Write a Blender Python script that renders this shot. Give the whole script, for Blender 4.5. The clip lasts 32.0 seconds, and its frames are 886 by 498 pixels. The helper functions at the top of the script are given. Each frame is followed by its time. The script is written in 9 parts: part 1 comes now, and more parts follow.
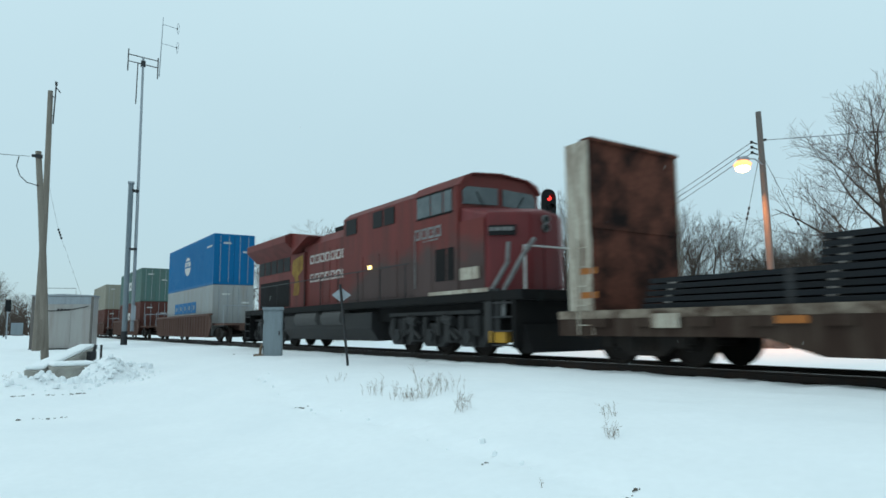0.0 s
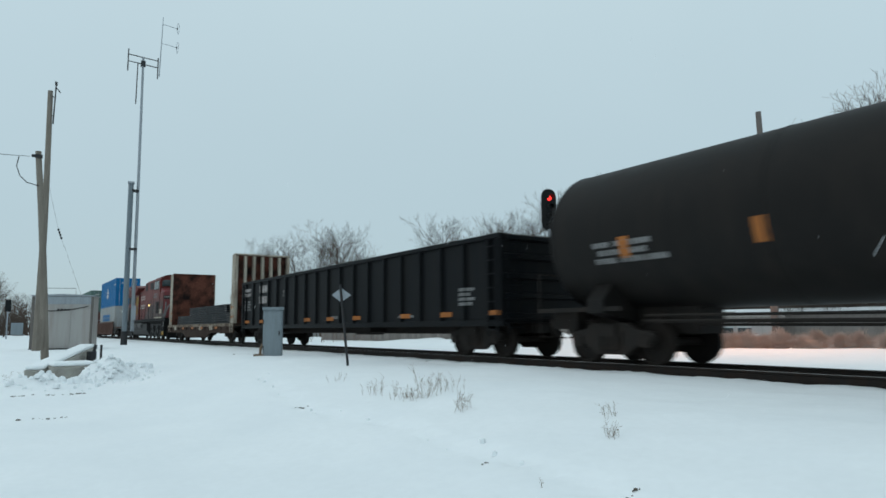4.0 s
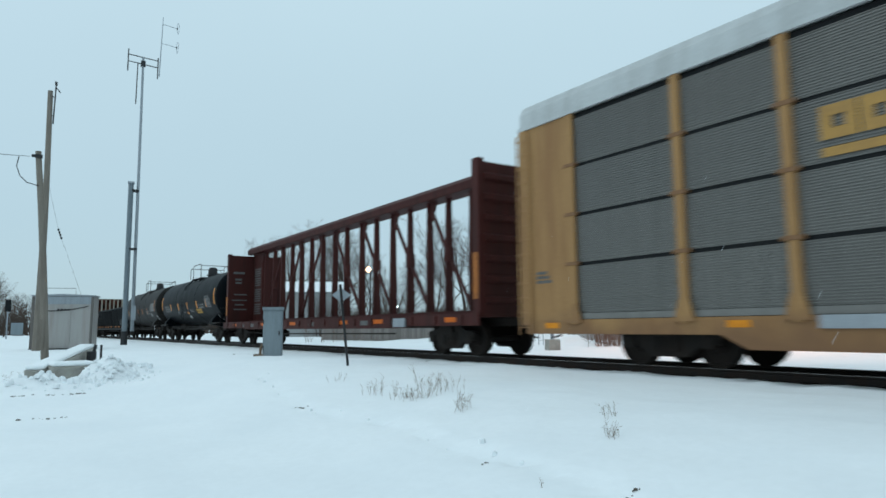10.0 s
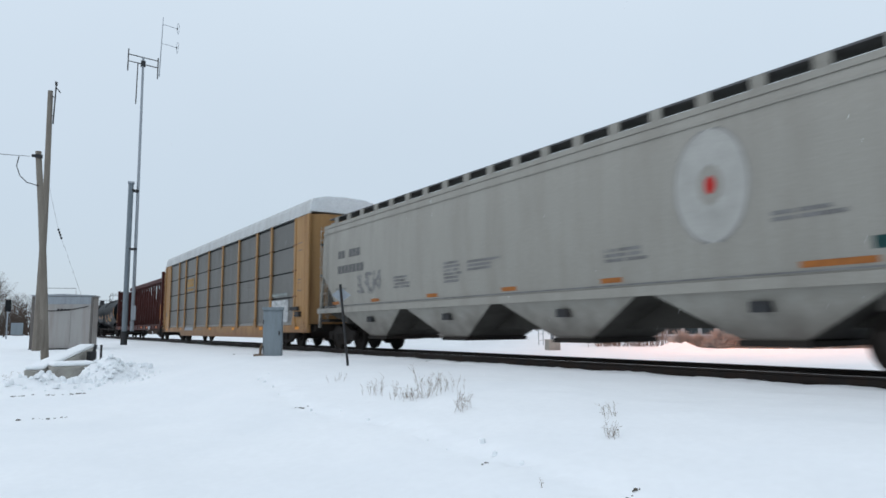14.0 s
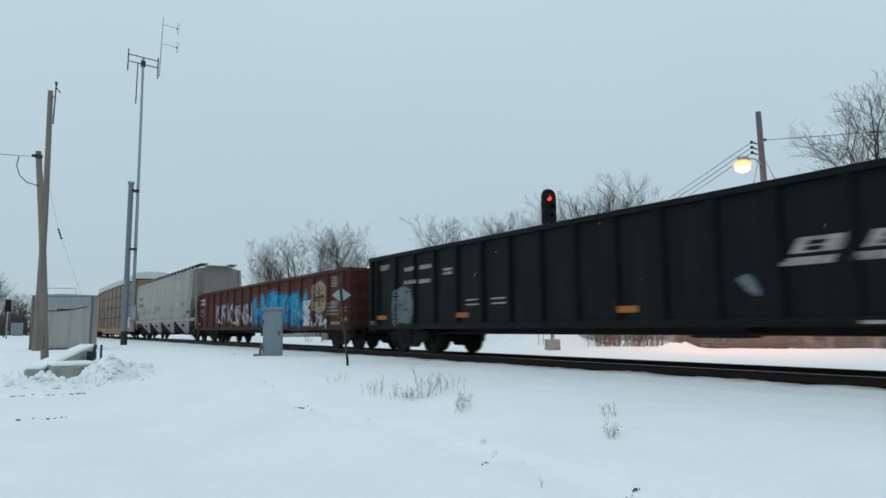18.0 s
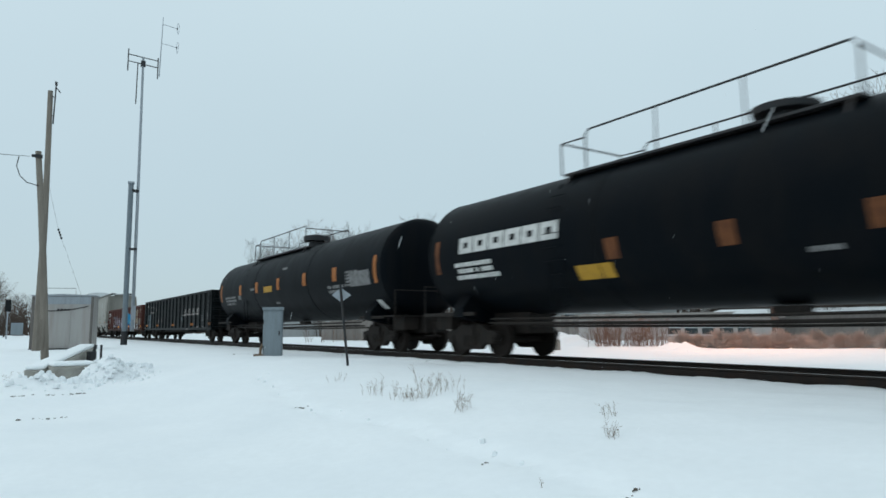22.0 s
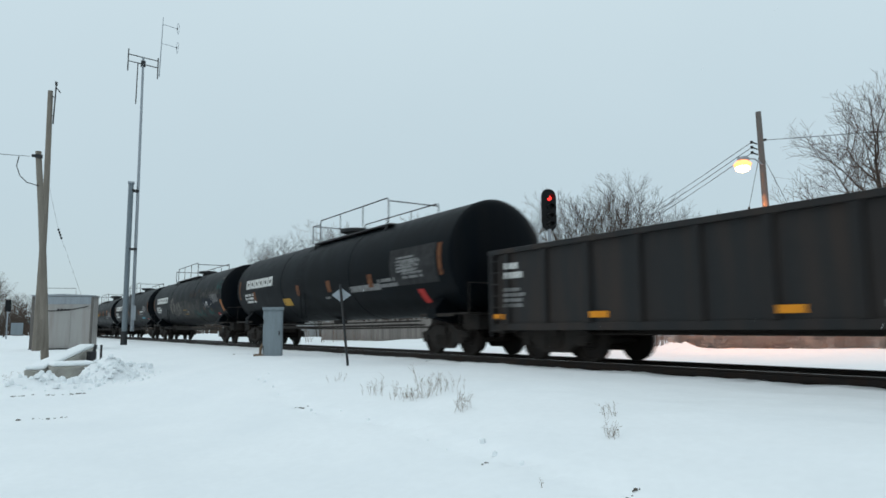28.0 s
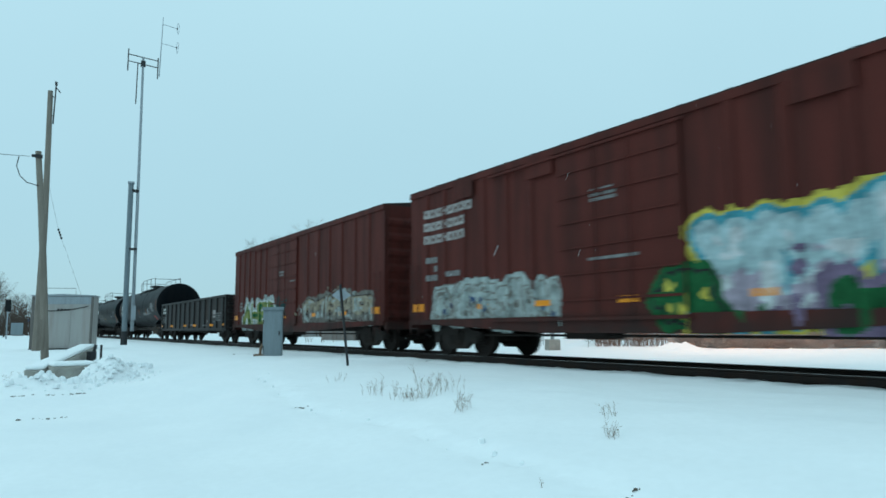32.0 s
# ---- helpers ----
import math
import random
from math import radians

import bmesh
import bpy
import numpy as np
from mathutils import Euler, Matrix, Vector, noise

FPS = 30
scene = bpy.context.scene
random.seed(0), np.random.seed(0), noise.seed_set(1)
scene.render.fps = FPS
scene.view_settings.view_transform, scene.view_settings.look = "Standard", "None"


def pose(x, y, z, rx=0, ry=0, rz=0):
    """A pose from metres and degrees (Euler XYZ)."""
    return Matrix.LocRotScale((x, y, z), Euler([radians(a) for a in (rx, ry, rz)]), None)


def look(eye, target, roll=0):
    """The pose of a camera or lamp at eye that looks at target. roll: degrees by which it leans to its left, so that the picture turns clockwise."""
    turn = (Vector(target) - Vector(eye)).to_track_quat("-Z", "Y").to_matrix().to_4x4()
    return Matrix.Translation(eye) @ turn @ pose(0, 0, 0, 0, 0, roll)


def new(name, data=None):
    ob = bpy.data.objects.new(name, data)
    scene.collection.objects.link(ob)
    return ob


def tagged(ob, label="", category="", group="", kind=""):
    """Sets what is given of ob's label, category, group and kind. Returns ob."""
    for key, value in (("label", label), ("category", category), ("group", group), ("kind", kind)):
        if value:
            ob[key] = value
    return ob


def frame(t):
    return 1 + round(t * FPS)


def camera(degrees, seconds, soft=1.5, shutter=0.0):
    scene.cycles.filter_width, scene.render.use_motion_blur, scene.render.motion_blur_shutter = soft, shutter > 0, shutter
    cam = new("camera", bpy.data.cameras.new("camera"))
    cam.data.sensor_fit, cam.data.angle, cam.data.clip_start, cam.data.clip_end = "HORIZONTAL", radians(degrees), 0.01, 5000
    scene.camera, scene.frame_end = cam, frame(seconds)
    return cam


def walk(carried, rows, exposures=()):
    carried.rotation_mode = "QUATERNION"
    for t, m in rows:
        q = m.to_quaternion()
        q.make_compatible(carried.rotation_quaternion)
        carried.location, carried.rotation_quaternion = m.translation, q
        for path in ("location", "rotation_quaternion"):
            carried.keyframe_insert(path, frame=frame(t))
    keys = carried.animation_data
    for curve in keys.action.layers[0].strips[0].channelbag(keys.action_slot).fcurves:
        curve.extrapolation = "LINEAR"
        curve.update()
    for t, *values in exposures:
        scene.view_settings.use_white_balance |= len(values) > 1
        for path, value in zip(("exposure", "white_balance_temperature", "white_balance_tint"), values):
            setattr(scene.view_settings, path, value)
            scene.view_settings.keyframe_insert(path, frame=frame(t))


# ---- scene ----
import functools
import itertools

# Plan: rail tops at z = 0, the track runs along x with its centre line at y = TRACK_Y; the train rolls towards -x.
TRACK_Y = 11.55
EYE = (0.0, 0.0, 0.777)

# ---------------------------------------------------------------- camera
cam = camera(67.95, 32.0, soft=1.6, shutter=0.5)
STAND = look(EYE, (EYE[0] - 8.250031, EYE[1] + 5.5256016, EYE[2] + 1.1852069), -0.454)
walk(cam, [(0, STAND), (32, STAND)],
     exposures=[(0, 0.14, 6150, 2), (1, 0.10, 6050, 1), (2, 0.02, 6150, 4), (3, -0.08, 6250, 5), (4.5, -0.03, 6450, 9), (6, 0.05, 6550, 11), (7, 0.04, 6330, 8), (8, 0.03, 6130, 5), (9, 0.08, 6260, 5), (10, 0.05, 6080, 5), (11, 0.13, 6250, 11),
                (13, 0.18, 6200, 17), (14, 0.16, 6500, 19), (15.5, 0.04, 6450, 14), (17, -0.08, 6250, 8), (20, -0.01, 6550, 11), (23, 0.09, 6400, 9), (28, 0.07, 6550, 11), (29.2, 0.0, 6450, 9),
                (30, -0.13, 6150, 4), (31, -0.11, 5680, -3), (32, 0.08, 5600, -8)])

# ---------------------------------------------------------------- sky and sun
world = bpy.data.worlds.new("overcast_sky")
scene.world = world
world.use_nodes = True
wn, wl = world.node_tree.nodes, world.node_tree.links
wn.clear()
sky = wn.new("ShaderNodeTexSky")
sky.sky_type = "NISHITA"
sky.sun_disc = False
sky.sun_elevation, sky.sun_rotation = radians(32), radians(200)
sky_bg = wn.new("ShaderNodeBackground")
sky_bg.inputs["Strength"].default_value = 0.012
wl.new(sky.outputs[0], sky_bg.inputs["Color"])
coord = wn.new("ShaderNodeTexCoord")
sep = wn.new("ShaderNodeSeparateXYZ")
wl.new(coord.outputs["Generated"], sep.inputs[0])
veil = wn.new("ShaderNodeTexNoise")
veil.inputs["Scale"].default_value, veil.inputs["Detail"].default_value = 2.2, 4
wl.new(coord.outputs["Generated"], veil.inputs["Vector"])
lift = wn.new("ShaderNodeMath")
lift.operation = "MULTIPLY_ADD"
wl.new(veil.outputs["Fac"], lift.inputs[0])
lift.inputs[1].default_value = 0.16
wl.new(sep.outputs["Z"], lift.inputs[2])
ramp = wn.new("ShaderNodeValToRGB")
ramp.color_ramp.elements[0].position, ramp.color_ramp.elements[0].color = 0.05, (0.445, 0.565, 0.62, 1)
ramp.color_ramp.elements[1].position, ramp.color_ramp.elements[1].color = 0.75, (0.645, 0.785, 0.835, 1)
wl.new(lift.outputs[0], ramp.inputs[0])
cloud_bg = wn.new("ShaderNodeBackground")
cloud_bg.inputs["Strength"].default_value = 0.93
wl.new(ramp.outputs[0], cloud_bg.inputs["Color"])
both = wn.new("ShaderNodeAddShader")
wl.new(sky_bg.outputs[0], both.inputs[0])
wl.new(cloud_bg.outputs[0], both.inputs[1])
wout = wn.new("ShaderNodeOutputWorld")
wl.new(both.outputs[0], wout.inputs["Surface"])

sun_data = bpy.data.lights.new("sun", "SUN")
sun_data.energy, sun_data.angle, sun_data.color = 0.36, radians(50), (1.0, 0.97, 0.94)
sun = new("sun", sun_data)
sun.matrix_world = look((0, 0, 60), (22, 38, 0))


# ---------------------------------------------------------------- materials
def surface(name, color, rough=0.6, metal=0.0, dirt=(0.05, 0.04, 0.035), dirty=0.25, grain=40.0, patch=1.2, streak=False,
            bump=0.15, vary=0.0, specular=0.11, glow=None, mottle=0.2):
    """A weathered surface: fine grain, larger stains (running down the side if streak), and a little relief."""
    m = bpy.data.materials.new(name)
    m.use_nodes = True
    n, l = m.node_tree.nodes, m.node_tree.links
    b = n["Principled BSDF"]
    b.inputs["Roughness"].default_value, b.inputs["Metallic"].default_value = rough, metal
    b.inputs["Specular IOR Level"].default_value = specular
    tc = n.new("ShaderNodeTexCoord")
    mp = n.new("ShaderNodeMapping")
    mp.inputs["Scale"].default_value = (3.2, 3.2, 0.35) if streak else (1, 1, 1)
    l.new(tc.outputs["Object"], mp.inputs["Vector"])
    big = n.new("ShaderNodeTexNoise")
    big.inputs["Scale"].default_value, big.inputs["Detail"].default_value, big.inputs["Roughness"].default_value = patch, 6, 0.62
    l.new(mp.outputs[0], big.inputs["Vector"])
    cut = n.new("ShaderNodeValToRGB")
    cut.color_ramp.elements[0].position, cut.color_ramp.elements[1].position = 0.42, 0.72
    l.new(big.outputs["Fac"], cut.inputs[0])
    amount = n.new("ShaderNodeMath")
    amount.operation = "MULTIPLY"
    amount.inputs[1].default_value = dirty
    l.new(cut.outputs[0], amount.inputs[0])
    fine = n.new("ShaderNodeTexNoise")
    fine.inputs["Scale"].default_value, fine.inputs["Detail"].default_value = grain, 3
    l.new(tc.outputs["Object"], fine.inputs["Vector"])
    shade = n.new("ShaderNodeMapRange")
    shade.inputs["To Min"].default_value, shade.inputs["To Max"].default_value = 1 - mottle, 1 + mottle
    l.new(fine.outputs["Fac"], shade.inputs["Value"])
    tint = n.new("ShaderNodeMix")
    tint.data_type, tint.blend_type = "RGBA", "MULTIPLY"
    tint.inputs["Factor"].default_value = 1
    tint.inputs["A"].default_value = (*color, 1)
    l.new(shade.outputs[0], tint.inputs["B"])
    base = tint.outputs["Result"]
    if vary:
        info = n.new("ShaderNodeObjectInfo")
        rnd = n.new("ShaderNodeMapRange")
        rnd.inputs["To Min"].default_value, rnd.inputs["To Max"].default_value = 1 - vary, 1 + vary
        l.new(info.outputs["Random"], rnd.inputs["Value"])
        t2 = n.new("ShaderNodeMix")
        t2.data_type, t2.blend_type = "RGBA", "MULTIPLY"
        t2.inputs["Factor"].default_value = 1
        l.new(base, t2.inputs["A"])
        l.new(rnd.outputs[0], t2.inputs["B"])
        base = t2.outputs["Result"]
    mix = n.new("ShaderNodeMix")
    mix.data_type = "RGBA"
    mix.inputs["B"].default_value = (*dirt, 1)
    l.new(amount.outputs[0], mix.inputs["Factor"])
    l.new(base, mix.inputs["A"])
    l.new(mix.outputs["Result"], b.inputs["Base Color"])
    rr = n.new("ShaderNodeMapRange")
    rr.inputs["To Min"].default_value, rr.inputs["To Max"].default_value = max(0.05, rough - 0.12), min(1, rough + 0.15)
    l.new(big.outputs["Fac"], rr.inputs["Value"])
    l.new(rr.outputs[0], b.inputs["Roughness"])
    if bump:
        bp = n.new("ShaderNodeBump")
        bp.inputs["Strength"].default_value, bp.inputs["Distance"].default_value = bump, 0.01
        l.new(fine.outputs["Fac"], bp.inputs["Height"])
        l.new(bp.outputs[0], b.inputs["Normal"])
    if glow:
        b.inputs["Emission Color"].default_value = (*glow[0], 1)
        b.inputs["Emission Strength"].default_value = glow[1]
    return m


M = {}
M["snow"] = surface("snow", (0.88, 0.905, 0.92), 0.75, dirt=(0.8, 0.835, 0.86), dirty=0.5, grain=9, patch=0.5, bump=0.35, specular=0.2, mottle=0.04)
M["snow_dirty"] = surface("dirty_snow", (0.74, 0.77, 0.79), 0.8, dirt=(0.25, 0.2, 0.16), dirty=0.35, grain=14, patch=1.6, bump=0.6, specular=0.2)
M["rail"] = surface("rail_steel", (0.022, 0.019, 0.018), 0.6, 0.2, dirt=(0.05, 0.028, 0.018), dirty=0.5, grain=30, patch=3)
M["railhead"] = surface("polished_rail_head", (0.30, 0.29, 0.28), 0.2, 0.9, dirt=(0.06, 0.05, 0.045), dirty=0.4, grain=60, patch=4)
M["tie"] = surface("tie_wood", (0.05, 0.04, 0.033), 0.9, dirt=(0.02, 0.018, 0.016), dirty=0.6, grain=25, patch=3, vary=0.2)
M["truckiron"] = surface("truck_iron", (0.0175, 0.0148, 0.0132), 0.8, 0.0, specular=0.2, dirt=(0.04, 0.029, 0.023), dirty=0.5, grain=20, patch=2.5, vary=0.25)
M["wheel"] = surface("wheel_steel", (0.017, 0.0143, 0.013), 0.65, 0.1, specular=0.1, dirt=(0.034, 0.025, 0.02), dirty=0.5, grain=20, patch=3)
M["black_tank"] = surface("black_tank_paint", (0.003, 0.0047, 0.0066), 0.42, dirt=(0.0085, 0.0084, 0.0085), dirty=0.7, grain=30, patch=0.7, streak=True, bump=0.04, specular=0.035)
M["brown_tank"] = surface("faded_brown_black_tank_paint", (0.012, 0.011, 0.0105), 0.55, dirt=(0.028, 0.023, 0.02), dirty=0.5, grain=30, patch=0.7, streak=True, bump=0.05)
M["gon_black"] = surface("black_gondola_paint", (0.0032, 0.0042, 0.0056), 0.5, specular=0.1, dirt=(0.0125, 0.0115, 0.0105), dirty=0.7, grain=25, patch=1.1, streak=True, bump=0.06)
M["gon_green"] = surface("dark_green_gondola_paint", (0.0042, 0.0062, 0.0072), 0.5, specular=0.1, dirt=(0.014, 0.0145, 0.014), dirty=0.7, grain=25, patch=1.1, streak=True, bump=0.06)
M["gon_brown"] = surface("oxide_brown_gondola_paint", (0.074, 0.0215, 0.0155), 0.68, dirt=(0.085, 0.05, 0.04), dirty=0.6, grain=25, patch=0.9, streak=True, bump=0.08, specular=0.13)
M["gon_rusty"] = surface("dark_rusty_gondola_paint", (0.012, 0.0125, 0.0135), 0.6, dirt=(0.042, 0.027, 0.02), dirty=0.7, grain=25, patch=0.9, streak=True, bump=0.08, specular=0.24)
M["box_red"] = surface("oxide_red_boxcar_paint", (0.074, 0.0168, 0.0126), 0.62, dirt=(0.03, 0.0115, 0.0095), dirty=0.85, grain=25, patch=0.9, streak=True, bump=0.06, specular=0.13)
M["beam_red"] = surface("maroon_centerbeam_paint", (0.06, 0.0165, 0.014), 0.58, dirt=(0.034, 0.0165, 0.0145), dirty=0.8, grain=25, patch=1.0, streak=True, bump=0.06, specular=0.14)
M["rack_yellow"] = surface("yellow_rack_paint", (0.345, 0.195, 0.078), 0.5, dirt=(0.2, 0.095, 0.04), dirty=0.7, grain=25, patch=0.9, streak=True, bump=0.06, specular=0.22)
M["rack_panel"] = surface("galvanised_side_screen", (0.128, 0.122, 0.11), 0.34, 0.0, specular=0.9, dirt=(0.088, 0.082, 0.073), dirty=0.6, grain=22, patch=1.2, streak=True, bump=0.05, vary=0.07, mottle=0.35)
M["rack_roof"] = surface("pale_rack_roof", (0.50, 0.52, 0.52), 0.5, 0.0, dirt=(0.33, 0.33, 0.32), dirty=0.5, grain=20, patch=0.9, streak=True, bump=0.04)
# gray of the hopper's underside, with its shade put into the colour
M["hopper_slope"] = surface("shade_darkened_hopper_steel", (0.062, 0.058, 0.052), 0.8, dirt=(0.03, 0.027, 0.024), dirty=0.6, grain=20, patch=1.2, bump=0.1)
M["roof_tar"] = surface("dark_weathered_car_roof", (0.026, 0.021, 0.02), 0.75, dirt=(0.06, 0.03, 0.025), dirty=0.5, grain=20, patch=1.0, bump=0.1)
M["logo_gold"] = surface("worn_gold_logo_paint", (0.40, 0.235, 0.075), 0.5, dirt=(0.25, 0.15, 0.07), dirty=0.6, grain=30, patch=3, bump=0)
M["hopper_gray"] = surface("light_gray_hopper_paint", (0.275, 0.266, 0.236), 0.5, dirt=(0.145, 0.13, 0.108), dirty=0.32, grain=25, patch=0.7, streak=True, bump=0.05, specular=0.4)
M["flat_rust"] = surface("rusty_flatcar_steel", (0.036, 0.022, 0.017), 0.85, dirt=(0.095, 0.072, 0.056), dirty=0.6, grain=14, patch=2.0, streak=True, bump=0.15)
M["bulk_rust"] = surface("rusty_bulkhead_plate", (0.115, 0.043, 0.029), 0.85, dirt=(0.013, 0.0085, 0.008), dirty=1.35, mottle=0.5, grain=9, patch=1.15, bump=0.15)
M["edge_paint"] = surface("flaking_pale_edge_paint", (0.23, 0.19, 0.15), 0.85, dirt=(0.045, 0.025, 0.018), dirty=1.3, mottle=0.4, grain=12, patch=2.6, bump=0.2)
M["bulk_white"] = surface("peeling_white_bulkhead_paint", (0.42, 0.385, 0.32), 0.8, dirt=(0.11, 0.06, 0.04), dirty=1.0, mottle=0.35, grain=10, patch=1.8, streak=True, bump=0.15)
M["steel_load"] = surface("black_steel_bars", (0.012, 0.0135, 0.016), 0.5, 0.2, dirt=(0.03, 0.028, 0.026), dirty=0.3, grain=15, patch=1.5, vary=0.25)
M["loco_red"] = surface("faded_red_locomotive_paint", (0.135, 0.03, 0.026), 0.55, dirt=(0.075, 0.034, 0.03), dirty=0.75, grain=25, patch=0.6, streak=True, bump=0.05, specular=0.16)
M["loco_dirty"] = surface("grimy_red_locomotive_paint", (0.055, 0.03, 0.031), 0.65, dirt=(0.045, 0.038, 0.037), dirty=0.5, grain=25, patch=0.6, streak=True, bump=0.05)


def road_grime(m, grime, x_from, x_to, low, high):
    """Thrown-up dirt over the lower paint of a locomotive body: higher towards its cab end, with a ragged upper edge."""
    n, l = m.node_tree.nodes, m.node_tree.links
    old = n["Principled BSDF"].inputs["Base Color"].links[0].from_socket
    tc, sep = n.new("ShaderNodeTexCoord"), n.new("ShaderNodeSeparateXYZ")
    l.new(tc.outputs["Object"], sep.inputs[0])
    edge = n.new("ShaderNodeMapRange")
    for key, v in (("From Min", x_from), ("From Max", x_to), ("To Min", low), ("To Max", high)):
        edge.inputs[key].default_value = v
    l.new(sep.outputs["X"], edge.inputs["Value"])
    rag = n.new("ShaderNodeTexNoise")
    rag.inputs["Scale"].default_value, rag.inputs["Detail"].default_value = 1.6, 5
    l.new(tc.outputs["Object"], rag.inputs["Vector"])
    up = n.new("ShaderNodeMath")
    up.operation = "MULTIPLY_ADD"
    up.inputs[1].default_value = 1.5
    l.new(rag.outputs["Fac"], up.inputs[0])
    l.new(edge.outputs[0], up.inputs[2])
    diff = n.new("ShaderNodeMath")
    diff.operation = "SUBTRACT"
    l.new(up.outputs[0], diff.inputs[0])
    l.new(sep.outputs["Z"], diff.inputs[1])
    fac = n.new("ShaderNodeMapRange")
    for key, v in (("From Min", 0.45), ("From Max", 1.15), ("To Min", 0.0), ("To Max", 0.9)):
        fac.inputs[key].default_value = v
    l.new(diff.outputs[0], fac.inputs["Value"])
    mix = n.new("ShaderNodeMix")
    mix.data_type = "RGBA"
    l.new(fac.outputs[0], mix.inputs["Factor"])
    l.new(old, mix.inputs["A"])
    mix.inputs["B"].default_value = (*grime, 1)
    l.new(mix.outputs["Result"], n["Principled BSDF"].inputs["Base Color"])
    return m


M["loco_bright"] = surface("red_nose_paint", (0.135, 0.016, 0.018), 0.45, dirt=(0.06, 0.018, 0.018), dirty=0.5, grain=25, patch=0.7, streak=True, bump=0.04, specular=0.35)
M["loco_black"] = surface("black_underframe", (0.009, 0.009, 0.0095), 0.7, specular=0.1, dirt=(0.022, 0.019, 0.017), dirty=0.45, grain=20, patch=1.5)
M["loco_tank"] = surface("grey_black_fuel_tank", (0.02, 0.02, 0.021), 0.65, specular=0.25, dirt=(0.06, 0.055, 0.05), dirty=0.45, grain=20, patch=1.2, streak=True)
M["loco_pipe"] = surface("dusty_grey_reservoir", (0.07, 0.069, 0.069), 0.6, dirt=(0.085, 0.078, 0.072), dirty=0.45, grain=20, patch=1.5, streak=True)
M["emblem_gold"] = surface("worn_gold_emblem_paint", (0.24, 0.15, 0.03), 0.6, dirt=(0.09, 0.03, 0.02), dirty=0.8, grain=30, patch=2.5, bump=0)
M["glass_dark"] = surface("dark_window_glass", (0.03, 0.045, 0.05), 0.08, dirt=(0.09, 0.11, 0.115), dirty=0.6, grain=5, patch=2, bump=0, specular=0.8)
M["blue_box"] = surface("blue_container_paint", (0.010, 0.125, 0.30), 0.5, dirt=(0.02, 0.07, 0.17), dirty=0.35, grain=25, patch=0.8, streak=True, bump=0.04)
M["green_box"] = surface("faded_green_container_paint", (0.085, 0.15, 0.135), 0.6, dirt=(0.13, 0.10, 0.08), dirty=0.4, grain=25, patch=0.8, streak=True, bump=0.04)
M["white_box"] = surface("dirty_white_container_paint", (0.31, 0.325, 0.325), 0.6, dirt=(0.24, 0.18, 0.14), dirty=0.4, grain=25, patch=0.8, streak=True, bump=0.04)
M["brown_box"] = surface("brown_container_paint", (0.095, 0.038, 0.03), 0.6, dirt=(0.06, 0.03, 0.025), dirty=0.4, grain=25, patch=0.8, streak=True, bump=0.04)
M["beige_box"] = surface("beige_container_paint", (0.26, 0.25, 0.205), 0.6, dirt=(0.2, 0.16, 0.12), dirty=0.4, grain=25, patch=0.8, streak=True, bump=0.04)
M["well_brown"] = surface("faded_well_car_paint", (0.115, 0.068, 0.055), 0.7, dirt=(0.06, 0.035, 0.03), dirty=0.5, grain=25, patch=0.8, streak=True, bump=0.05)
M["reflector"] = surface("amber_reflective_tape", (0.70, 0.26, 0.02), 0.35, dirt=(0.40, 0.14, 0.02), dirty=0.45, grain=40, patch=6, bump=0)
M["reflector_orange"] = surface("orange_reflective_tape", (0.56, 0.125, 0.012), 0.4, dirt=(0.3, 0.07, 0.012), dirty=0.6, grain=40, patch=6, bump=0)
M["reflector_old"] = surface("dirty_orange_tape", (0.36, 0.13, 0.035), 0.5, dirt=(0.15, 0.065, 0.03), dirty=0.6, grain=40, patch=5, bump=0)
M["reflector_dull"] = surface("grimy_faded_tape", (0.135, 0.052, 0.022), 0.6, dirt=(0.05, 0.022, 0.014), dirty=0.8, grain=40, patch=4, bump=0)
M["white_mark"] = surface("worn_white_lettering", (0.58, 0.58, 0.56), 0.6, dirt=(0.25, 0.24, 0.23), dirty=0.6, grain=35, patch=5, bump=0)
M["gray_mark"] = surface("faded_grey_lettering", (0.20, 0.20, 0.20), 0.65, dirt=(0.07, 0.065, 0.06), dirty=0.7, grain=35, patch=5, bump=0)
M["dark_mark"] = surface("dark_grey_lettering", (0.11, 0.11, 0.11), 0.6, dirt=(0.2, 0.2, 0.19), dirty=0.5, grain=35, patch=5, bump=0)
M["yellow_mark"] = surface("yellow_placard", (0.42, 0.235, 0.03), 0.5, dirt=(0.26, 0.15, 0.04), dirty=0.6, grain=35, patch=5, bump=0)
M["red_mark"] = surface("red_placard", (0.42, 0.03, 0.025), 0.5, dirty=0.2, bump=0)
M["pole_wood"] = surface("weathered_pole_wood", (0.225, 0.2, 0.17), 0.9, dirt=(0.12, 0.1, 0.085), dirty=0.6, grain=30, patch=2.5, streak=True, bump=0.4)
M["pole_pale"] = surface("pale_pole_wood", (0.165, 0.15, 0.14), 0.9, dirt=(0.1, 0.088, 0.08), dirty=0.6, grain=30, patch=2.5, streak=True, bump=0.4)
M["galv"] = surface("galvanised_steel", (0.33, 0.36, 0.39), 0.45, 0.5, dirt=(0.24, 0.25, 0.26), dirty=0.5, grain=30, patch=3, streak=True, bump=0.05)
M["dark_steel"] = surface("dark_steel", (0.045, 0.047, 0.05), 0.6, 0.4, dirt=(0.08, 0.05, 0.035), dirty=0.3, grain=40, patch=3)
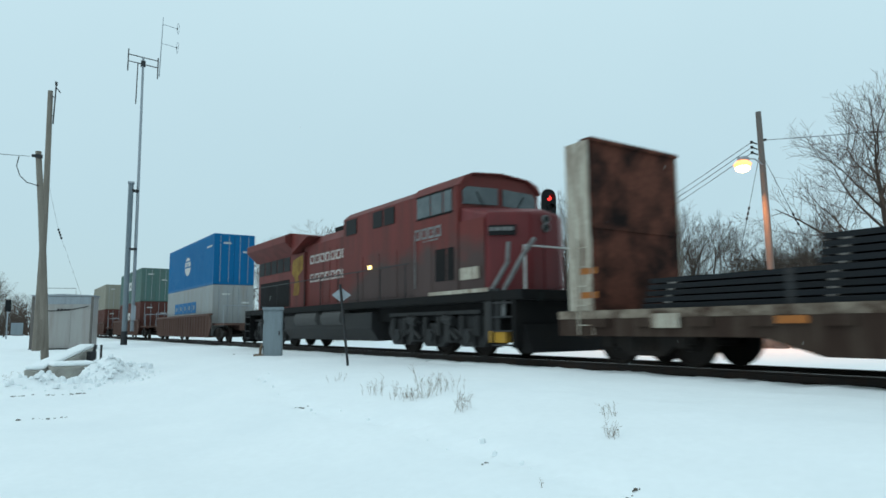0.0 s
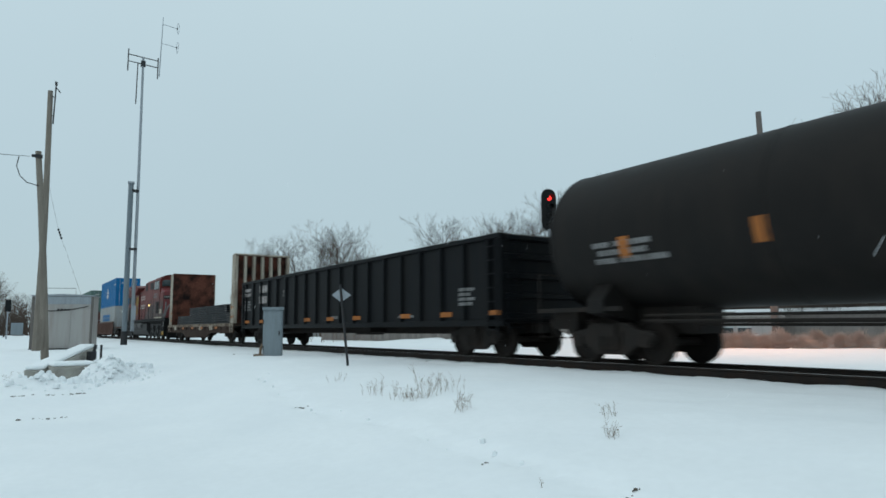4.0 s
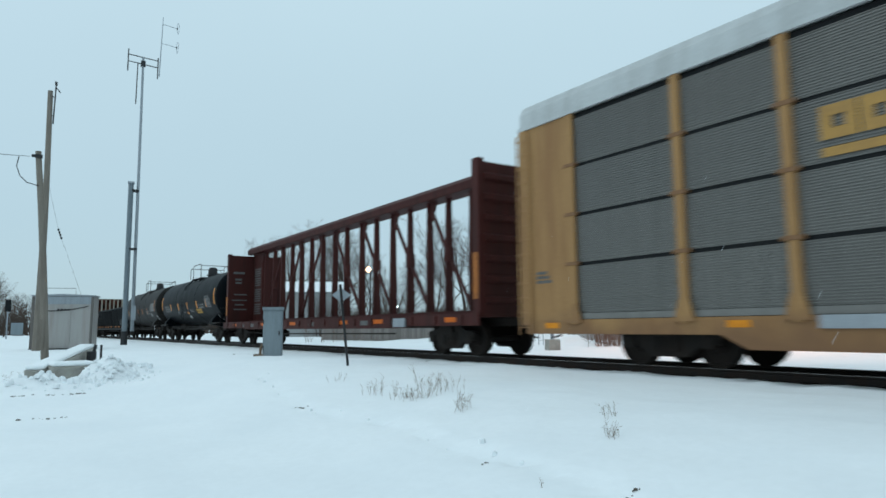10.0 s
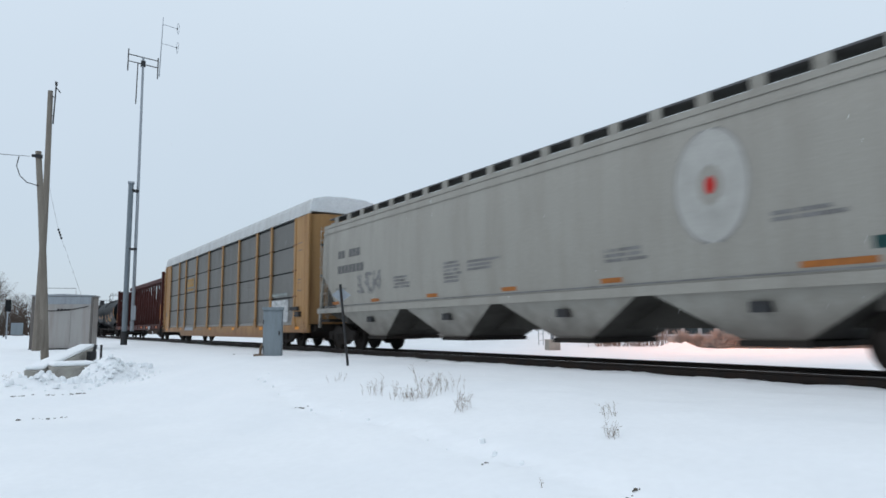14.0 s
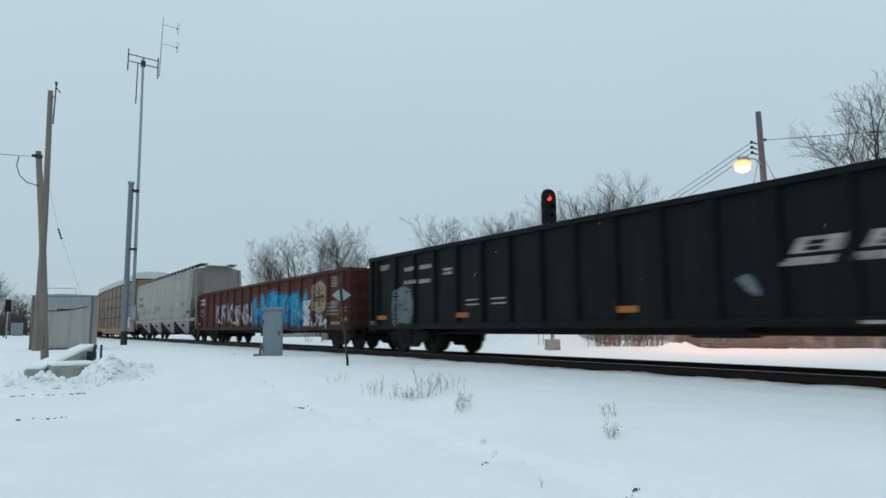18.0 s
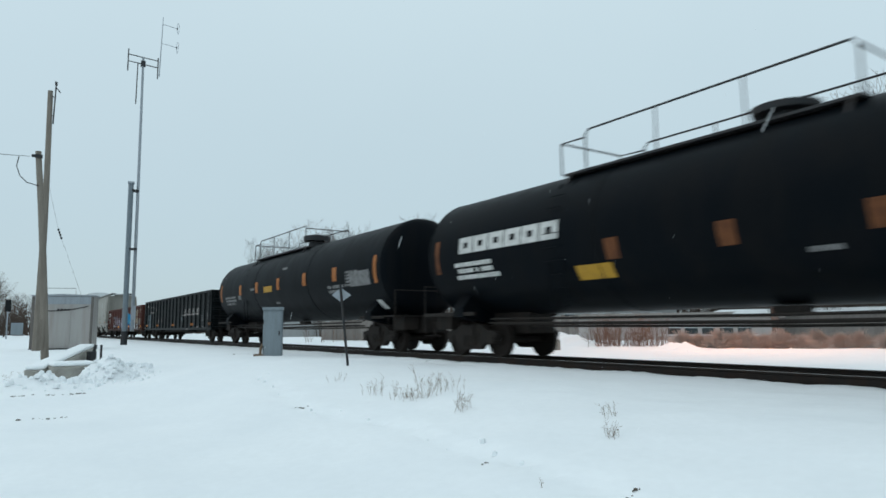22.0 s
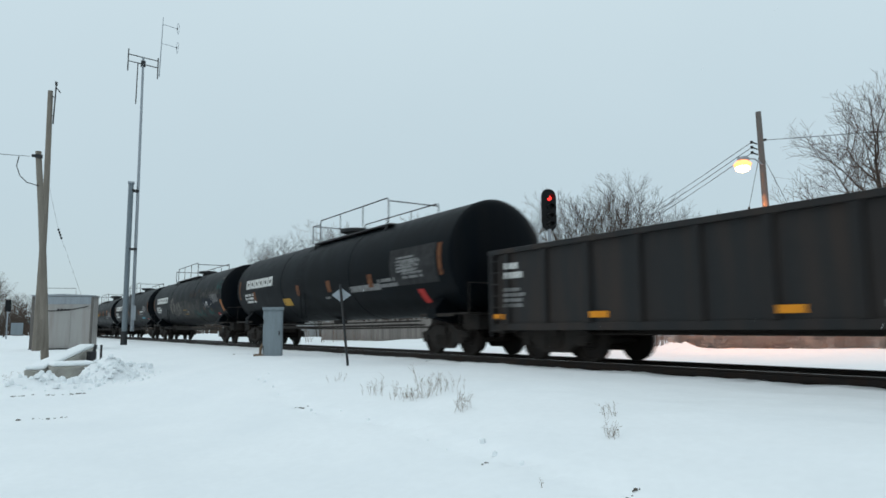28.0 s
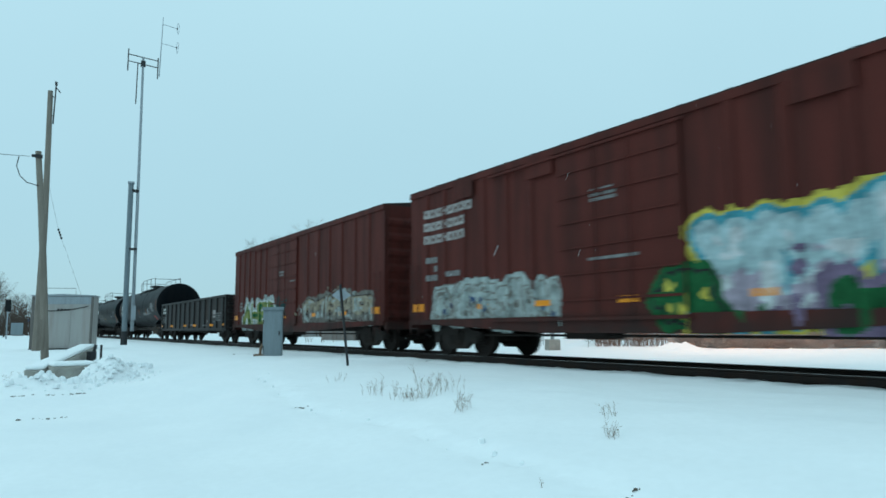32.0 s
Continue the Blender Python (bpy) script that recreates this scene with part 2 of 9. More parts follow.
M["shed_metal"] = surface("brushed_shelter_metal", (0.4, 0.385, 0.37), 0.4, 0.3, dirt=(0.31, 0.27, 0.245), dirty=0.7, mottle=0.05, grain=60, patch=1.1, streak=True, bump=0.06)
M["concrete"] = surface("old_concrete", (0.36, 0.345, 0.31), 0.9, dirt=(0.17, 0.16, 0.145), dirty=0.6, grain=22, patch=2.2, bump=0.35)
M["cabinet"] = surface("blue_grey_cabinet_paint", (0.235, 0.275, 0.30), 0.5, dirt=(0.17, 0.19, 0.20), dirty=0.5, grain=30, patch=2, streak=True, bump=0.04)
M["wire"] = surface("black_cable", (0.03, 0.03, 0.032), 0.6, dirty=0.2, bump=0)
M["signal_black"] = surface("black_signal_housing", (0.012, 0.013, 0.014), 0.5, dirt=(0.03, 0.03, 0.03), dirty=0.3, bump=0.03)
M["red_lamp"] = surface("red_signal_lens", (0.6, 0.02, 0.02), 0.3, dirty=0, bump=0, glow=((1.0, 0.035, 0.03), 2.4))
M["dark_lens"] = surface("unlit_lens", (0.02, 0.022, 0.022), 0.15, dirty=0, bump=0)
M["sodium"] = surface("sodium_lamp_glass", (0.9, 0.6, 0.3), 0.4, dirty=0, bump=0, glow=((1.0, 0.20, 0.04), 2.8))
M["lamp_core"] = surface("lamp_tube", (0.9, 0.8, 0.6), 0.4, dirty=0, bump=0, glow=((1.0, 0.45, 0.18), 24.0))
M["emblem_pale"] = surface("faded_white_emblem_paint", (0.37, 0.37, 0.35), 0.6, dirt=(0.27, 0.27, 0.25), dirty=0.6, grain=30, patch=2, bump=0)
M["emblem_tan"] = surface("faded_cream_emblem_paint", (0.30, 0.25, 0.19), 0.65, dirt=(0.15, 0.08, 0.06), dirty=0.7, grain=30, patch=4, bump=0)
M["emblem_grey"] = surface("worn_grey_emblem_paint", (0.125, 0.15, 0.16), 0.65, dirt=(0.04, 0.05, 0.055), dirty=0.7, grain=30, patch=3, bump=0)
M["walk_grating"] = surface("dull_roof_walk_grating", (0.12, 0.125, 0.13), 0.6, 0.2, dirt=(0.06, 0.06, 0.06), dirty=0.6, grain=30, patch=2)
M["cream_mark"] = surface("worn_cream_lettering", (0.46, 0.43, 0.40), 0.6, dirt=(0.16, 0.09, 0.08), dirty=0.9, grain=35, patch=3, bump=0)
M["faint_mark"] = surface("worn_off_white_lettering", (0.33, 0.31, 0.30), 0.65, dirt=(0.09, 0.06, 0.055), dirty=0.8, grain=35, patch=4, bump=0)
M["far_lamp"] = surface("distant_lamp", (0.9, 0.7, 0.5), 0.4, dirty=0, bump=0, glow=((1.0, 0.50, 0.24), 7.0))
M["white_lamp"] = surface("cool_lamp", (0.9, 0.9, 0.9), 0.4, dirty=0, bump=0, glow=((0.9, 1.0, 0.95), 3.5))
M["step_lamp"] = surface("warm_step_lamp", (0.9, 0.7, 0.4), 0.4, dirty=0, bump=0, glow=((1.0, 0.66, 0.22), 3.0))
M["bark"] = surface("grey_brown_bark", (0.082, 0.066, 0.057), 0.9, dirt=(0.06, 0.05, 0.045), dirty=0.5, grain=20, patch=2, bump=0.3, vary=0.2)
M["twig"] = surface("bare_twigs", (0.092, 0.07, 0.058), 0.9, dirt=(0.055, 0.043, 0.037), dirty=0.5, grain=5, patch=0.6, bump=0, vary=0.2)
M["conifer"] = surface("dark_conifer_needles", (0.04, 0.037, 0.031), 0.9, dirt=(0.06, 0.046, 0.037), dirty=0.6, grain=6, patch=1, bump=0, vary=0.3)
M["weed"] = surface("dry_weed_stalks", (0.205, 0.15, 0.105), 0.9, dirt=(0.11, 0.078, 0.055), dirty=0.5, grain=20, patch=3, bump=0)
M["brush"] = surface("brown_brush_stems", (0.17, 0.105, 0.08), 0.9, dirt=(0.32, 0.25, 0.20), dirty=0.5, grain=8, patch=1.0, bump=0)
M["fence_wood"] = surface("weathered_fence_boards", (0.235, 0.215, 0.20), 0.9, dirt=(0.13, 0.11, 0.10), dirty=0.5, grain=20, patch=1.5, streak=True, vary=0.2)
M["siding"] = surface("pale_house_siding", (0.36, 0.37, 0.37), 0.8, dirt=(0.26, 0.25, 0.24), dirty=0.4, grain=15, patch=1.0, streak=True)
M["siding_white"] = surface("white_gable_siding", (0.7, 0.72, 0.73), 0.7, dirt=(0.5, 0.5, 0.5), dirty=0.3, grain=15, patch=1.0)
M["pale_brush"] = surface("pale_pinkish_brush", (0.47, 0.4, 0.36), 0.9, dirt=(0.26, 0.18, 0.14), dirty=0.5, grain=8, patch=1.0, bump=0)
M["pale_wall"] = surface("pale_pinkish_wall", (0.48, 0.44, 0.425), 0.85, dirt=(0.33, 0.29, 0.275), dirty=0.5, grain=15, patch=0.8, streak=True)
M["pipe_blue"] = surface("blue_grey_pipe_paint", (0.19, 0.225, 0.25), 0.5, 0.2, dirt=(0.14, 0.155, 0.165), dirty=0.5, grain=30, patch=3, streak=True, bump=0.05)
M["soil"] = surface("dark_bare_soil", (0.10, 0.085, 0.07), 0.95, dirt=(0.2, 0.18, 0.16), dirty=0.5, grain=30, patch=4, bump=0.4)
road_grime(M["box_red"], (0.026, 0.018, 0.016), 0, 1, 0.95, 0.95)
road_grime(M["gon_brown"], (0.036, 0.024, 0.02), 0, 1, 1.0, 1.0)
road_grime(M["hopper_gray"], (0.12, 0.105, 0.09), 0, 1, 0.95, 0.95)
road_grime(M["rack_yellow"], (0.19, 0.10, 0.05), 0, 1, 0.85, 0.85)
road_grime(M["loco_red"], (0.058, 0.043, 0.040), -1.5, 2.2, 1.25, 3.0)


# ---------------------------------------------------------------- mesh tools
class Geo:
    """Collects faces of one mesh."""

    def __init__(self):
        self.v, self.f = [], []

    def add(self, verts, faces):
        k = len(self.v)
        self.v.extend(verts)
        self.f.extend(tuple(i + k for i in f) for f in faces)
        return self

    def box(self, x0, x1, y0, y1, z0, z1):
        return self.add([(x0, y0, z0), (x1, y0, z0), (x1, y1, z0), (x0, y1, z0), (x0, y0, z1), (x1, y0, z1), (x1, y1, z1), (x0, y1, z1)],
                        [(3, 2, 1, 0), (4, 5, 6, 7), (0, 1, 5, 4), (1, 2, 6, 5), (2, 3, 7, 6), (3, 0, 4, 7)])

    def prism(self, poly, axis, a, b):
        """A flat outline drawn through from a to b along an axis ('x': outline in y, z; 'y': in x, z; 'z': in x, y)."""
        put = {"x": lambda p, q, w: (w, p, q), "y": lambda p, q, w: (p, w, q), "z": lambda p, q, w: (p, q, w)}[axis]
        n = len(poly)
        verts = [put(p, q, a) for p, q in poly] + [put(p, q, b) for p, q in poly]
        faces = [tuple(range(n)), tuple(range(2 * n - 1, n - 1, -1))]
        faces += [(i, (i + 1) % n, n + (i + 1) % n, n + i) for i in range(n)]
        return self.add(verts, faces)

    def tube(self, pts, r, n=6, cap=True):
        """A round bar along points; r is a radius or one for each point."""
        pts = [Vector(p) for p in pts]
        rs = r if isinstance(r, (list, tuple)) else [r] * len(pts)
        verts = []
        side = None
        for i, p in enumerate(pts):
            d = (pts[min(i + 1, len(pts) - 1)] - pts[max(i - 1, 0)])
            d = d.normalized() if d.length > 1e-9 else Vector((0, 0, 1))
            if side is None:
                side = d.orthogonal().normalized()
            else:
                side = side - d * side.dot(d)
                side = side.normalized() if side.length > 1e-6 else d.orthogonal().normalized()
            up = d.cross(side)
            for k in range(n):
                a = 2 * math.pi * k / n
                verts.append(tuple(p + (side * math.cos(a) + up * math.sin(a)) * rs[i]))
        faces = []
        for i in range(len(pts) - 1):
            for k in range(n):
                faces.append((i * n + k, i * n + (k + 1) % n, (i + 1) * n + (k + 1) % n, (i + 1) * n + k))
        if cap:
            faces.append(tuple(range(n - 1, -1, -1)))
            faces.append(tuple((len(pts) - 1) * n + k for k in range(n)))
        return self.add(verts, faces)

    def bar(self, p, q, w, h):
        """A squared bar from p to q, w wide and h high."""
        p, q = Vector(p), Vector(q)
        d = (q - p).normalized()
        s = d.cross(Vector((0, 0, 1)))
        s = s.normalized() if s.length > 1e-4 else Vector((1, 0, 0))
        u = s.cross(d)
        verts = []
        for e in (p, q):
            for a, b in ((-1, -1), (1, -1), (1, 1), (-1, 1)):
                verts.append(tuple(e + s * a * w / 2 + u * b * h / 2))
        return self.add(verts, [(3, 2, 1, 0), (4, 5, 6, 7), (0, 1, 5, 4), (1, 2, 6, 5), (2, 3, 7, 6), (3, 0, 4, 7)])

    def revolve(self, profile, n=32, axis="x", y=0.0, z=0.0):
        """A turned body about the x axis through (y, z), or about z through (y, z) taken as x, y; profile: along, radius."""
        verts, faces = [], []
        for a, r in profile:
            for k in range(n):
                c, s = math.cos(2 * math.pi * k / n) * r, math.sin(2 * math.pi * k / n) * r
                verts.append((a, y + c, z + s) if axis == "x" else (y + c, z + s, a) if axis == "z" else (y + c, a, z + s))
        m = len(profile)
        for i in range(m - 1):
            for k in range(n):
                faces.append((i * n + k, i * n + (k + 1) % n, (i + 1) * n + (k + 1) % n, (i + 1) * n + k))
        faces.append(tuple(range(n)))
        faces.append(tuple((m - 1) * n + k for k in range(n - 1, -1, -1)))
        return self.add(verts, faces)

    def mesh(self, name, smooth_angle=None):
        me = bpy.data.meshes.new(name)
        me.from_pydata(self.v, [], self.f)
        bm = bmesh.new()
        bm.from_mesh(me)
        bmesh.ops.recalc_face_normals(bm, faces=bm.faces)
        bm.to_mesh(me)
        bm.free()
        if smooth_angle is not None:
            me.shade_smooth()
            me.set_sharp_from_angle(angle=radians(smooth_angle))
        return me


def part(name, geo, material, parent=None, label="", at=None, smooth=None, bevel=0.0):
    """One mesh object under a thing or under a part. geo: a Geo, or a mesh that alike pieces share."""
    me = geo.mesh(name, smooth) if isinstance(geo, Geo) else geo
    if not me.materials:
        me.materials.append(material)
    ob = new(name, me)
    ob.parent = parent
    if at is not None:
        ob.matrix_basis = at if isinstance(at, Matrix) else Matrix.Translation(at)
    if bevel:
        b = ob.modifiers.new("worn_edges", "BEVEL")
        b.width, b.segments, b.limit_method = bevel, 2, "ANGLE"
    if label:
        ob["label"] = label
    return ob


def thing(name, label, category, at=(0, 0, 0), group="", kind=""):
    ob = new(name)
    ob.empty_display_size = 0.2
    ob.matrix_basis = at if isinstance(at, Matrix) else Matrix.Translation(at)
    return tagged(ob, label, category, group, kind)


def polar(bearing, distance):
    """A place by its bearing in degrees from the track's far direction (-x, turning to +y) and its distance on the ground."""
    b = radians(bearing)
    return -distance * math.cos(b), distance * math.sin(b)


# ---------------------------------------------------------------- ground
def smooth(t):
    t = min(1.0, max(0.0, t))
    return t * t * (3 - 2 * t)


def ground_z(x, y):
    """Height of the snow: low round the camera, nearly level with the rails beside the track."""
    a = smooth((y - 1.5) / 5.5)
    b = smooth((-x - 12) / 16)
    z = -0.75 + 0.58 * (1 - (1 - a) * (1 - b))
    z -= 0.12 * smooth((y - 14) / 3) * (1 - smooth((y - 19) / 6))
    return z


def snow_z(x, y):
    """The snow surface with its drifts, lumps and trodden marks."""
    z = ground_z(x, y)
    d = math.hypot(x, y)
    z += 0.065 * noise.noise((x * 0.35, y * 0.35, 3.1)) * (0 if 10.2 < y < 13 else 1)
    if d < 45 and not 10.4 < y < 12.8:
        z += 0.024 * noise.noise((x * 1.5, y * 1.5, 0.4)) + 0.009 * noise.noise((x * 5.5, y * 5.5, 1.4))
        if y < 9.6:
            # a trodden line across the foreground
            for (ax, ay), (bx, by) in zip(TROD[:-1], TROD[1:]):
                ux, uy = bx - ax, by - ay
                s = max(0, min(1, ((x - ax) * ux + (y - ay) * uy) / (ux * ux + uy * uy)))
                off = math.hypot(x - ax - s * ux, y - ay - s * uy)
                if 0 < s < 1:
                    z += (0.022 if ux * (y - ay) - uy * (x - ax) > 0 else -0.022) * math.exp(-off / 0.22) * min(1, off / 0.05)
                if off < 0.30:
                    lump = noise.noise((x * 4.2, y * 4.2, 8.0))
                    z -= 0.06 * (1 - off / 0.30) * max(0, 0.15 + lump * 2.0)
                elif off < 0.5:
                    z += 0.012 * max(0, noise.noise((x * 5, y * 5, 5.0)))
    if d < 60 and 9.5 < y < 10.68:
        # loose snow pushed up beside the near rail
        z += smooth((y - 9.5) / 0.7) * (0.015 + 0.03 * noise.noise((x * 1.3, y, 6.0)) + 0.03 * noise.noise((x * 4.1, y * 2, 9.0)))
    # heaps round the concrete footings
    for cx, cy, r, h in HEAPS:
        q = math.hypot(x - cx, y - cy) / r
        if q < 1:
            z += h * (1 - q * q) ** 1.3 * (0.78 + 0.5 * noise.noise((x * 2.6, y * 2.6, 7.7)) + 0.3 * noise.noise((x * 5.5, y * 5.5, 2.2)))
    return z


TROD = [(-15.6, 5.2), (-12.2, 4.6), (-10.2, 4.1), (-7.8, 4.35), (-4.9, 4.1), (-3.5, 4.1), (-1.6, 4.2)]
HEAPS = [(-19.4, 2.35, 0.85, 0.18), (-18.7, 0.75, 0.7, 0.16), (-18.5, 0.35, 0.9, 0.20), (-18.3, 1.3, 0.8, 0.14), (-19.5, 2.55, 0.95, 0.28), (-20.6, 2.9, 0.8, 0.25), (-19.0, 2.1, 0.6, 0.2),
         (-29.2, 22.9, 2.0, 0.95), (-25.6, 23.4, 2.4, 0.85), (-27.4, 23.2, 1.5, 0.45), (-23.4, 23.9, 1.5, 0.35), (-17.3, 23.0, 1.1, 0.30), (-16.7, 23.2, 0.7, 0.22), (-38, 24.0, 4.5, 0.25), (-33.2, 22.6, 2.2, 0.3)]


def lines(lo, hi, near_lo, near_hi, step, grow=1.16):
    out = list(np.arange(near_lo, near_hi + step / 2, step))
    s, a = step, near_lo
    while a > lo:
        s *= grow
        a -= s
        out.insert(0, a)
    s, b = step, out[-1]
    while b < hi:
        s *= grow
        b += s
        out.append(b)
    return out


def build_ground():
    xs = lines(-2600, 2600, -34, 3, 0.13)
    ys = lines(-2600, 2600, 0.2, 11.0, 0.10, 1.05)
    ys = [y for y in ys if not 10.4 < y < 12.6] + [10.44, 10.52, 10.58, 10.64, 10.67, 10.80, 10.86, 11.0, 11.55, 12.1, 12.24, 12.36]
    ys.sort()
    verts = [(x, y, snow_z(x, y) if abs(x) < 400 and abs(y) < 400 else ground_z(x, y)) for y in ys for x in xs]
    nx = len(xs)
    faces = [(j * nx + i, j * nx + i + 1, (j + 1) * nx + i + 1, (j + 1) * nx + i) for j in range(len(ys) - 1) for i in range(nx - 1)]
    me = bpy.data.meshes.new("ground")
    me.from_pydata(verts, [], faces)
    me.shade_smooth()
    me.materials.append(M["snow"])
    return tagged(new("ground", me), "white snow-covered ground with trodden marks and drifts", "ground", kind="structure")


build_ground()


def build_track():
    """Two rails on wooden ties; the snow lies up to the foot of the rails."""
    outline = [(-0.075, -0.172), (0.075, -0.172), (0.075, -0.158), (0.012, -0.142), (0.009, -0.045), (0.036, -0.034), (0.036, -0.004),
               (-0.036, -0.004), (-0.036, -0.034), (-0.009, -0.045), (-0.012, -0.142), (-0.075, -0.158)]
    for side in (-1, 1):
        rail = part("rail", Geo().prism(outline, "x", -700, 260), M["rail"], at=(0, TRACK_Y + side * 0.755, 0))
        tagged(rail, "dark rusty steel rail with a polished running surface", "rail", kind="structure")
        part("running_surface", Geo().box(-700, 260, -0.034, 0.034, -0.004, 0.0), M["railhead"], rail)
    ties = Geo()
    for i in range(260):
        x = -130 + i * 0.52
        ties.box(x - 0.115, x + 0.115, TRACK_Y - 1.29, TRACK_Y + 1.29, -0.36, -0.176)
    tagged(part("railway_ties", ties, M["tie"]), "dark wooden railway ties sunk in snow", "railway tie", kind="stuff")
    plates = Geo()
    for i in range(120):
        x = -60 + i * 0.52
        for s in (-1, 1):
            plates.box(x - 0.09, x + 0.09, TRACK_Y + s * 0.755 - 0.17, TRACK_Y + s * 0.755 + 0.17, -0.178, -0.168)
    tagged(part("tie_plates", plates, M["rail"]), "rusty steel tie plates under the rails", "tie plate", kind="stuff")


build_track()


# ---------------------------------------------------------------- train: running gear
MOVERS = []        # (thing, x at the start, y, z)
WHEELS = {}        # wheelsets by their place on the truck
WHEEL_R = 0.46


def on_track(ob, x, y=TRACK_Y, z=0.0):
    MOVERS.append((ob, x, y, z))
    ob.matrix_basis = Matrix.Translation((x, y, z))
    return ob


def wheelset_mesh(r):
    g = Geo()
    for s in (-1, 1):
        a, b = s * 0.69, s * 0.82
        g.revolve([(s * 0.685, r + 0.025), (s * 0.715, r + 0.02), (s * 0.72, r), (b, r - 0.008), (b, r - 0.06), (s * 0.775, r - 0.075),
                   (s * 0.765, 0.19), (s * 0.84, 0.16), (s * 0.84, 0.09), (s * 1.07, 0.085), (s * 1.10, 0.07)], 24, "y")
        for k in range(3):
            c = 2 * math.pi * k / 3
            g.tube([(0.045 * math.cos(c), s * 1.09, 0.045 * math.sin(c)), (0.045 * math.cos(c), s * 1.125, 0.045 * math.sin(c))], 0.014, 6)
    g.tube([(0, -0.7, 0), (0, 0.7, 0)], 0.085, 10)
    me = g.mesh("wheelset", 40)
    me.materials.append(M["wheel"])
    return me


def truck_mesh():
    g = Geo()
    for s in (-1, 1):
        y0, y1 = s * 0.93, s * 1.08
        g.prism([(-1.12, 0.60), (-1.08, 0.66), (-0.72, 0.70), (-0.45, 0.84), (0.45, 0.84), (0.72, 0.70), (1.08, 0.66), (1.12, 0.60), (1.06, 0.44), (0.98, 0.42),
                 (0.98, 0.56), (0.78, 0.56), (0.74, 0.44), (0.40, 0.20), (-0.40, 0.20), (-0.74, 0.44), (-0.78, 0.56), (-0.98, 0.56), (-0.98, 0.42), (-1.06, 0.44)],
                "y", y0, y1)
        g.prism([(-0.36, 0.66), (0.36, 0.66), (0.30, 0.32), (-0.30, 0.32)], "y", s * 1.082, s * 1.11)
        for k in range(4):
            x = -0.21 + 0.14 * k
            g.tube([(x, s * 1.13, 0.30), (x, s * 1.13, 0.58)], 0.055, 8)
        for x in (-0.885, 0.885):
            g.box(x - 0.13, x + 0.13, s * 0.94, s * 1.12, 0.36, 0.56)
    g.box(-0.2, 0.2, -1.16, 1.16, 0.56, 0.80)
    g.box(-0.42, -0.34, -0.95, 0.95, 0.34, 0.46)
    g.box(0.34, 0.42, -0.95, 0.95, 0.34, 0.46)
    g.revolve([(0.80, 0.22), (0.92, 0.22)], 16, "z")
    me = g.mesh("truck")
    me.materials.append(M["truckiron"])
    return me


TRUCK, WHEELSET = truck_mesh(), wheelset_mesh(WHEEL_R)


def trucks(car, xs):
    for x in xs:
        t = part("truck", TRUCK, None, car, "dark rusty cast truck frame with coil springs", at=(x, 0, 0))
        for a in (-0.885, 0.885):
            w = part("wheelset", WHEELSET, None, t, at=(a, 0, WHEEL_R))
            WHEELS.setdefault((a, WHEEL_R), []).append(w)


def coupler_mesh():
    g = Geo()
    g.box(0.0, 0.45, -0.08, 0.08, 0.78, 0.96)
    g.prism([(0.42, -0.14), (0.62, -0.16), (0.72, -0.05), (0.66, 0.02), (0.70, 0.14), (0.52, 0.17), (0.42, 0.12)], "z", 0.74, 1.0)
    g.tube([(0.3, -0.25, 0.8), (0.5, -0.3, 0.55), (0.72, -0.25, 0.5)], 0.025, 6)
    me = g.mesh("coupler")
    me.materials.append(M["truckiron"])
    return me


COUPLER = coupler_mesh()


def couplers(car, half):
    part("coupler", COUPLER, None, car, at=(half, 0, 0))
    part("coupler", COUPLER, None, car, at=pose(-half, 0, 0, 0, 0, 180))


def ladder(car, x0, x1, y, z0, z1, material, rungs=7):
    g = Geo()
    for x in (x0, x1):
        g.bar((x, y, z0), (x, y, z1), 0.04, 0.015)
    for k in range(rungs):
        z = z0 + (z1 - z0) * (k + 0.5) / rungs
        g.tube([(x0, y - 0.03, z), (x1, y - 0.03, z)], 0.012, 5)
    return part("ladder", g, material, car)


def end_ladder(car, x, y0, y1, z0, z1, material, rungs=7):
    g = Geo()
    for y in (y0, y1):
        g.bar((x, y, z0), (x, y, z1), 0.015, 0.04)
    for k in range(rungs):
        z = z0 + (z1 - z0) * (k + 0.5) / rungs
        g.tube([(x, y0, z), (x, y1, z)], 0.012, 5)
    return part("ladder", g, material, car)


# ---------------------------------------------------------------- painted marks
def sheet_part(name, car, material, cells, profile, label=""):
    """Paint on a car side: small cells (x0, x1, z0, z1) laid 4 mm proud of the side's own profile y(x, z)."""
    g = Geo()
    for x0, x1, z0, z1 in cells:
        g.add([(x0, profile(x0 + 1e-4, z0), z0), (x1, profile(x1 - 1e-4, z0), z0), (x1, profile(x1 - 1e-4, z1), z1), (x0, profile(x0 + 1e-4, z1), z1)], [(0, 1, 2, 3)])
    ob = part(name, g, material, car, label)
    if len(cells) > 12:
        ob["kind"] = "stuff"
    return ob


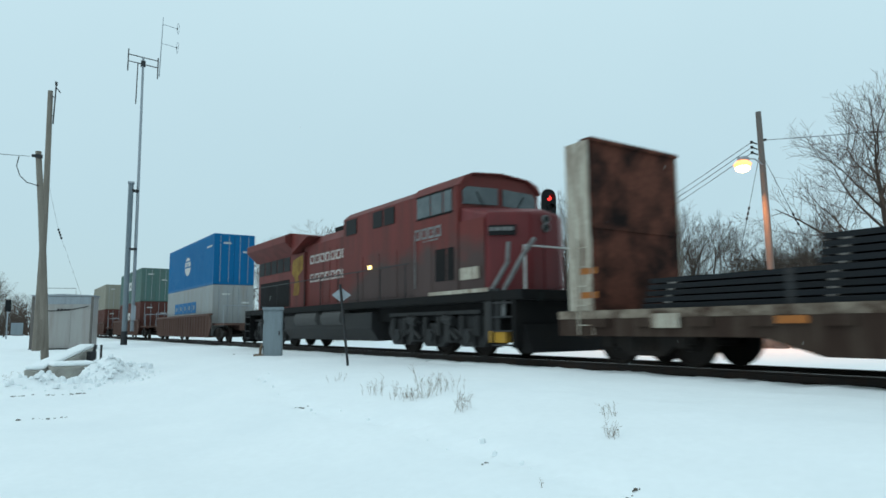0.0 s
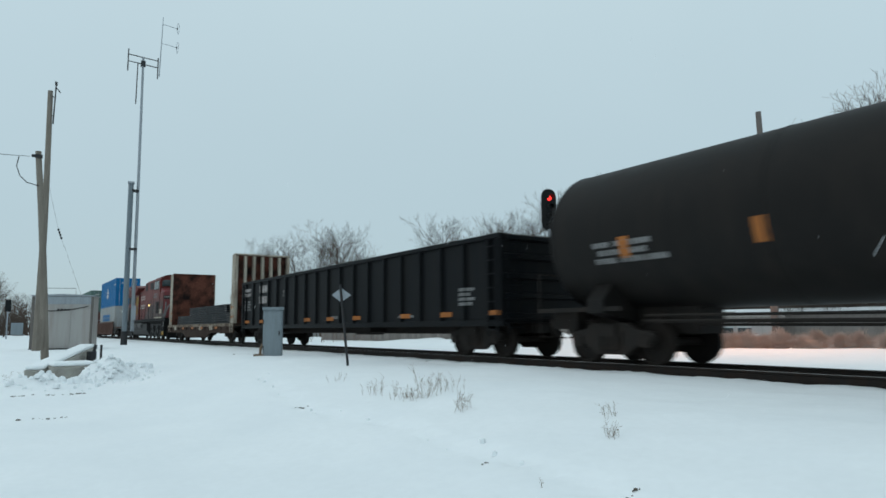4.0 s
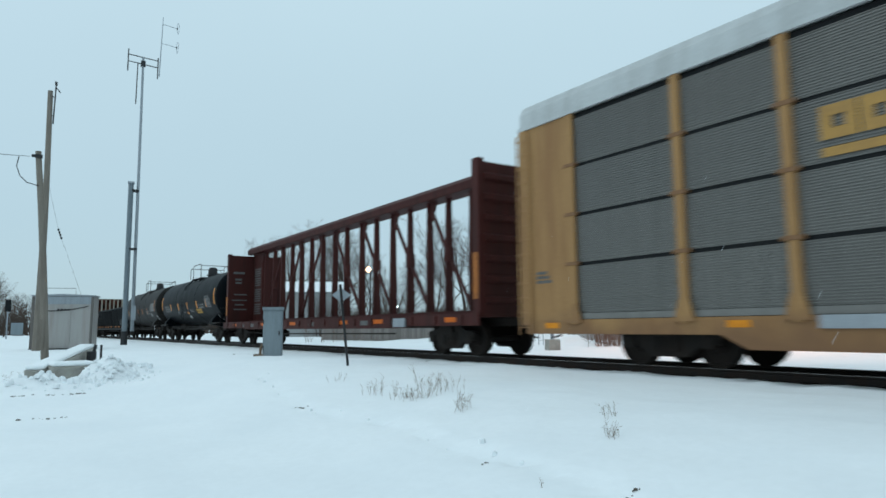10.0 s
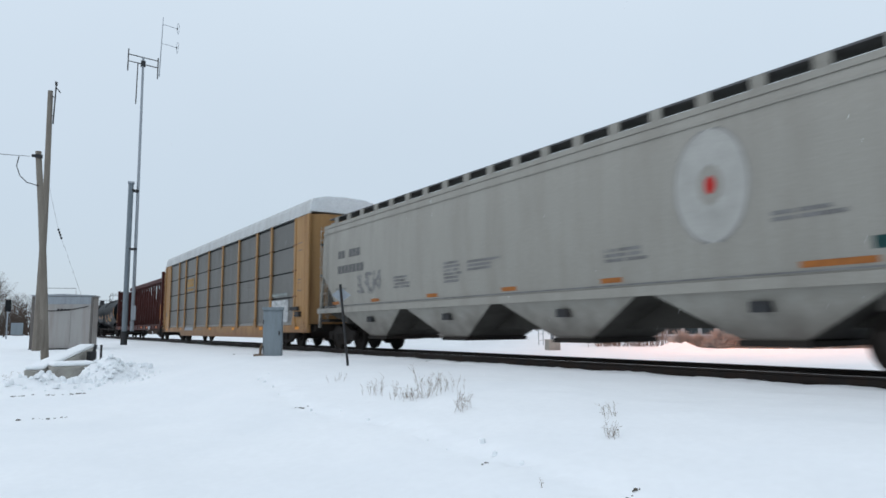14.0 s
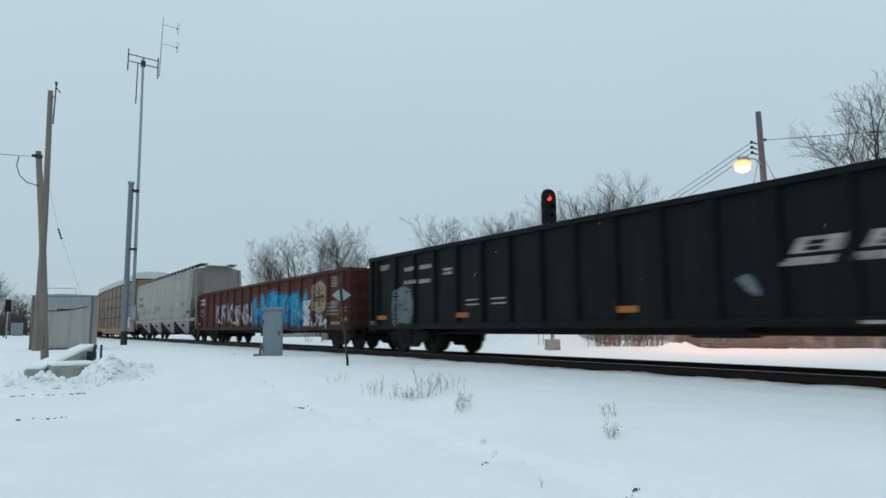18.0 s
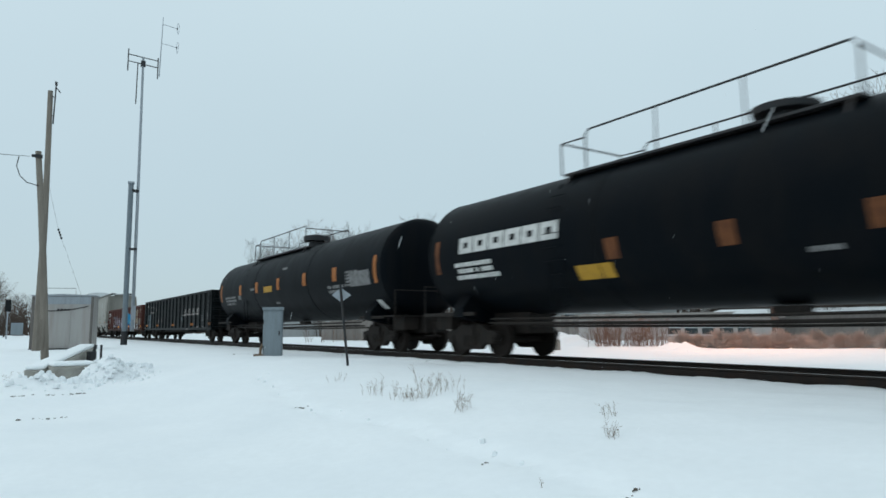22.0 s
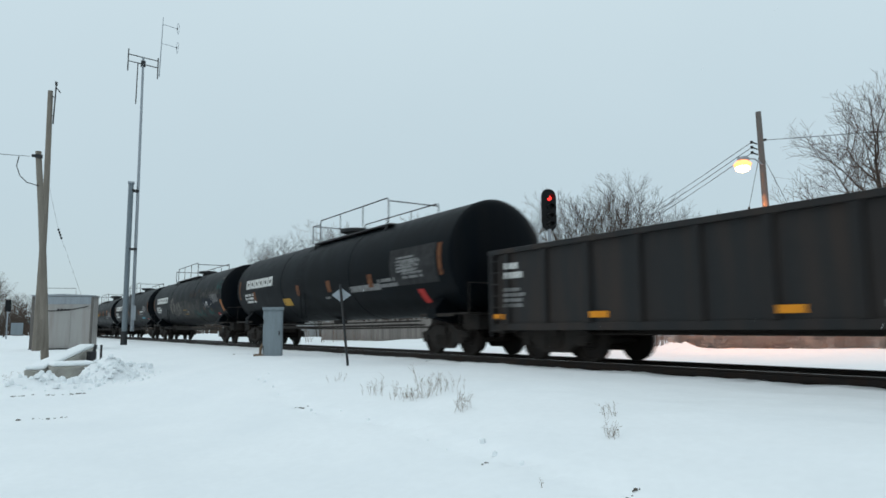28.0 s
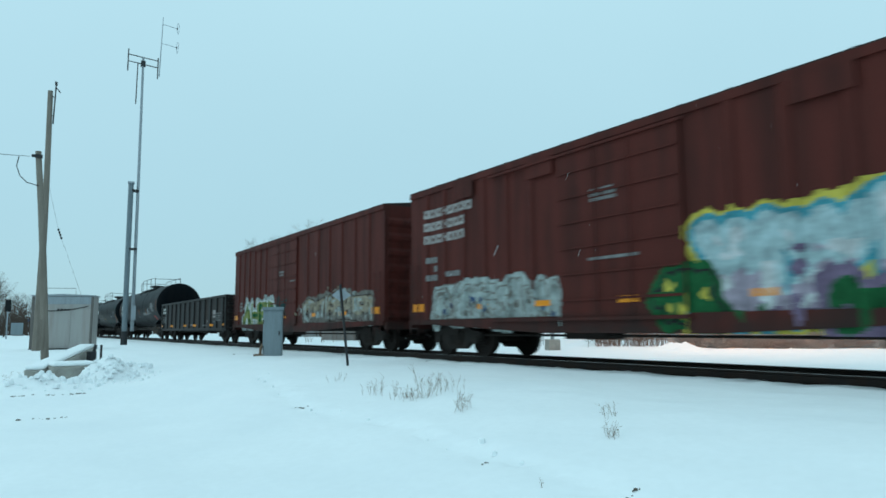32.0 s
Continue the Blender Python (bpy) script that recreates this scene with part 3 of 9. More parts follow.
def rows_of_marks(car, x, z, w, h, n, profile, material, rng, name="lettering", letter=0.7, fill=0.8):
    """n lines of writing too small to read: short bars, line under line; x is the line's start, z the top."""
    cells = []
    lh = h / n
    for i in range(n):
        zz = z - i * lh
        cx = x
        end = x + w * (rng.uniform(0.7, 1.0) if n > 1 else 1.0)
        lw = lh * letter
        while cx < end - lw * 0.5:
            if rng.random() < fill + 0.1:
                for q in range(3):
                    cells.append((cx + lw * 0.88 * q / 3, cx + lw * 0.88 * (q + 1) / 3, zz - lh * 0.66, zz))
            cx += lw
    return sheet_part(name, car, material, cells, profile)


def block_letters(car, x, z, w, h, word_lengths, profile, material, rng, name="lettering", weight=0.32):
    """A large painted name as a row of plain thick-edged blocks, each with a narrow slot."""
    total = sum(word_lengths) + 0.6 * (len(word_lengths) - 1)
    lw = w / total
    cells, cx = [], x
    for wl_ in word_lengths:
        for _ in range(wl_):
            s, e = lw * (0.66 + weight * 0.85), lw * weight
            for a, b, p, q in ((0, s, 0, weight), (0, s, 1 - weight, 1.0), (0, e, weight, 1 - weight), (s - e, s, weight, 1 - weight)):
                n = 2 if b - a > e else 1
                for k in range(n):
                    cells.append((cx + a + (b - a) * k / n, cx + a + (b - a) * (k + 1) / n, z + h * p, z + h * q))
            cx += lw
        cx += lw * 0.6
    return sheet_part(name, car, material, cells, profile)


def stroke_distance(px, pz, strokes):
    best = 9.0
    for (ax, az), (bx, bz) in strokes:
        ux, uz = bx - ax, bz - az
        s = ((px - ax) * ux + (pz - az) * uz) / (ux * ux + uz * uz + 1e-9)
        s = 0.0 if s < 0 else 1.0 if s > 1 else s
        best = min(best, math.hypot(px - ax - s * ux, pz - az - s * uz))
    return best


LETTERS = {"A": [((0, 0), (.5, 1)), ((.5, 1), (1, 0)), ((.2, .4), (.8, .4))], "H": [((0, 0), (0, 1)), ((1, 0), (1, 1)), ((0, .5), (1, .5))],
           "E": [((0, 0), (0, 1)), ((0, 1), (1, 1)), ((0, .5), (.8, .5)), ((0, 0), (1, 0))], "D": [((0, 0), (0, 1)), ((0, 1), (.7, .9)), ((.7, .9), (1, .5)), ((1, .5), (.7, .1)), ((.7, .1), (0, 0))]}


STEMS = [((0, 0), (0, 1)), ((1, 0), (1, 1)), ((0, 1), (1, 1)), ((0, .5), (1, .5)), ((0, 0), (1, 0)), ((0, 0), (1, 1)), ((0, 1), (1, 0)), ((.5, 0), (.5, 1)), ((0, 1), (.5, .4)), ((.5, .4), (1, 1)), ((0, .5), (1, 0))]


def graffiti(car, x0, x1, z0, z1, profile, colors, rng, word=None, letters=6, cell=0.04, thick=0.16, cloud=0.5, lift=0.0, label="spray-painted graffiti"):
    """Spray-painted lettering: fat letters with an outline, a highlight and a ragged cloud behind. colors: fill, outline, cloud, highlight and a second fill for the lower half (None: bare)."""
    n = len(word) if word else letters
    w, h = (x1 - x0) / n, z1 - z0
    colors = tuple(colors) + (None,) * (5 - len(colors))
    strokes = []
    for i in range(n):
        base = LETTERS[word[i]] if word else [STEMS[rng.choice((0, 0, 7))]] + rng.sample(STEMS[1:], 3)
        tilt, drop, size = rng.uniform(-0.16, 0.16), rng.uniform(-0.07, 0.07) * h, rng.uniform(0.86, 1.04)
        mx, mz = w * 0.14, h * 0.16
        put = lambda a, b: (x0 + i * w + mx + a * (w - 2 * mx) + tilt * (b - 0.5) * h * 0.5, z0 + mz + drop + b * (h - 2 * mz) * size)
        strokes += [(put(*p), put(*q)) for p, q in base]
    sets = [[], [], [], [], []]
    off = rng.uniform(0, 50)
    nx, nz = int((x1 - x0) / cell), int(h / cell)
    for i in range(-7, nx + 7):
        px = x0 + (i + 0.5) * cell
        near = [s for s in strokes if min(s[0][0], s[1][0]) - 0.7 < px < max(s[0][0], s[1][0]) + 0.7]
        if not near:
            continue
        for j in range(-3, nz + 5):
            pz = z0 + (j + 0.5) * cell
            wob = noise.noise((px * 2.3, pz * 2.3, off)) * 0.06 + noise.noise((px * 7.5, pz * 7.5, off + 2)) * 0.022
            d = stroke_distance(px + wob, pz - wob, near)
            c = (x0 + i * cell, x0 + (i + 1) * cell, z0 + j * cell, z0 + (j + 1) * cell)
            soft = noise.noise((px * 1.7, pz * 1.7, off + 9)) + 0.5 * noise.noise((px * 6, pz * 6, off + 5))
            if d < thick * 0.45 and colors[3] is not None and noise.noise((px * 1.9, pz * 3, off + 4)) > 0.08:
                sets[3].append(c)
            elif d < thick:
                sets[4 if colors[4] is not None and (pz - z0) / h + 0.35 * soft < 0.42 else 0].append(c)
            elif d < thick * 1.4:
                sets[1].append(c)
            elif d < thick * 1.4 + cloud * (0.20 + 0.26 * soft) and colors[2] is not None:
                sets[2].append(c)
    for cells, m in zip(sets, colors):
        if m is not None and cells:
            sheet_part("graffiti", car, m, cells, (lambda x, z: profile(x, z) - lift) if lift else profile, label)


def spray(name, color):
    return surface(name, color, 0.6, dirt=tuple(c * 0.42 for c in color), dirty=0.95, grain=9, patch=3.4, bump=0, mottle=0.4)


SP = {"blue": spray("sky_blue_spray_paint", (0.02, 0.25, 0.47)), "white": spray("white_spray_paint", (0.50, 0.52, 0.53)), "pale": spray("pale_grey_green_spray_paint", (0.32, 0.36, 0.35)),
      "green": spray("olive_green_spray_paint", (0.17, 0.20, 0.055)), "teal": spray("teal_spray_paint", (0.012, 0.05, 0.05)), "lilac": spray("lilac_spray_paint", (0.32, 0.28, 0.34)),
      "cream": spray("cream_spray_paint", (0.29, 0.255, 0.19)), "black": spray("black_spray_paint", (0.02, 0.02, 0.022)), "yellow": spray("yellow_spray_paint", (0.48, 0.42, 0.07)),
      "aqua": spray("aqua_spray_paint", (0.09, 0.27, 0.33)), "purple": spray("grey_purple_spray_paint", (0.16, 0.12, 0.19)), "navy": spray("navy_spray_paint", (0.03, 0.055, 0.13)),
      "leaf": spray("dark_green_spray_paint", (0.02, 0.09, 0.03)), "orange": spray("orange_spray_paint", (0.45, 0.15, 0.03)), "grayp": spray("dull_grey_overpaint", (0.03, 0.03, 0.031)), "dull": spray("dull_pale_spray_paint", (0.165, 0.155, 0.14)), "slate": spray("slate_grey_overpaint", (0.043, 0.041, 0.038)), "umber": spray("umber_overpaint", (0.037, 0.023, 0.018)), "ink": spray("ink_blue_overpaint", (0.006, 0.010, 0.020)), "sea": spray("sea_green_spray_paint", (0.014, 0.06, 0.056)), "ice": spray("pale_blue_white_spray_paint", (0.35, 0.45, 0.47)), "deep": spray("deep_blue_spray_paint", (0.016, 0.11, 0.24)), "tan": spray("dull_tan_spray_paint", (0.075, 0.052, 0.04))}


def blotch(car, x0, x1, z0, z1, profile, material, rng, cell=0.055, ragged=0.5, label="patch of overpaint"):
    """A brushed or sprayed patch with an uneven edge, x0..x1 and z0..z1 on the side of a car."""
    nx, nz = max(2, int((x1 - x0) / cell)), max(2, int((z1 - z0) / cell))
    seed = rng.uniform(0, 90)
    cells = []
    for i in range(nx):
        for j in range(nz):
            u, v = (i + 0.5) / nx, (j + 0.5) / nz
            edge = min(min(u, 1 - u) * nx, min(v, 1 - v) * nz) * cell
            if edge / 0.5 > ragged * (1.1 + 2 * noise.noise((u * nx * 0.22, v * nz * 0.22, seed))) - 0.12:
                cells.append((x0 + (x1 - x0) * i / nx, x0 + (x1 - x0) * (i + 1) / nx, z0 + (z1 - z0) * j / nz, z0 + (z1 - z0) * (j + 1) / nz))
    if cells:
        sheet_part("overpaint", car, material, cells, profile, label)


def reflectors(car, xs, z, profile, w=0.45, h=0.1, material="reflector"):
    for x in xs:
        sheet_part("reflector", car, M[material], [(x - w / 2, x + w / 2, z - h / 2, z)] + [(x - w / 2, x + w / 2, z, z + h / 2)], profile)


# ---------------------------------------------------------------- train: tank cars
def tank_car(x0, x1, label, material, platform, dome, stripes, rng, old=False, logo=False, extras=(), tape_z=(2.10, 2.52)):
    """x0, x1: the ends of the shell. platform: its ends; dome: the manway; stripes: places of the upright tape, all along the train."""
    xc, L = (x0 + x1) / 2, x1 - x0
    half, R, zc = L / 2, (1.64 if L > 17 else 1.57), (2.74 if L > 17 else 2.68)
    car = on_track(thing("tank_car", label, "tank car", group="freight cars of the passing train"), xc)
    head = 0.42
    prof = [(-half, 0.02)]
    for k in range(1, 9):
        a = math.pi / 2 * k / 8
        prof.append((-half + head * (1 - math.cos(a)) , R * math.sin(a) ** 0.8))
    body = [(-half + head + 0.05, R), (0.0, R), (half - head - 0.05, R)]
    full = prof + body + [(-p, r) for p, r in reversed(prof)]
    part("shell", Geo().revolve(full, 48, "x", 0, zc), material, car, smooth=35)
    for x in (-half + head, -L / 6, L / 6, half - head):
        part("weld_seam", Geo().revolve([(x - 0.02, R + 0.004), (x - 0.01, R + 0.011), (x + 0.01, R + 0.011), (x + 0.02, R + 0.004)], 48, "x", 0, zc), material, car, smooth=60)

    def side(x, z):
        return -math.sqrt(max(0.01, (R + 0.006) ** 2 - (z - zc) ** 2))

    def tall(x, z0, z1, w, m, name):
        n = 5
        sheet_part(name, car, m, [(x - w / 2, x + w / 2, z0 + (z1 - z0) * k / n, z0 + (z1 - z0) * (k + 1) / n) for k in range(n)], side)

    # stub sills, bolsters and running gear
    for s in (-1, 1):
        g = Geo()
        g.box(min(s * (half - 3.2), s * (half + 0.32)), max(s * (half - 3.2), s * (half + 0.32)), -0.42, 0.42, 0.62, 1.16)
        g.box(min(s * (half - 0.6), s * (half + 0.1)), max(s * (half - 0.6), s * (half + 0.1)), -1.05, -0.5, 0.72, 1.12)
        part("stub_sill", g, M["truckiron"], car)
        g = Geo()
        xb = s * (half - 1.55)
        g.prism([(-1.48, 1.05), (-1.48, 1.30), (-1.10, 1.72), (1.10, 1.72), (1.48, 1.30), (1.48, 1.05), (0.5, 0.86), (-0.5, 0.86)], "x", xb - 0.22, xb + 0.22)
        part("saddle", g, material, car)
        g = Geo()
        g.box(s * (half - 0.15) - 0.35, s * (half - 0.15) + 0.35, -1.45, 1.45, 1.13, 1.17)
        for y in (-1.42, 1.42):
            g.box(s * (half - 0.15) - 0.35, s * (half - 2.2), y - 0.04, y + 0.04, 1.08, 1.17)
            g.tube([(s * (half + 0.15), y, 1.15), (s * (half + 0.15), y, 0.55), (s * (half - 0.25), y, 0.55), (s * (half - 0.25), y, 1.15)], 0.015, 5)
        part("end_platform", g, M["truckiron"], car)
        rail = Geo()
        rail.tube([(s * (half + 0.18), -1.42, 1.16), (s * (half + 0.18), -1.42, 1.95), (s * (half + 0.18), 1.42, 1.95), (s * (half + 0.18), 1.42, 1.16)], 0.018, 5)
        part("end_handrail", rail, M["truckiron"], car)
    trucks(car, (-(half - 1.55), half - 1.55))
    couplers(car, half + 0.25)
    for y, z, r_ in ((-1.18, 0.98, 0.028), (-1.05, 0.86, 0.028), (-0.35, 0.80, 0.028), (-1.25, 0.88, 0.022)):
        part("brake_rod", Geo().tube([(-half + 2.6, y, z), (0, y, z - 0.04), (half - 2.6, y, z)], r_, 5), M["truckiron"], car)
    part("brake_cylinder", Geo().box(-0.3, 0.3, -0.5, -0.2, 0.94, 1.1), M["truckiron"], car)
    # top platform with its rails, and the manway
    p0, p1, dx = platform[0] - xc, platform[1] - xc, dome - xc
    g = Geo()
    g.box(p0, p1, -0.95, -0.45, zc + R - 0.17, zc + R - 0.12)
    g.box(p0, p1, 0.45, 0.95, zc + R - 0.17, zc + R - 0.12)
    g.box(p0, p0 + 0.5, -0.45, 0.45, zc + R + 0.0, zc + R + 0.05)
    for x in (p0 + 0.2, p1 - 0.2):
        for s in (-1, 1):
            g.bar((x, s * 0.9, zc + R - 0.14), (x, s * 1.1, zc + R - 0.5), 0.06, 0.06)
    part("top_platform", g, M["dark_steel"], car)
    zt = zc + R + 0.73
    for s in (-1, 1):
        g = Geo()
        g.tube([(p0, s * 1.0, zc + R - 0.15), (p0, s * 1.0, zt - 0.14), (p0 + 0.7, s * 1.0, zt - 0.16)], 0.022, 6)
        g.tube([(p0 + 0.75, s * 1.0, zc + R - 0.15), (p0 + 0.75, s * 1.0, zt - 0.1), (p0 + 0.85, s * 1.0, zt), (p1 - 0.1, s * 1.0, zt), (p1, s * 1.0, zt - 0.1), (p1, s * 1.0, zc + R - 0.15)], 0.022, 6)
        n = max(1, int((p1 - p0) / 1.7))
        for k in range(1, n):
            x = p0 + 0.75 + (p1 - p0 - 0.75) * k / n
            g.tube([(x, s * 1.0, zc + R - 0.15), (x, s * 1.0, zt)], 0.018, 5)
        part("handrail", g, M["dark_steel"], car)
    for x in (p0, p1):
        part("handrail", Geo().tube([(x, -1.0, zt - (0.14 if x == p0 else 0.1)), (x, 1.0, zt - (0.14 if x == p0 else 0.1))], 0.022, 6), M["dark_steel"], car)
    g = Geo()
    k = 0.62 if logo else 1.0
    if L < 17:
        g.revolve([(zc + R - 0.1, 0.30), (zc + R + 0.05, 0.30), (zc + R + 0.06, 0.38), (zc + R + 0.12, 0.38), (zc + R + 0.13, 0.29), (zc + R + 0.46, 0.29), (zc + R + 0.58, 0.22), (zc + R + 0.62, 0.08)], 20, "z", dx, 0)
    else:
        g.revolve([(zc + R - 0.1, 0.36), (zc + R + 0.24 * k, 0.34), (zc + R + 0.26 * k, 0.58), (zc + R + 0.46 * k, 0.60), (zc + R + 0.50 * k, 0.52), (zc + R + 0.56 * k, 0.2)], 20, "z", dx, 0)
    part("manway", g, M["dark_steel"], car, smooth=30)
    for off in (0.95, -0.9):
        part("valve", Geo().revolve([(zc + R - 0.1, 0.16), (zc + R + 0.12, 0.16), (zc + R + 0.16, 0.1)], 10, "z", dx + off, 0.1), M["dark_steel"], car, smooth=30)
    g = Geo()
    for y in (-1.56,):
        for x in (p0 + 0.05, p0 + 0.5):
            pts = [(x, -1.05, zc + R - 0.35), (x, -1.35, zc + 0.9), (x, -1.56, zc + 0.1), (x, -1.54, zc - 0.6), (x, -1.45, 1.2)]
            g.tube(pts, 0.018, 5)
        for k in range(9):
            z = 1.35 + k * 0.29
            yy = -math.sqrt(max(0.2, (R + 0.06) ** 2 - (z - zc) ** 2))
            g.tube([(p0 + 0.05, yy, z), (p0 + 0.5, yy, z)], 0.012, 4)
    part("ladder", g, material, car)
    # tape, data and placards
    tape = M["reflector_dull"] if logo else M["reflector_old"] if old else M["reflector"]
    for x in stripes:
        big = abs(abs(x - xc) - half) < 1.2
        if big:
            tall(x - xc, 2.22, 3.12, 0.2, tape, "reflector")
        else:
            tall(x - xc, *tape_z, 0.34 if L > 17 else 0.24, tape, "reflector")
    rows_of_marks(car, -half + 1.6, 2.45, 1.9, 0.48, 3, side, M["gray_mark"] if not logo else M["white_mark"], rng)
    rows_of_marks(car, half - 3.0, 2.75, 1.3, 0.55, 5, side, M["gray_mark"], rng)
    rows_of_marks(car, half - 4.6, 2.32, 1.6, 0.32, 2, side, M["gray_mark"], rng)
    rows_of_marks(car, 0.9 if logo else -0.8, 1.95, 0.5, 0.12, 1, side, M["gray_mark"], rng)
    if logo:
        block_letters(car, -half + 1.85, 2.68, 3.75, 0.42, (6,), side, M["white_mark"], rng, "logo_bar")
    for kind, x, z, w, h in extras:
        if kind == "rows":
            rows_of_marks(car, x - xc, z + h, w, h, max(1, int(h / 0.09)), side, M["gray_mark"], rng, fill=1.0)
            continue
        n = max(1, int(h / 0.15))
        sheet_part("placard" if kind != "overpaint" else "overpaint", car, M[kind] if kind in M else SP[kind],
                   [(x - xc, x - xc + w, z + h * k / n, z + h * (k + 1) / n) for k in range(n)], side)
    for s in (-1, 1):
        g = Geo()
        for k, (w, zz) in enumerate(((0.8, 3.2), (1.0, 3.02))):
            g.box(s * (half - 0.11) - 0.004, s * (half - 0.11) + 0.004, -w / 2, w / 2, zz, zz + 0.1)
        part("end_lettering", g, M["gray_mark"], car)
    return car, side, xc


# ---------------------------------------------------------------- train: gondolas
def gondola(x0, x1, label, material, z_bot, z_top, posts, rng, tape_z, tape_n, end_ribs=5, name_material="white_mark", small_print=True):
    xc, L = (x0 + x1) / 2, x1 - x0
    half, w = L / 2, 1.46
    car = on_track(thing("gondola_car", label, "gondola", group="freight cars of the passing train"), xc)
    rib = 0.085
    step = L / posts
    px = [-half + step * (k + 0.5) for k in range(posts)]
    edges = [-half + 0.09, half - 0.09]

    def side(x, z):
        for p in px:
            if abs(x - p) < 0.085:
                return -w - rib - 0.006
        if half - abs(x) < 0.2:
            return -w - rib - 0.006
        return -w - 0.006

    for s in (-1, 1):
        part("side_wall", Geo().box(-half, half, s * (w - 0.03) if s > 0 else -w, w if s > 0 else -w + 0.03, z_bot + 0.12, z_top - 0.06), material, car)
        part("top_rail", Geo().box(-half - 0.02, half + 0.02, s * w - 0.10, s * w + 0.10, z_top - 0.12, z_top), material, car, bevel=0.015)
        part("side_sill", Geo().box(-half, half, s * w - 0.05, s * w + 0.09, z_bot, z_bot + 0.16), material, car, bevel=0.012)
    post = Geo().prism([(-0.085, 0), (-0.06, -rib), (0.06, -rib), (0.085, 0)], "z", z_bot + 0.16, z_top - 0.12).mesh("side_post")
    post.materials.append(material)
    for p in px:
        part("side_post", post, None, car, at=(p, -w, 0))
        part("side_post", post, None, car, at=pose(p, w, 0, 0, 0, 180))
    corner = Geo().box(-0.1, 0.1, -rib, 0.0, z_bot + 0.16, z_top - 0.12).mesh("corner_post")
    corner.materials.append(material)
    for e in (-half + 0.1, half - 0.1):
        part("corner_post", corner, None, car, at=(e, -w, 0))
        part("corner_post", corner, None, car, at=pose(e, w, 0, 0, 0, 180))
    for s in (-1, 1):
        part("end_wall", Geo().box(s * half - 0.03, s * half + 0.0, -w, w, z_bot + 0.1, z_top - 0.02) if s > 0 else Geo().box(-half, -half + 0.03, -w, w, z_bot + 0.1, z_top - 0.02), material, car)
        for k in range(end_ribs):
            z = z_bot + 0.25 + (z_top - z_bot - 0.35) * k / max(1, end_ribs - 1)
            part("end_rib", Geo().prism([(s * half, z - 0.09), (s * (half + 0.1), z - 0.05), (s * (half + 0.1), z + 0.05), (s * half, z + 0.09)], "y", -w + 0.02, w - 0.02), material, car)
        end_ladder(car, s * (half + 0.13), -w + 0.05, -w + 0.45, 0.6, z_top - 0.1, material)
    ladder(car, half - 0.5, half - 0.12, -w - rib - 0.03, 0.55, z_top - 0.15, material)
    ladder(car, -half + 0.12, -half + 0.5, -w - rib - 0.03, 0.55, z_top - 0.15, material)
    part("floor_plate", Geo().box(-half + 0.02, half - 0.02, -w + 0.03, w - 0.03, z_bot + 0.08, z_bot + 0.14), material, car)
    g = Geo().box(-half + 0.3, half - 0.3, -0.3, 0.3, 0.62, z_bot + 0.07)
    for x in (-half + 1.75, half - 1.75):
        g.box(x - 0.25, x + 0.25, -1.3, 1.3, 0.86, z_bot + 0.07)
    g.box(1.2, 2.3, -0.9, -0.35, 0.55, z_bot)
    g.tube([(-half + 2.5, -0.9, 0.62), (half - 2.5, -0.9, 0.62)], 0.025, 5)
    part("underframe", g, M["truckiron"], car)
    trucks(car, (-half + 1.75, half - 1.75))
    couplers(car, half + 0.1)
    xs = [-half + 0.35 + (L - 0.7) * k / (tape_n - 1) for k in range(tape_n)]
    for x in xs:
        p = min(px + [-half + 0.1, half - 0.1], key=lambda q: abs(q - x))
        reflectors(car, [p + (0.28 if p < half - 0.5 else -0.35)], tape_z, side, 0.42, 0.13, "reflector" if name_material == "white_mark" else "reflector_old")
    m = M[name_material]
    if small_print:
        rows_of_marks(car, -half + 0.55, z_top - 0.35, 0.75, 0.45, 2, side, m, rng)
        rows_of_marks(car, -half + 0.55, z_top - 0.95, 0.7, 0.5, 4, side, M["gray_mark"], rng)
        rows_of_marks(car, half - 1.9, z_bot + 1.0, 0.75, 0.5, 4, side, M["gray_mark"], rng)
        rows_of_marks(car, 0.3, z_bot + 0.42, 0.7, 0.16, 1, side, M["gray_mark"], rng)
        rows_of_marks(car, half - 5.2, z_bot + 0.34, 1.0, 0.1, 1, side, M["gray_mark"], rng)
    return car, side, xc


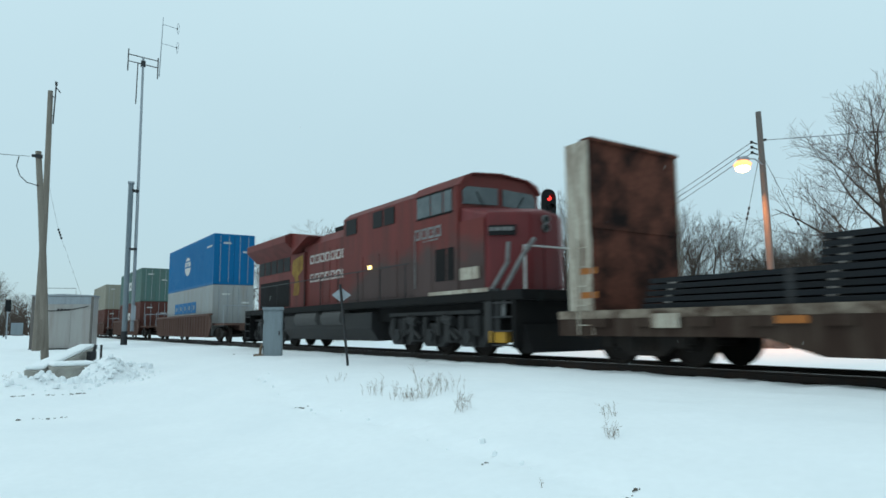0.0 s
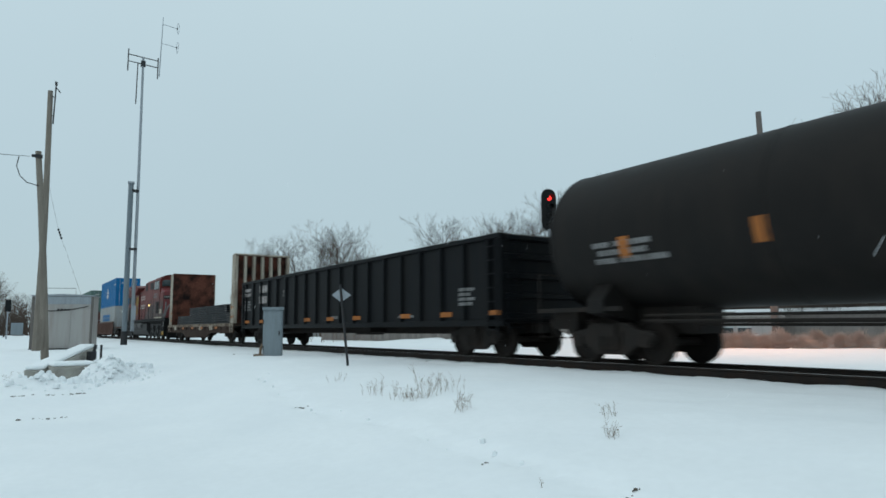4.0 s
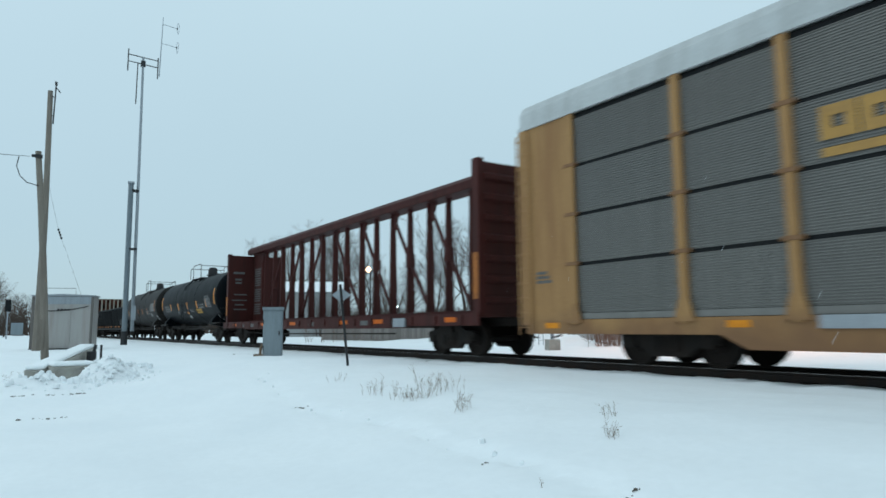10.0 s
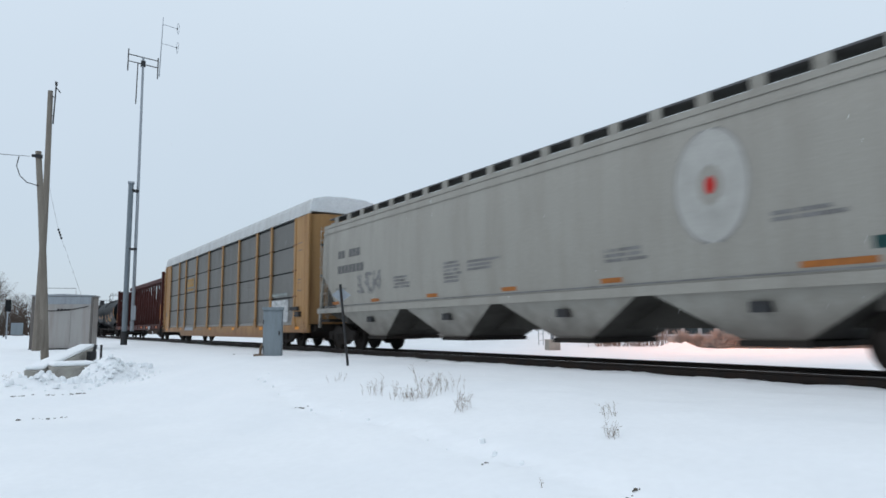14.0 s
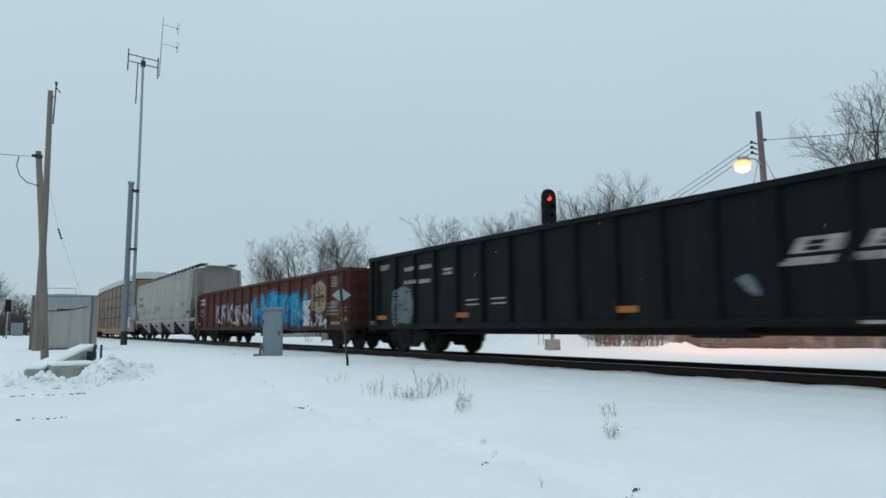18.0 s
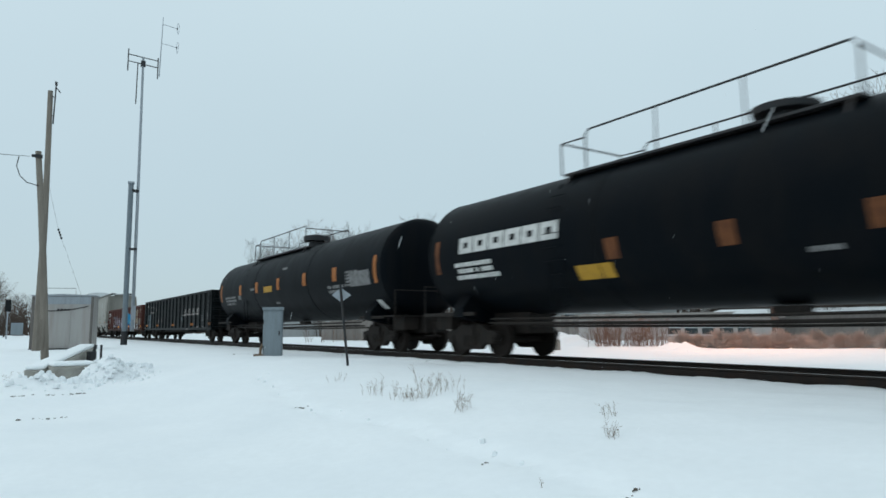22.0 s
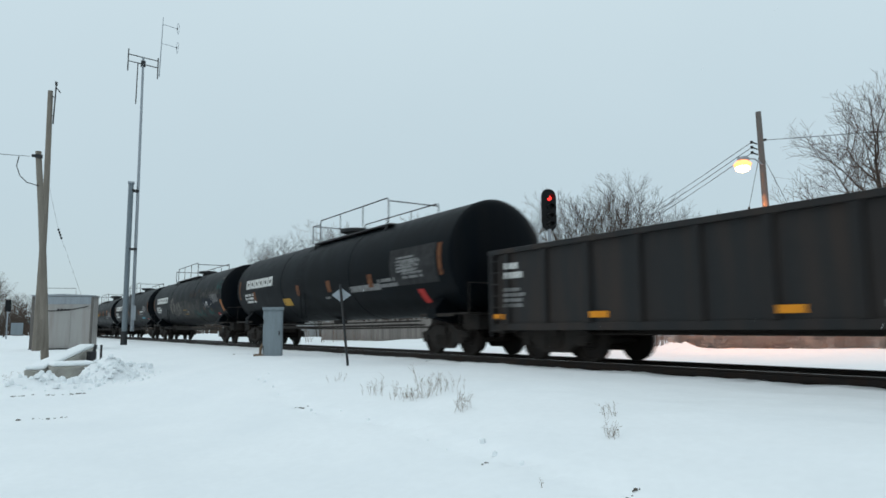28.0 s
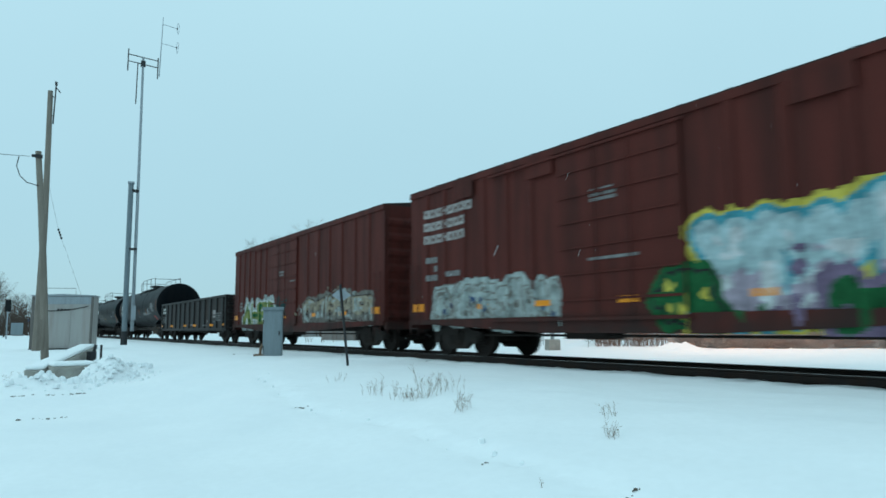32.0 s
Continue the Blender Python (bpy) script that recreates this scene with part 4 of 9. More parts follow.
# ---------------------------------------------------------------- train: box cars
def boxcar(x0, x1, label, door0, door1, ribs, rng, tape):
    xc, L = (x0 + x1) / 2, x1 - x0
    half, w, zb, zt = L / 2, 1.47, 0.88, 4.74
    car = on_track(thing("boxcar", label, "boxcar", group="freight cars of the passing train"), xc)
    m = M["box_red"]
    d0, d1 = door0 - xc, door1 - xc
    rib = 0.05
    left = [-half + (d0 + half) * (k + 1) / (ribs + 1) for k in range(ribs)]
    right = [d1 + (half - d1) * (k + 1) / (ribs + 1) for k in range(ribs)]

    def side(x, z):
        if d0 < x < d1:
            return -w - 0.075
        if any(abs(x - p) < 0.11 for p in left + right):
            return -w - rib - 0.006
        return -w - 0.006

    for s in (-1, 1):
        part("side_wall", Geo().box(-half, half, s * (w - 0.04) if s > 0 else -w, w if s > 0 else -w + 0.04, zb, zt - 0.02), m, car)
        part("side_sill", Geo().prism([(-half, zb + 0.12), (half, zb + 0.12), (half, zb - 0.02), (half - 1.2, zb - 0.02), (d1 + 0.6, zb - 0.24), (d0 - 0.6, zb - 0.24), (-half + 1.2, zb - 0.02), (-half, zb - 0.02)],
                                      "y", s * (w + 0.005), s * (w + 0.06)), m, car)
        part("eave_rail", Geo().box(-half, half, s * (w + 0.05) if s < 0 else w, -w if s < 0 else w + 0.05, zt - 0.16, zt), m, car, bevel=0.01)
    rmesh = Geo().prism([(-0.11, 0), (-0.05, -rib), (0.05, -rib), (0.11, 0)], "z", zb + 0.12, zt - 0.16).mesh("side_rib")
    rmesh.materials.append(m)
    for p in left + right:
        part("side_rib", rmesh, None, car, at=(p, -w, 0))
        part("side_rib", rmesh, None, car, at=pose(p, w, 0, 0, 0, 180))
    # plug door with its horizontal pressings and its rods
    for s in (-1, 1):
        g = Geo()
        y0, y1 = (-w - 0.068, -w - 0.005) if s < 0 else (w + 0.005, w + 0.068)
        g.box(d0, d1, y0, y1, zb + 0.1, zt - 0.2)
        door = part("door", g, m, car, "plug door with horizontal pressings")
        for k in range(6):
            z = zb + 0.45 + k * 0.55
            part("door_rib", Geo().box(d0 + 0.06, d1 - 0.06, s * (w + 0.070), s * (w + 0.10), z - 0.025, z + 0.025), m, door)
        for k in range(2):
            x = d0 + (d1 - d0) * (0.36 + 0.28 * k)
            part("lock_rod", Geo().tube([(x, s * (w + 0.13), zb + 0.15), (x, s * (w + 0.13), zt - 0.3)], 0.012, 6), m, door)
        part("door_track", Geo().box(d0 - 2.4, d1 + 0.1, s * (w + 0.07), s * (w + 0.15), zb + 0.02, zb + 0.09), m, car)
        part("door_track", Geo().box(d0 - 2.4, d1 + 0.1, s * (w + 0.07), s * (w + 0.12), zt - 0.26, zt - 0.2), m, car)
    # corrugated ends
    for s in (-1, 1):
        part("end_wall", Geo().box(min(s * half, s * (half - 0.05)), max(s * half, s * (half - 0.05)), -w, w, zb - 0.05, zt), m, car)
        for k in range(7):
            z = zb + 0.3 + k * 0.5
            part("end_corrugation", Geo().prism([(s * half, z - 0.16), (s * (half + 0.09), z - 0.05), (s * (half + 0.09), z + 0.05), (s * half, z + 0.16)], "y", -w + 0.1, w - 0.1), m, car)
        part("end_sill", Geo().box(min(s * half, s * (half + 0.12)), max(s * half, s * (half + 0.12)), -w, w, zb - 0.15, zb + 0.08), m, car)
        end_ladder(car, s * (half + 0.12), -w + 0.05, -w + 0.45, 0.6, zt - 1.6, m)
    ladder(car, half - 0.52, half - 0.12, -w - 0.1, 0.55, zb + 1.7, m, 5)
    ladder(car, -half + 0.12, -half + 0.52, -w - 0.1, 0.55, zb + 1.7, m, 5)
    # roof
    g = Geo().prism([(-w - 0.03, zt), (w + 0.03, zt), (w + 0.03, zt + 0.03), (0, zt + 0.22), (-w - 0.03, zt + 0.03)], "x", -half, half)
    part("roof", g, M["roof_tar"], car)
    for k in range(int(L / 1.0)):
        x = -half + 0.5 + k * 1.0
        part("roof_seam", Geo().prism([(-w - 0.03, zt + 0.022), (-w - 0.03, zt + 0.046), (0, zt + 0.25), (w + 0.03, zt + 0.046), (w + 0.03, zt + 0.022), (0, zt + 0.212)], "x", x - 0.03, x + 0.03), M["roof_tar"], car)
    g = Geo().box(-half + 0.2, half - 0.2, -0.35, 0.35, 0.66, zb)
    for x in (-half + 1.75, half - 1.75):
        g.box(x - 0.25, x + 0.25, -1.3, 1.3, 0.83, zb)
    g.box(-2.2, -1.0, -1.0, -0.4, 0.5, zb)
    g.tube([(-half + 2.6, -0.95, 0.58), (half - 2.6, -0.95, 0.58)], 0.03, 5)
    part("underframe", g, M["truckiron"], car)
    trucks(car, (-half + 1.75, half - 1.75))
    couplers(car, half + 0.12)
    for x in tape:
        reflectors(car, [x - xc], 1.30 if abs(x - xc) < half - 1 else 1.34, side, 0.5 if abs(x - xc) < half - 1 else 0.6, 0.13 if abs(x - xc) < half - 1 else 0.22)
    return car, side, xc


# ---------------------------------------------------------------- train: centre-beam flat
def centerbeam(x0, x1, rng):
    xc, L = (x0 + x1) / 2, x1 - x0
    half, w, zd = L / 2, 1.45, 1.12
    m = M["beam_red"]
    car = on_track(thing("centerbeam_flatcar", "maroon empty centre-beam lumber flatcar with open truss spine", "flatcar", group="freight cars of the passing train"), xc)

    def side(x, z):
        return -w - 0.076

    part("deck", Geo().box(-half, half, -w, w, zd - 0.08, zd), m, car)
    for s in (-1, 1):
        part("side_sill", Geo().prism([(-half, zd + 0.02), (half, zd + 0.02), (half, zd - 0.30), (half - 3.4, zd - 0.30), (half - 4.2, zd - 0.36), (-half + 4.2, zd - 0.36), (-half + 3.4, zd - 0.30), (-half, zd - 0.30)],
                                      "y", s * w, s * (w + 0.07)), m, car)
        for k in range(18):
            x = -half + 0.8 + k * (L - 1.6) / 17
            part("stake_pocket", Geo().box(x - 0.13, x + 0.13, s * (w + 0.07) if s > 0 else -w - 0.11, w + 0.11 if s > 0 else -w - 0.07, zd - 0.26, zd - 0.02), m, car)
    zt = 5.17
    part("top_chord", Geo().prism([(-0.36, zt - 0.34), (-0.40, zt - 0.10), (-0.22, zt + 0.06), (0.22, zt + 0.06), (0.40, zt - 0.10), (0.36, zt - 0.34)], "x", -half + 0.25, half - 0.35), m, car, bevel=0.02)
    # posts and braces of the spine
    px = [x - xc for x in (65.86, 67.15, 68.35, 69.6, 70.8, 72.0, 73.24, 74.5, 75.66, 77.0, 78.2, 79.45, 80.65, 81.9, 83.0, 84.26, 85.4)]
    n = len(px)
    post = Geo().prism([(-0.15, 0), (0.15, 0), (0.085, zt - 0.34 - zd), (-0.085, zt - 0.34 - zd)], "x", -0.045, 0.045).mesh("spine_post")
    post.materials.append(m)
    for p in px:
        part("spine_post", post, None, car, at=(p, 0, zd))
    for k in range(n - 1):
        if k == 6:
            continue
        lo, hi = (px[k], px[k + 1]) if k < 6 else (px[k + 1], px[k])
        upper = k % 2 == 1
        z0, z1 = (zd + 1.9, zt - 0.4) if upper else (zd + 0.15, zd + 1.9)
        part("spine_brace", Geo().bar((lo, 0, z0), (hi, 0, z1), 0.08, 0.10), m, car)
        if upper:
            top = hi
            sgn = 1 if lo > hi else -1
            part("gusset", Geo().prism([(top, zt - 0.34), (top + sgn * 0.42, zt - 0.34), (top + sgn * 0.12, zt - 0.95), (top, zt - 0.95)], "y", -0.04, 0.04), m, car)
            part("gusset", Geo().prism([(lo - 0.16, z0 - 0.2), (lo + 0.16, z0 - 0.2), (lo + 0.16, z0 + 0.25), (lo - 0.16, z0 + 0.25)], "y", -0.09, 0.09), m, car)
    part("lower_chord", Geo().box(-half + 0.3, half - 0.3, -0.3, 0.3, zd, zd + 0.14), m, car)
    part("center_panel", Geo().prism([(-half + 0.5, zd), (-half + 2.0, zd), (-half + 1.9, zt - 0.9), (-half + 2.3, zt - 0.34), (-half + 0.5, zt - 0.34)], "y", -0.09, 0.09), m, car)
    # end bulkheads with their ribs
    for s in (-1, 1):
        bx = s * (half - (0.12 if s > 0 else 0.42))
        bulk = part("bulkhead", Geo().box(bx - 0.1, bx + 0.1, -w, w, zd, zt - 0.42 if s < 0 else zt - 0.06), m, car)
        part("edge_post", Geo().box(bx - 0.14, bx + 0.14, -w - 0.03, -w + 0.16, zd, zt - 0.36 if s < 0 else zt + 0.02), m, bulk)
        part("edge_post", Geo().box(bx - 0.14, bx + 0.14, w - 0.16, w + 0.03, zd, zt - 0.36 if s < 0 else zt + 0.02), m, bulk)
        for k in range(7 if s > 0 else 6):
            z = zd + 0.35 + k * 0.54
            part("bulkhead_rib", Geo().prism([(s * (half - 0.02), z - 0.12), (s * (half + 0.08), z - 0.06), (s * (half + 0.08), z + 0.06), (s * (half - 0.02), z + 0.12)], "y", -w + 0.15, w - 0.15), m, bulk)
    # lettering as bars: rows on the web panel, and on the inner face of the leading bulkhead
    plane = lambda x, z: -0.096
    for z0_, n_ in ((3.95, 4), (3.45, 4), (2.85, 6), (2.05, 5)):
        sheet_part("lettering", car, M["dark_mark"], [(-half + 0.75, -half + 1.75 - 0.1 * (k % 2), z0_ - k * 0.12, z0_ - k * 0.12 + 0.075) for k in range(n_)], plane)
    fx = -half + 0.53
    for y_, z_, wy, hz in ((-1.2, 3.75, 0.6, 0.12), (-1.1, 3.4, 0.35, 0.1), (-1.1, 3.22, 0.35, 0.1), (-1.15, 2.6, 0.7, 0.07), (-1.25, 2.3, 0.8, 0.06), (-1.1, 2.05, 0.5, 0.07), (-1.15, 1.8, 0.7, 0.07)):
        part("lettering", Geo().box(fx, fx + 0.006, y_, y_ + wy, z_, z_ + hz), M["dark_mark"], car)
    part("reflector", Geo().box(-half + 0.3, -half + 0.52, -w - 0.045, -w - 0.031, 1.5, 2.5), M["reflector_old"], car)
    g = Geo().box(-half + 0.2, half - 0.2, -0.4, 0.4, 0.8, zd - 0.09)
    g.box(-3, 3, -0.9, 0.9, 0.78, zd - 0.09)
    part("underframe", g, M["truckiron"], car)
    rods = Geo()
    rods.tube([(-half + 4, -1.35, 0.62), (-half + 7, -1.38, 0.56), (half - 4.5, -1.35, 0.6)], 0.025, 5)
    part("brake_rod", rods, M["truckiron"], car)
    trucks(car, (-half + 1.9, half - 1.9))
    couplers(car, half + 0.1)
    for x in (65.6, 70.1, 73.71, 78.61, 81.16, 85.3):
        reflectors(car, [x - xc], 0.98, side, 0.62, 0.13, "reflector_orange")
    for x in (66.6, 68.1, 71.6, 75.4, 79.9):
        sheet_part("stencil_panel", car, M["dark_mark"], [(x - xc, x - xc + 0.55, 0.87, 1.02)], side)
    part("tag_board", Geo().box(82.28 - xc, 82.98 - xc, -w - 0.16, -w - 0.12, 0.80, 1.06), M["galv"], car)
    sheet_part("reflector", car, M["reflector_old"], [(half - 0.24, half - 0.02, 1.5, 2.7)], lambda x, z: -w - 0.035)
    return car


# ---------------------------------------------------------------- train: autorack
def autorack(x0, x1, rng):
    xc, L = (x0 + x1) / 2, x1 - x0
    half, w = L / 2, 1.53
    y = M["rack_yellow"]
    car = on_track(thing("autorack_car", "tall yellow autorack with grey corrugated side screens and pale roof", "autorack", group="freight cars of the passing train"), xc)
    zb, z0, z1 = 0.72, 0.98, 5.36
    e0, e1 = 89.9 - xc, 114.2 - xc
    marks = [x - xc for x in (89.9, 92.6, 94.6, 97.45, 100.35, 103.3, 106.3, 109.2, 111.25, 114.2)]
    rows = [1.06, 2.12, 3.18, 4.25, 5.32]
    # one screen with fine horizontal pressings, shared by all of a row
    for r in range(4):
        h = rows[r + 1] - rows[r] - 0.075
        n = 21
        pts = []
        for k in range(n):
            a, b = h * k / n, h * (k + 0.5) / n
            pts += [(0.0, a), (0.0, b), (-0.022, b + 0.006), (-0.022, h * (k + 1) / n - 0.006)]
        outline = [(p, q) for p, q in pts] + [(0.02, h), (0.02, 0)]
        for a_, b_ in zip(marks[:-1], marks[1:]):
            part("side_screen", Geo().prism(outline, "x", a_ + 0.02, b_ - 0.02), M["rack_panel"], car, at=(0, -w + 0.06, rows[r]))
        part("far_screen", Geo().box(e0, e1, w - 0.07, w - 0.04, rows[r], rows[r] + h), M["rack_panel"], car)
    # black sheet added behind the screens so the gaps between rows show dark
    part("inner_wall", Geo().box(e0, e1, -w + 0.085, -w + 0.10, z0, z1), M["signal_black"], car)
    part("lower_skirt", Geo().box(e0, e1, -w + 0.03, -w + 0.06, 0.93, 1.05), M["rack_panel"], car)
    pm = Geo().prism([(-0.10, 0.0), (-0.085, -0.06), (0.085, -0.06), (0.10, 0.0)], "z", zb + 0.1, z1).mesh("side_post")
    pm.materials.append(y)
    clip = Geo().box(-0.17, 0.17, -0.075, 0.02, -0.035, 0.035).mesh("clip_plate")
    clip.materials.append(y)
    for x in marks:
        p = part("side_post", pm, None, car, at=(x, -w + 0.03, 0))
        part("side_post", pm, None, car, at=pose(x, w - 0.03, 0, 0, 0, 180))
        for r in (1, 2, 3):
            part("clip_plate", clip, None, p, at=(0, 0, rows[r] - 0.02))
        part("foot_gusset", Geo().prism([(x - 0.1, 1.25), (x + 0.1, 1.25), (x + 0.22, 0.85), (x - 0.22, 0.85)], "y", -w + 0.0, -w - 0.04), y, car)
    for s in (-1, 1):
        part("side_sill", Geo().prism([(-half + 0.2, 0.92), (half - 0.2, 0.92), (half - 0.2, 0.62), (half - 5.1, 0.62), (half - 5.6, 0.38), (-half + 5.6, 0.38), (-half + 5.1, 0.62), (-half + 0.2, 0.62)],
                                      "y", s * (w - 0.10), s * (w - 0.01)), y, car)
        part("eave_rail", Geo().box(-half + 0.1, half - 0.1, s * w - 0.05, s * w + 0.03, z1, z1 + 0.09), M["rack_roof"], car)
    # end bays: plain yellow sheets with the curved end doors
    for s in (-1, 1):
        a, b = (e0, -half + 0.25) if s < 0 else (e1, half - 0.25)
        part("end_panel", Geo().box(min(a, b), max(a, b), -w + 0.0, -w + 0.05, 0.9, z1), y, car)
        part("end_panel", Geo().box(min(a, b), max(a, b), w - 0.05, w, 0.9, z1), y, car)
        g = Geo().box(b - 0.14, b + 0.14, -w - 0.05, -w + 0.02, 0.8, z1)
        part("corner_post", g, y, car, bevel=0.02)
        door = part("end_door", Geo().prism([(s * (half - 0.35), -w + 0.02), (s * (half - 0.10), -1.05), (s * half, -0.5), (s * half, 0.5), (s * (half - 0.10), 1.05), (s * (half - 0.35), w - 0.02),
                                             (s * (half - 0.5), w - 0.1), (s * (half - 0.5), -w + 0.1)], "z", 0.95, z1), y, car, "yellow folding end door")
        for k in range(3):
            for yy in (-0.75, 0.6):
                z = 1.55 + k * 1.25
                part("vent_slot", Geo().box(min(s * (half - 0.12), s * (half + 0.012)), max(s * (half - 0.12), s * (half + 0.012)), yy - 0.35, yy + 0.35, z, z + 0.1), M["signal_black"], door)
        for k in range(5):
            z = 1.3 + k * 0.85
            part("door_rib", Geo().box(min(s * (half - 0.06), s * (half + 0.03)), max(s * (half - 0.06), s * (half + 0.03)), -0.95, 0.95, z, z + 0.05), y, door)
        ladder(car, b - 0.22 if s > 0 else b - 0.18, b + 0.18 if s > 0 else b + 0.22, -w - 0.08, 0.6, z1 - 0.1, y, 14)
        g = Geo().box(min(s * (half - 2.6), s * half), max(s * (half - 2.6), s * half), -1.3, 1.3, 0.66, 0.92)
        part("end_underframe", g, M["truckiron"], car)
    # roof: corrugated, with rounded shoulders
    arc = [(-w - 0.01, z1 + 0.09), (-w + 0.01, z1 + 0.42), (-w + 0.12, z1 + 0.61), (-0.9, z1 + 0.73), (0, z1 + 0.78), (0.9, z1 + 0.73), (w - 0.12, z1 + 0.61), (w - 0.01, z1 + 0.42), (w + 0.01, z1 + 0.09)]
    part("roof", Geo().prism(arc, "x", -half + 0.15, half - 0.15), M["rack_roof"], car, smooth=25)
    for s in (-1, 1):
        part("roof_end", Geo().prism(arc, "x", s * (half - 0.148), s * (half - 0.11)), M["siding_white"], car, "white end sheet of the roof")
    inner = [(a * 1.002, b + 0.004) for a, b in arc]
    for k in range(int(L / 1.15)):
        x = -half + 0.6 + k * 1.15
        part("roof_seam", Geo().prism(inner, "x", x - 0.025, x + 0.025), M["rack_roof"], car)
    part("underframe", Geo().box(-half + 2.2, half - 2.2, -0.5, 0.5, 0.42, 0.9).box(-half + 0.3, half - 0.3, -w + 0.1, w - 0.1, 0.92, 0.98), M["truckiron"], car)
    trucks(car, (-half + 3.7, half - 3.7))
    couplers(car, half + 0.1)
    # sign panel, stencil and tape
    sx = 95.95 - xc
    board = lambda x, z: -w + 0.012
    block_letters(car, sx - 0.85, 3.5, 1.72, 0.52, (3,), board, M["logo_gold"], rng, "logo_block")
    sheet_part("logo_bar", car, M["logo_gold"], [(sx - 0.85, sx + 0.8, 3.24, 3.38)], board)
    panel = lambda x, z: -w + 0.033
    blotch(car, 110.95 - xc, 113.4 - xc, 1.06, 2.0, panel, SP["white"], rng, cell=0.05, ragged=0.1, label="white sprayed patch over the screens")
    blotch(car, 111.2 - xc, 113.2 - xc, 2.14, 2.32, panel, SP["pale"], rng, cell=0.05, ragged=0.12, label="thin white sprayed streak")
    blotch(car, 111.5 - xc, 113.1 - xc, 1.25, 1.9, lambda x, z: -w + 0.030, SP["pale"], rng, cell=0.05, ragged=1.3, label="greyish smear in the white patch")
    for x in (89.2, 93.6, 101.0, 105.6, 110.0, 114.5):
        reflectors(car, [x - xc], 0.80, lambda a, b: -w + 0.004, 0.42, 0.12)
    rows_of_marks(car, 98.2 - xc, 0.83, 1.0, 0.12, 1, lambda a, b: -w + 0.004, M["gray_mark"], rng)
    part("tag_board", Geo().box(94.9 - xc, 97.1 - xc, -w - 0.03, -w - 0.012, 0.72, 0.92), M["galv"], car)
    part("brake_lever", Geo().box(113.95 - xc, 114.75 - xc, -w - 0.12, -w - 0.02, 1.52, 1.66), M["dark_steel"], car)
    part("brake_box", Geo().box(114.55 - xc, 114.95 - xc, -w - 0.14, -w - 0.004, 1.25, 1.45), M["dark_steel"], car)
    rows_of_marks(car, -half + 0.6, 2.0, 0.5, 0.3, 3, lambda a, b: -w - 0.006, M["dark_mark"], rng)
    for z_, l_ in ((4.25, 0.5), (3.95, 0.45), (2.75, 0.42), (2.62, 0.3), (2.3, 0.5)):
        sheet_part("stencil_line", car, M["dark_mark"], [(half - 1.4, half - 1.4 + l_, z_, z_ + 0.03)], lambda a, b: -w - 0.006)
    return car


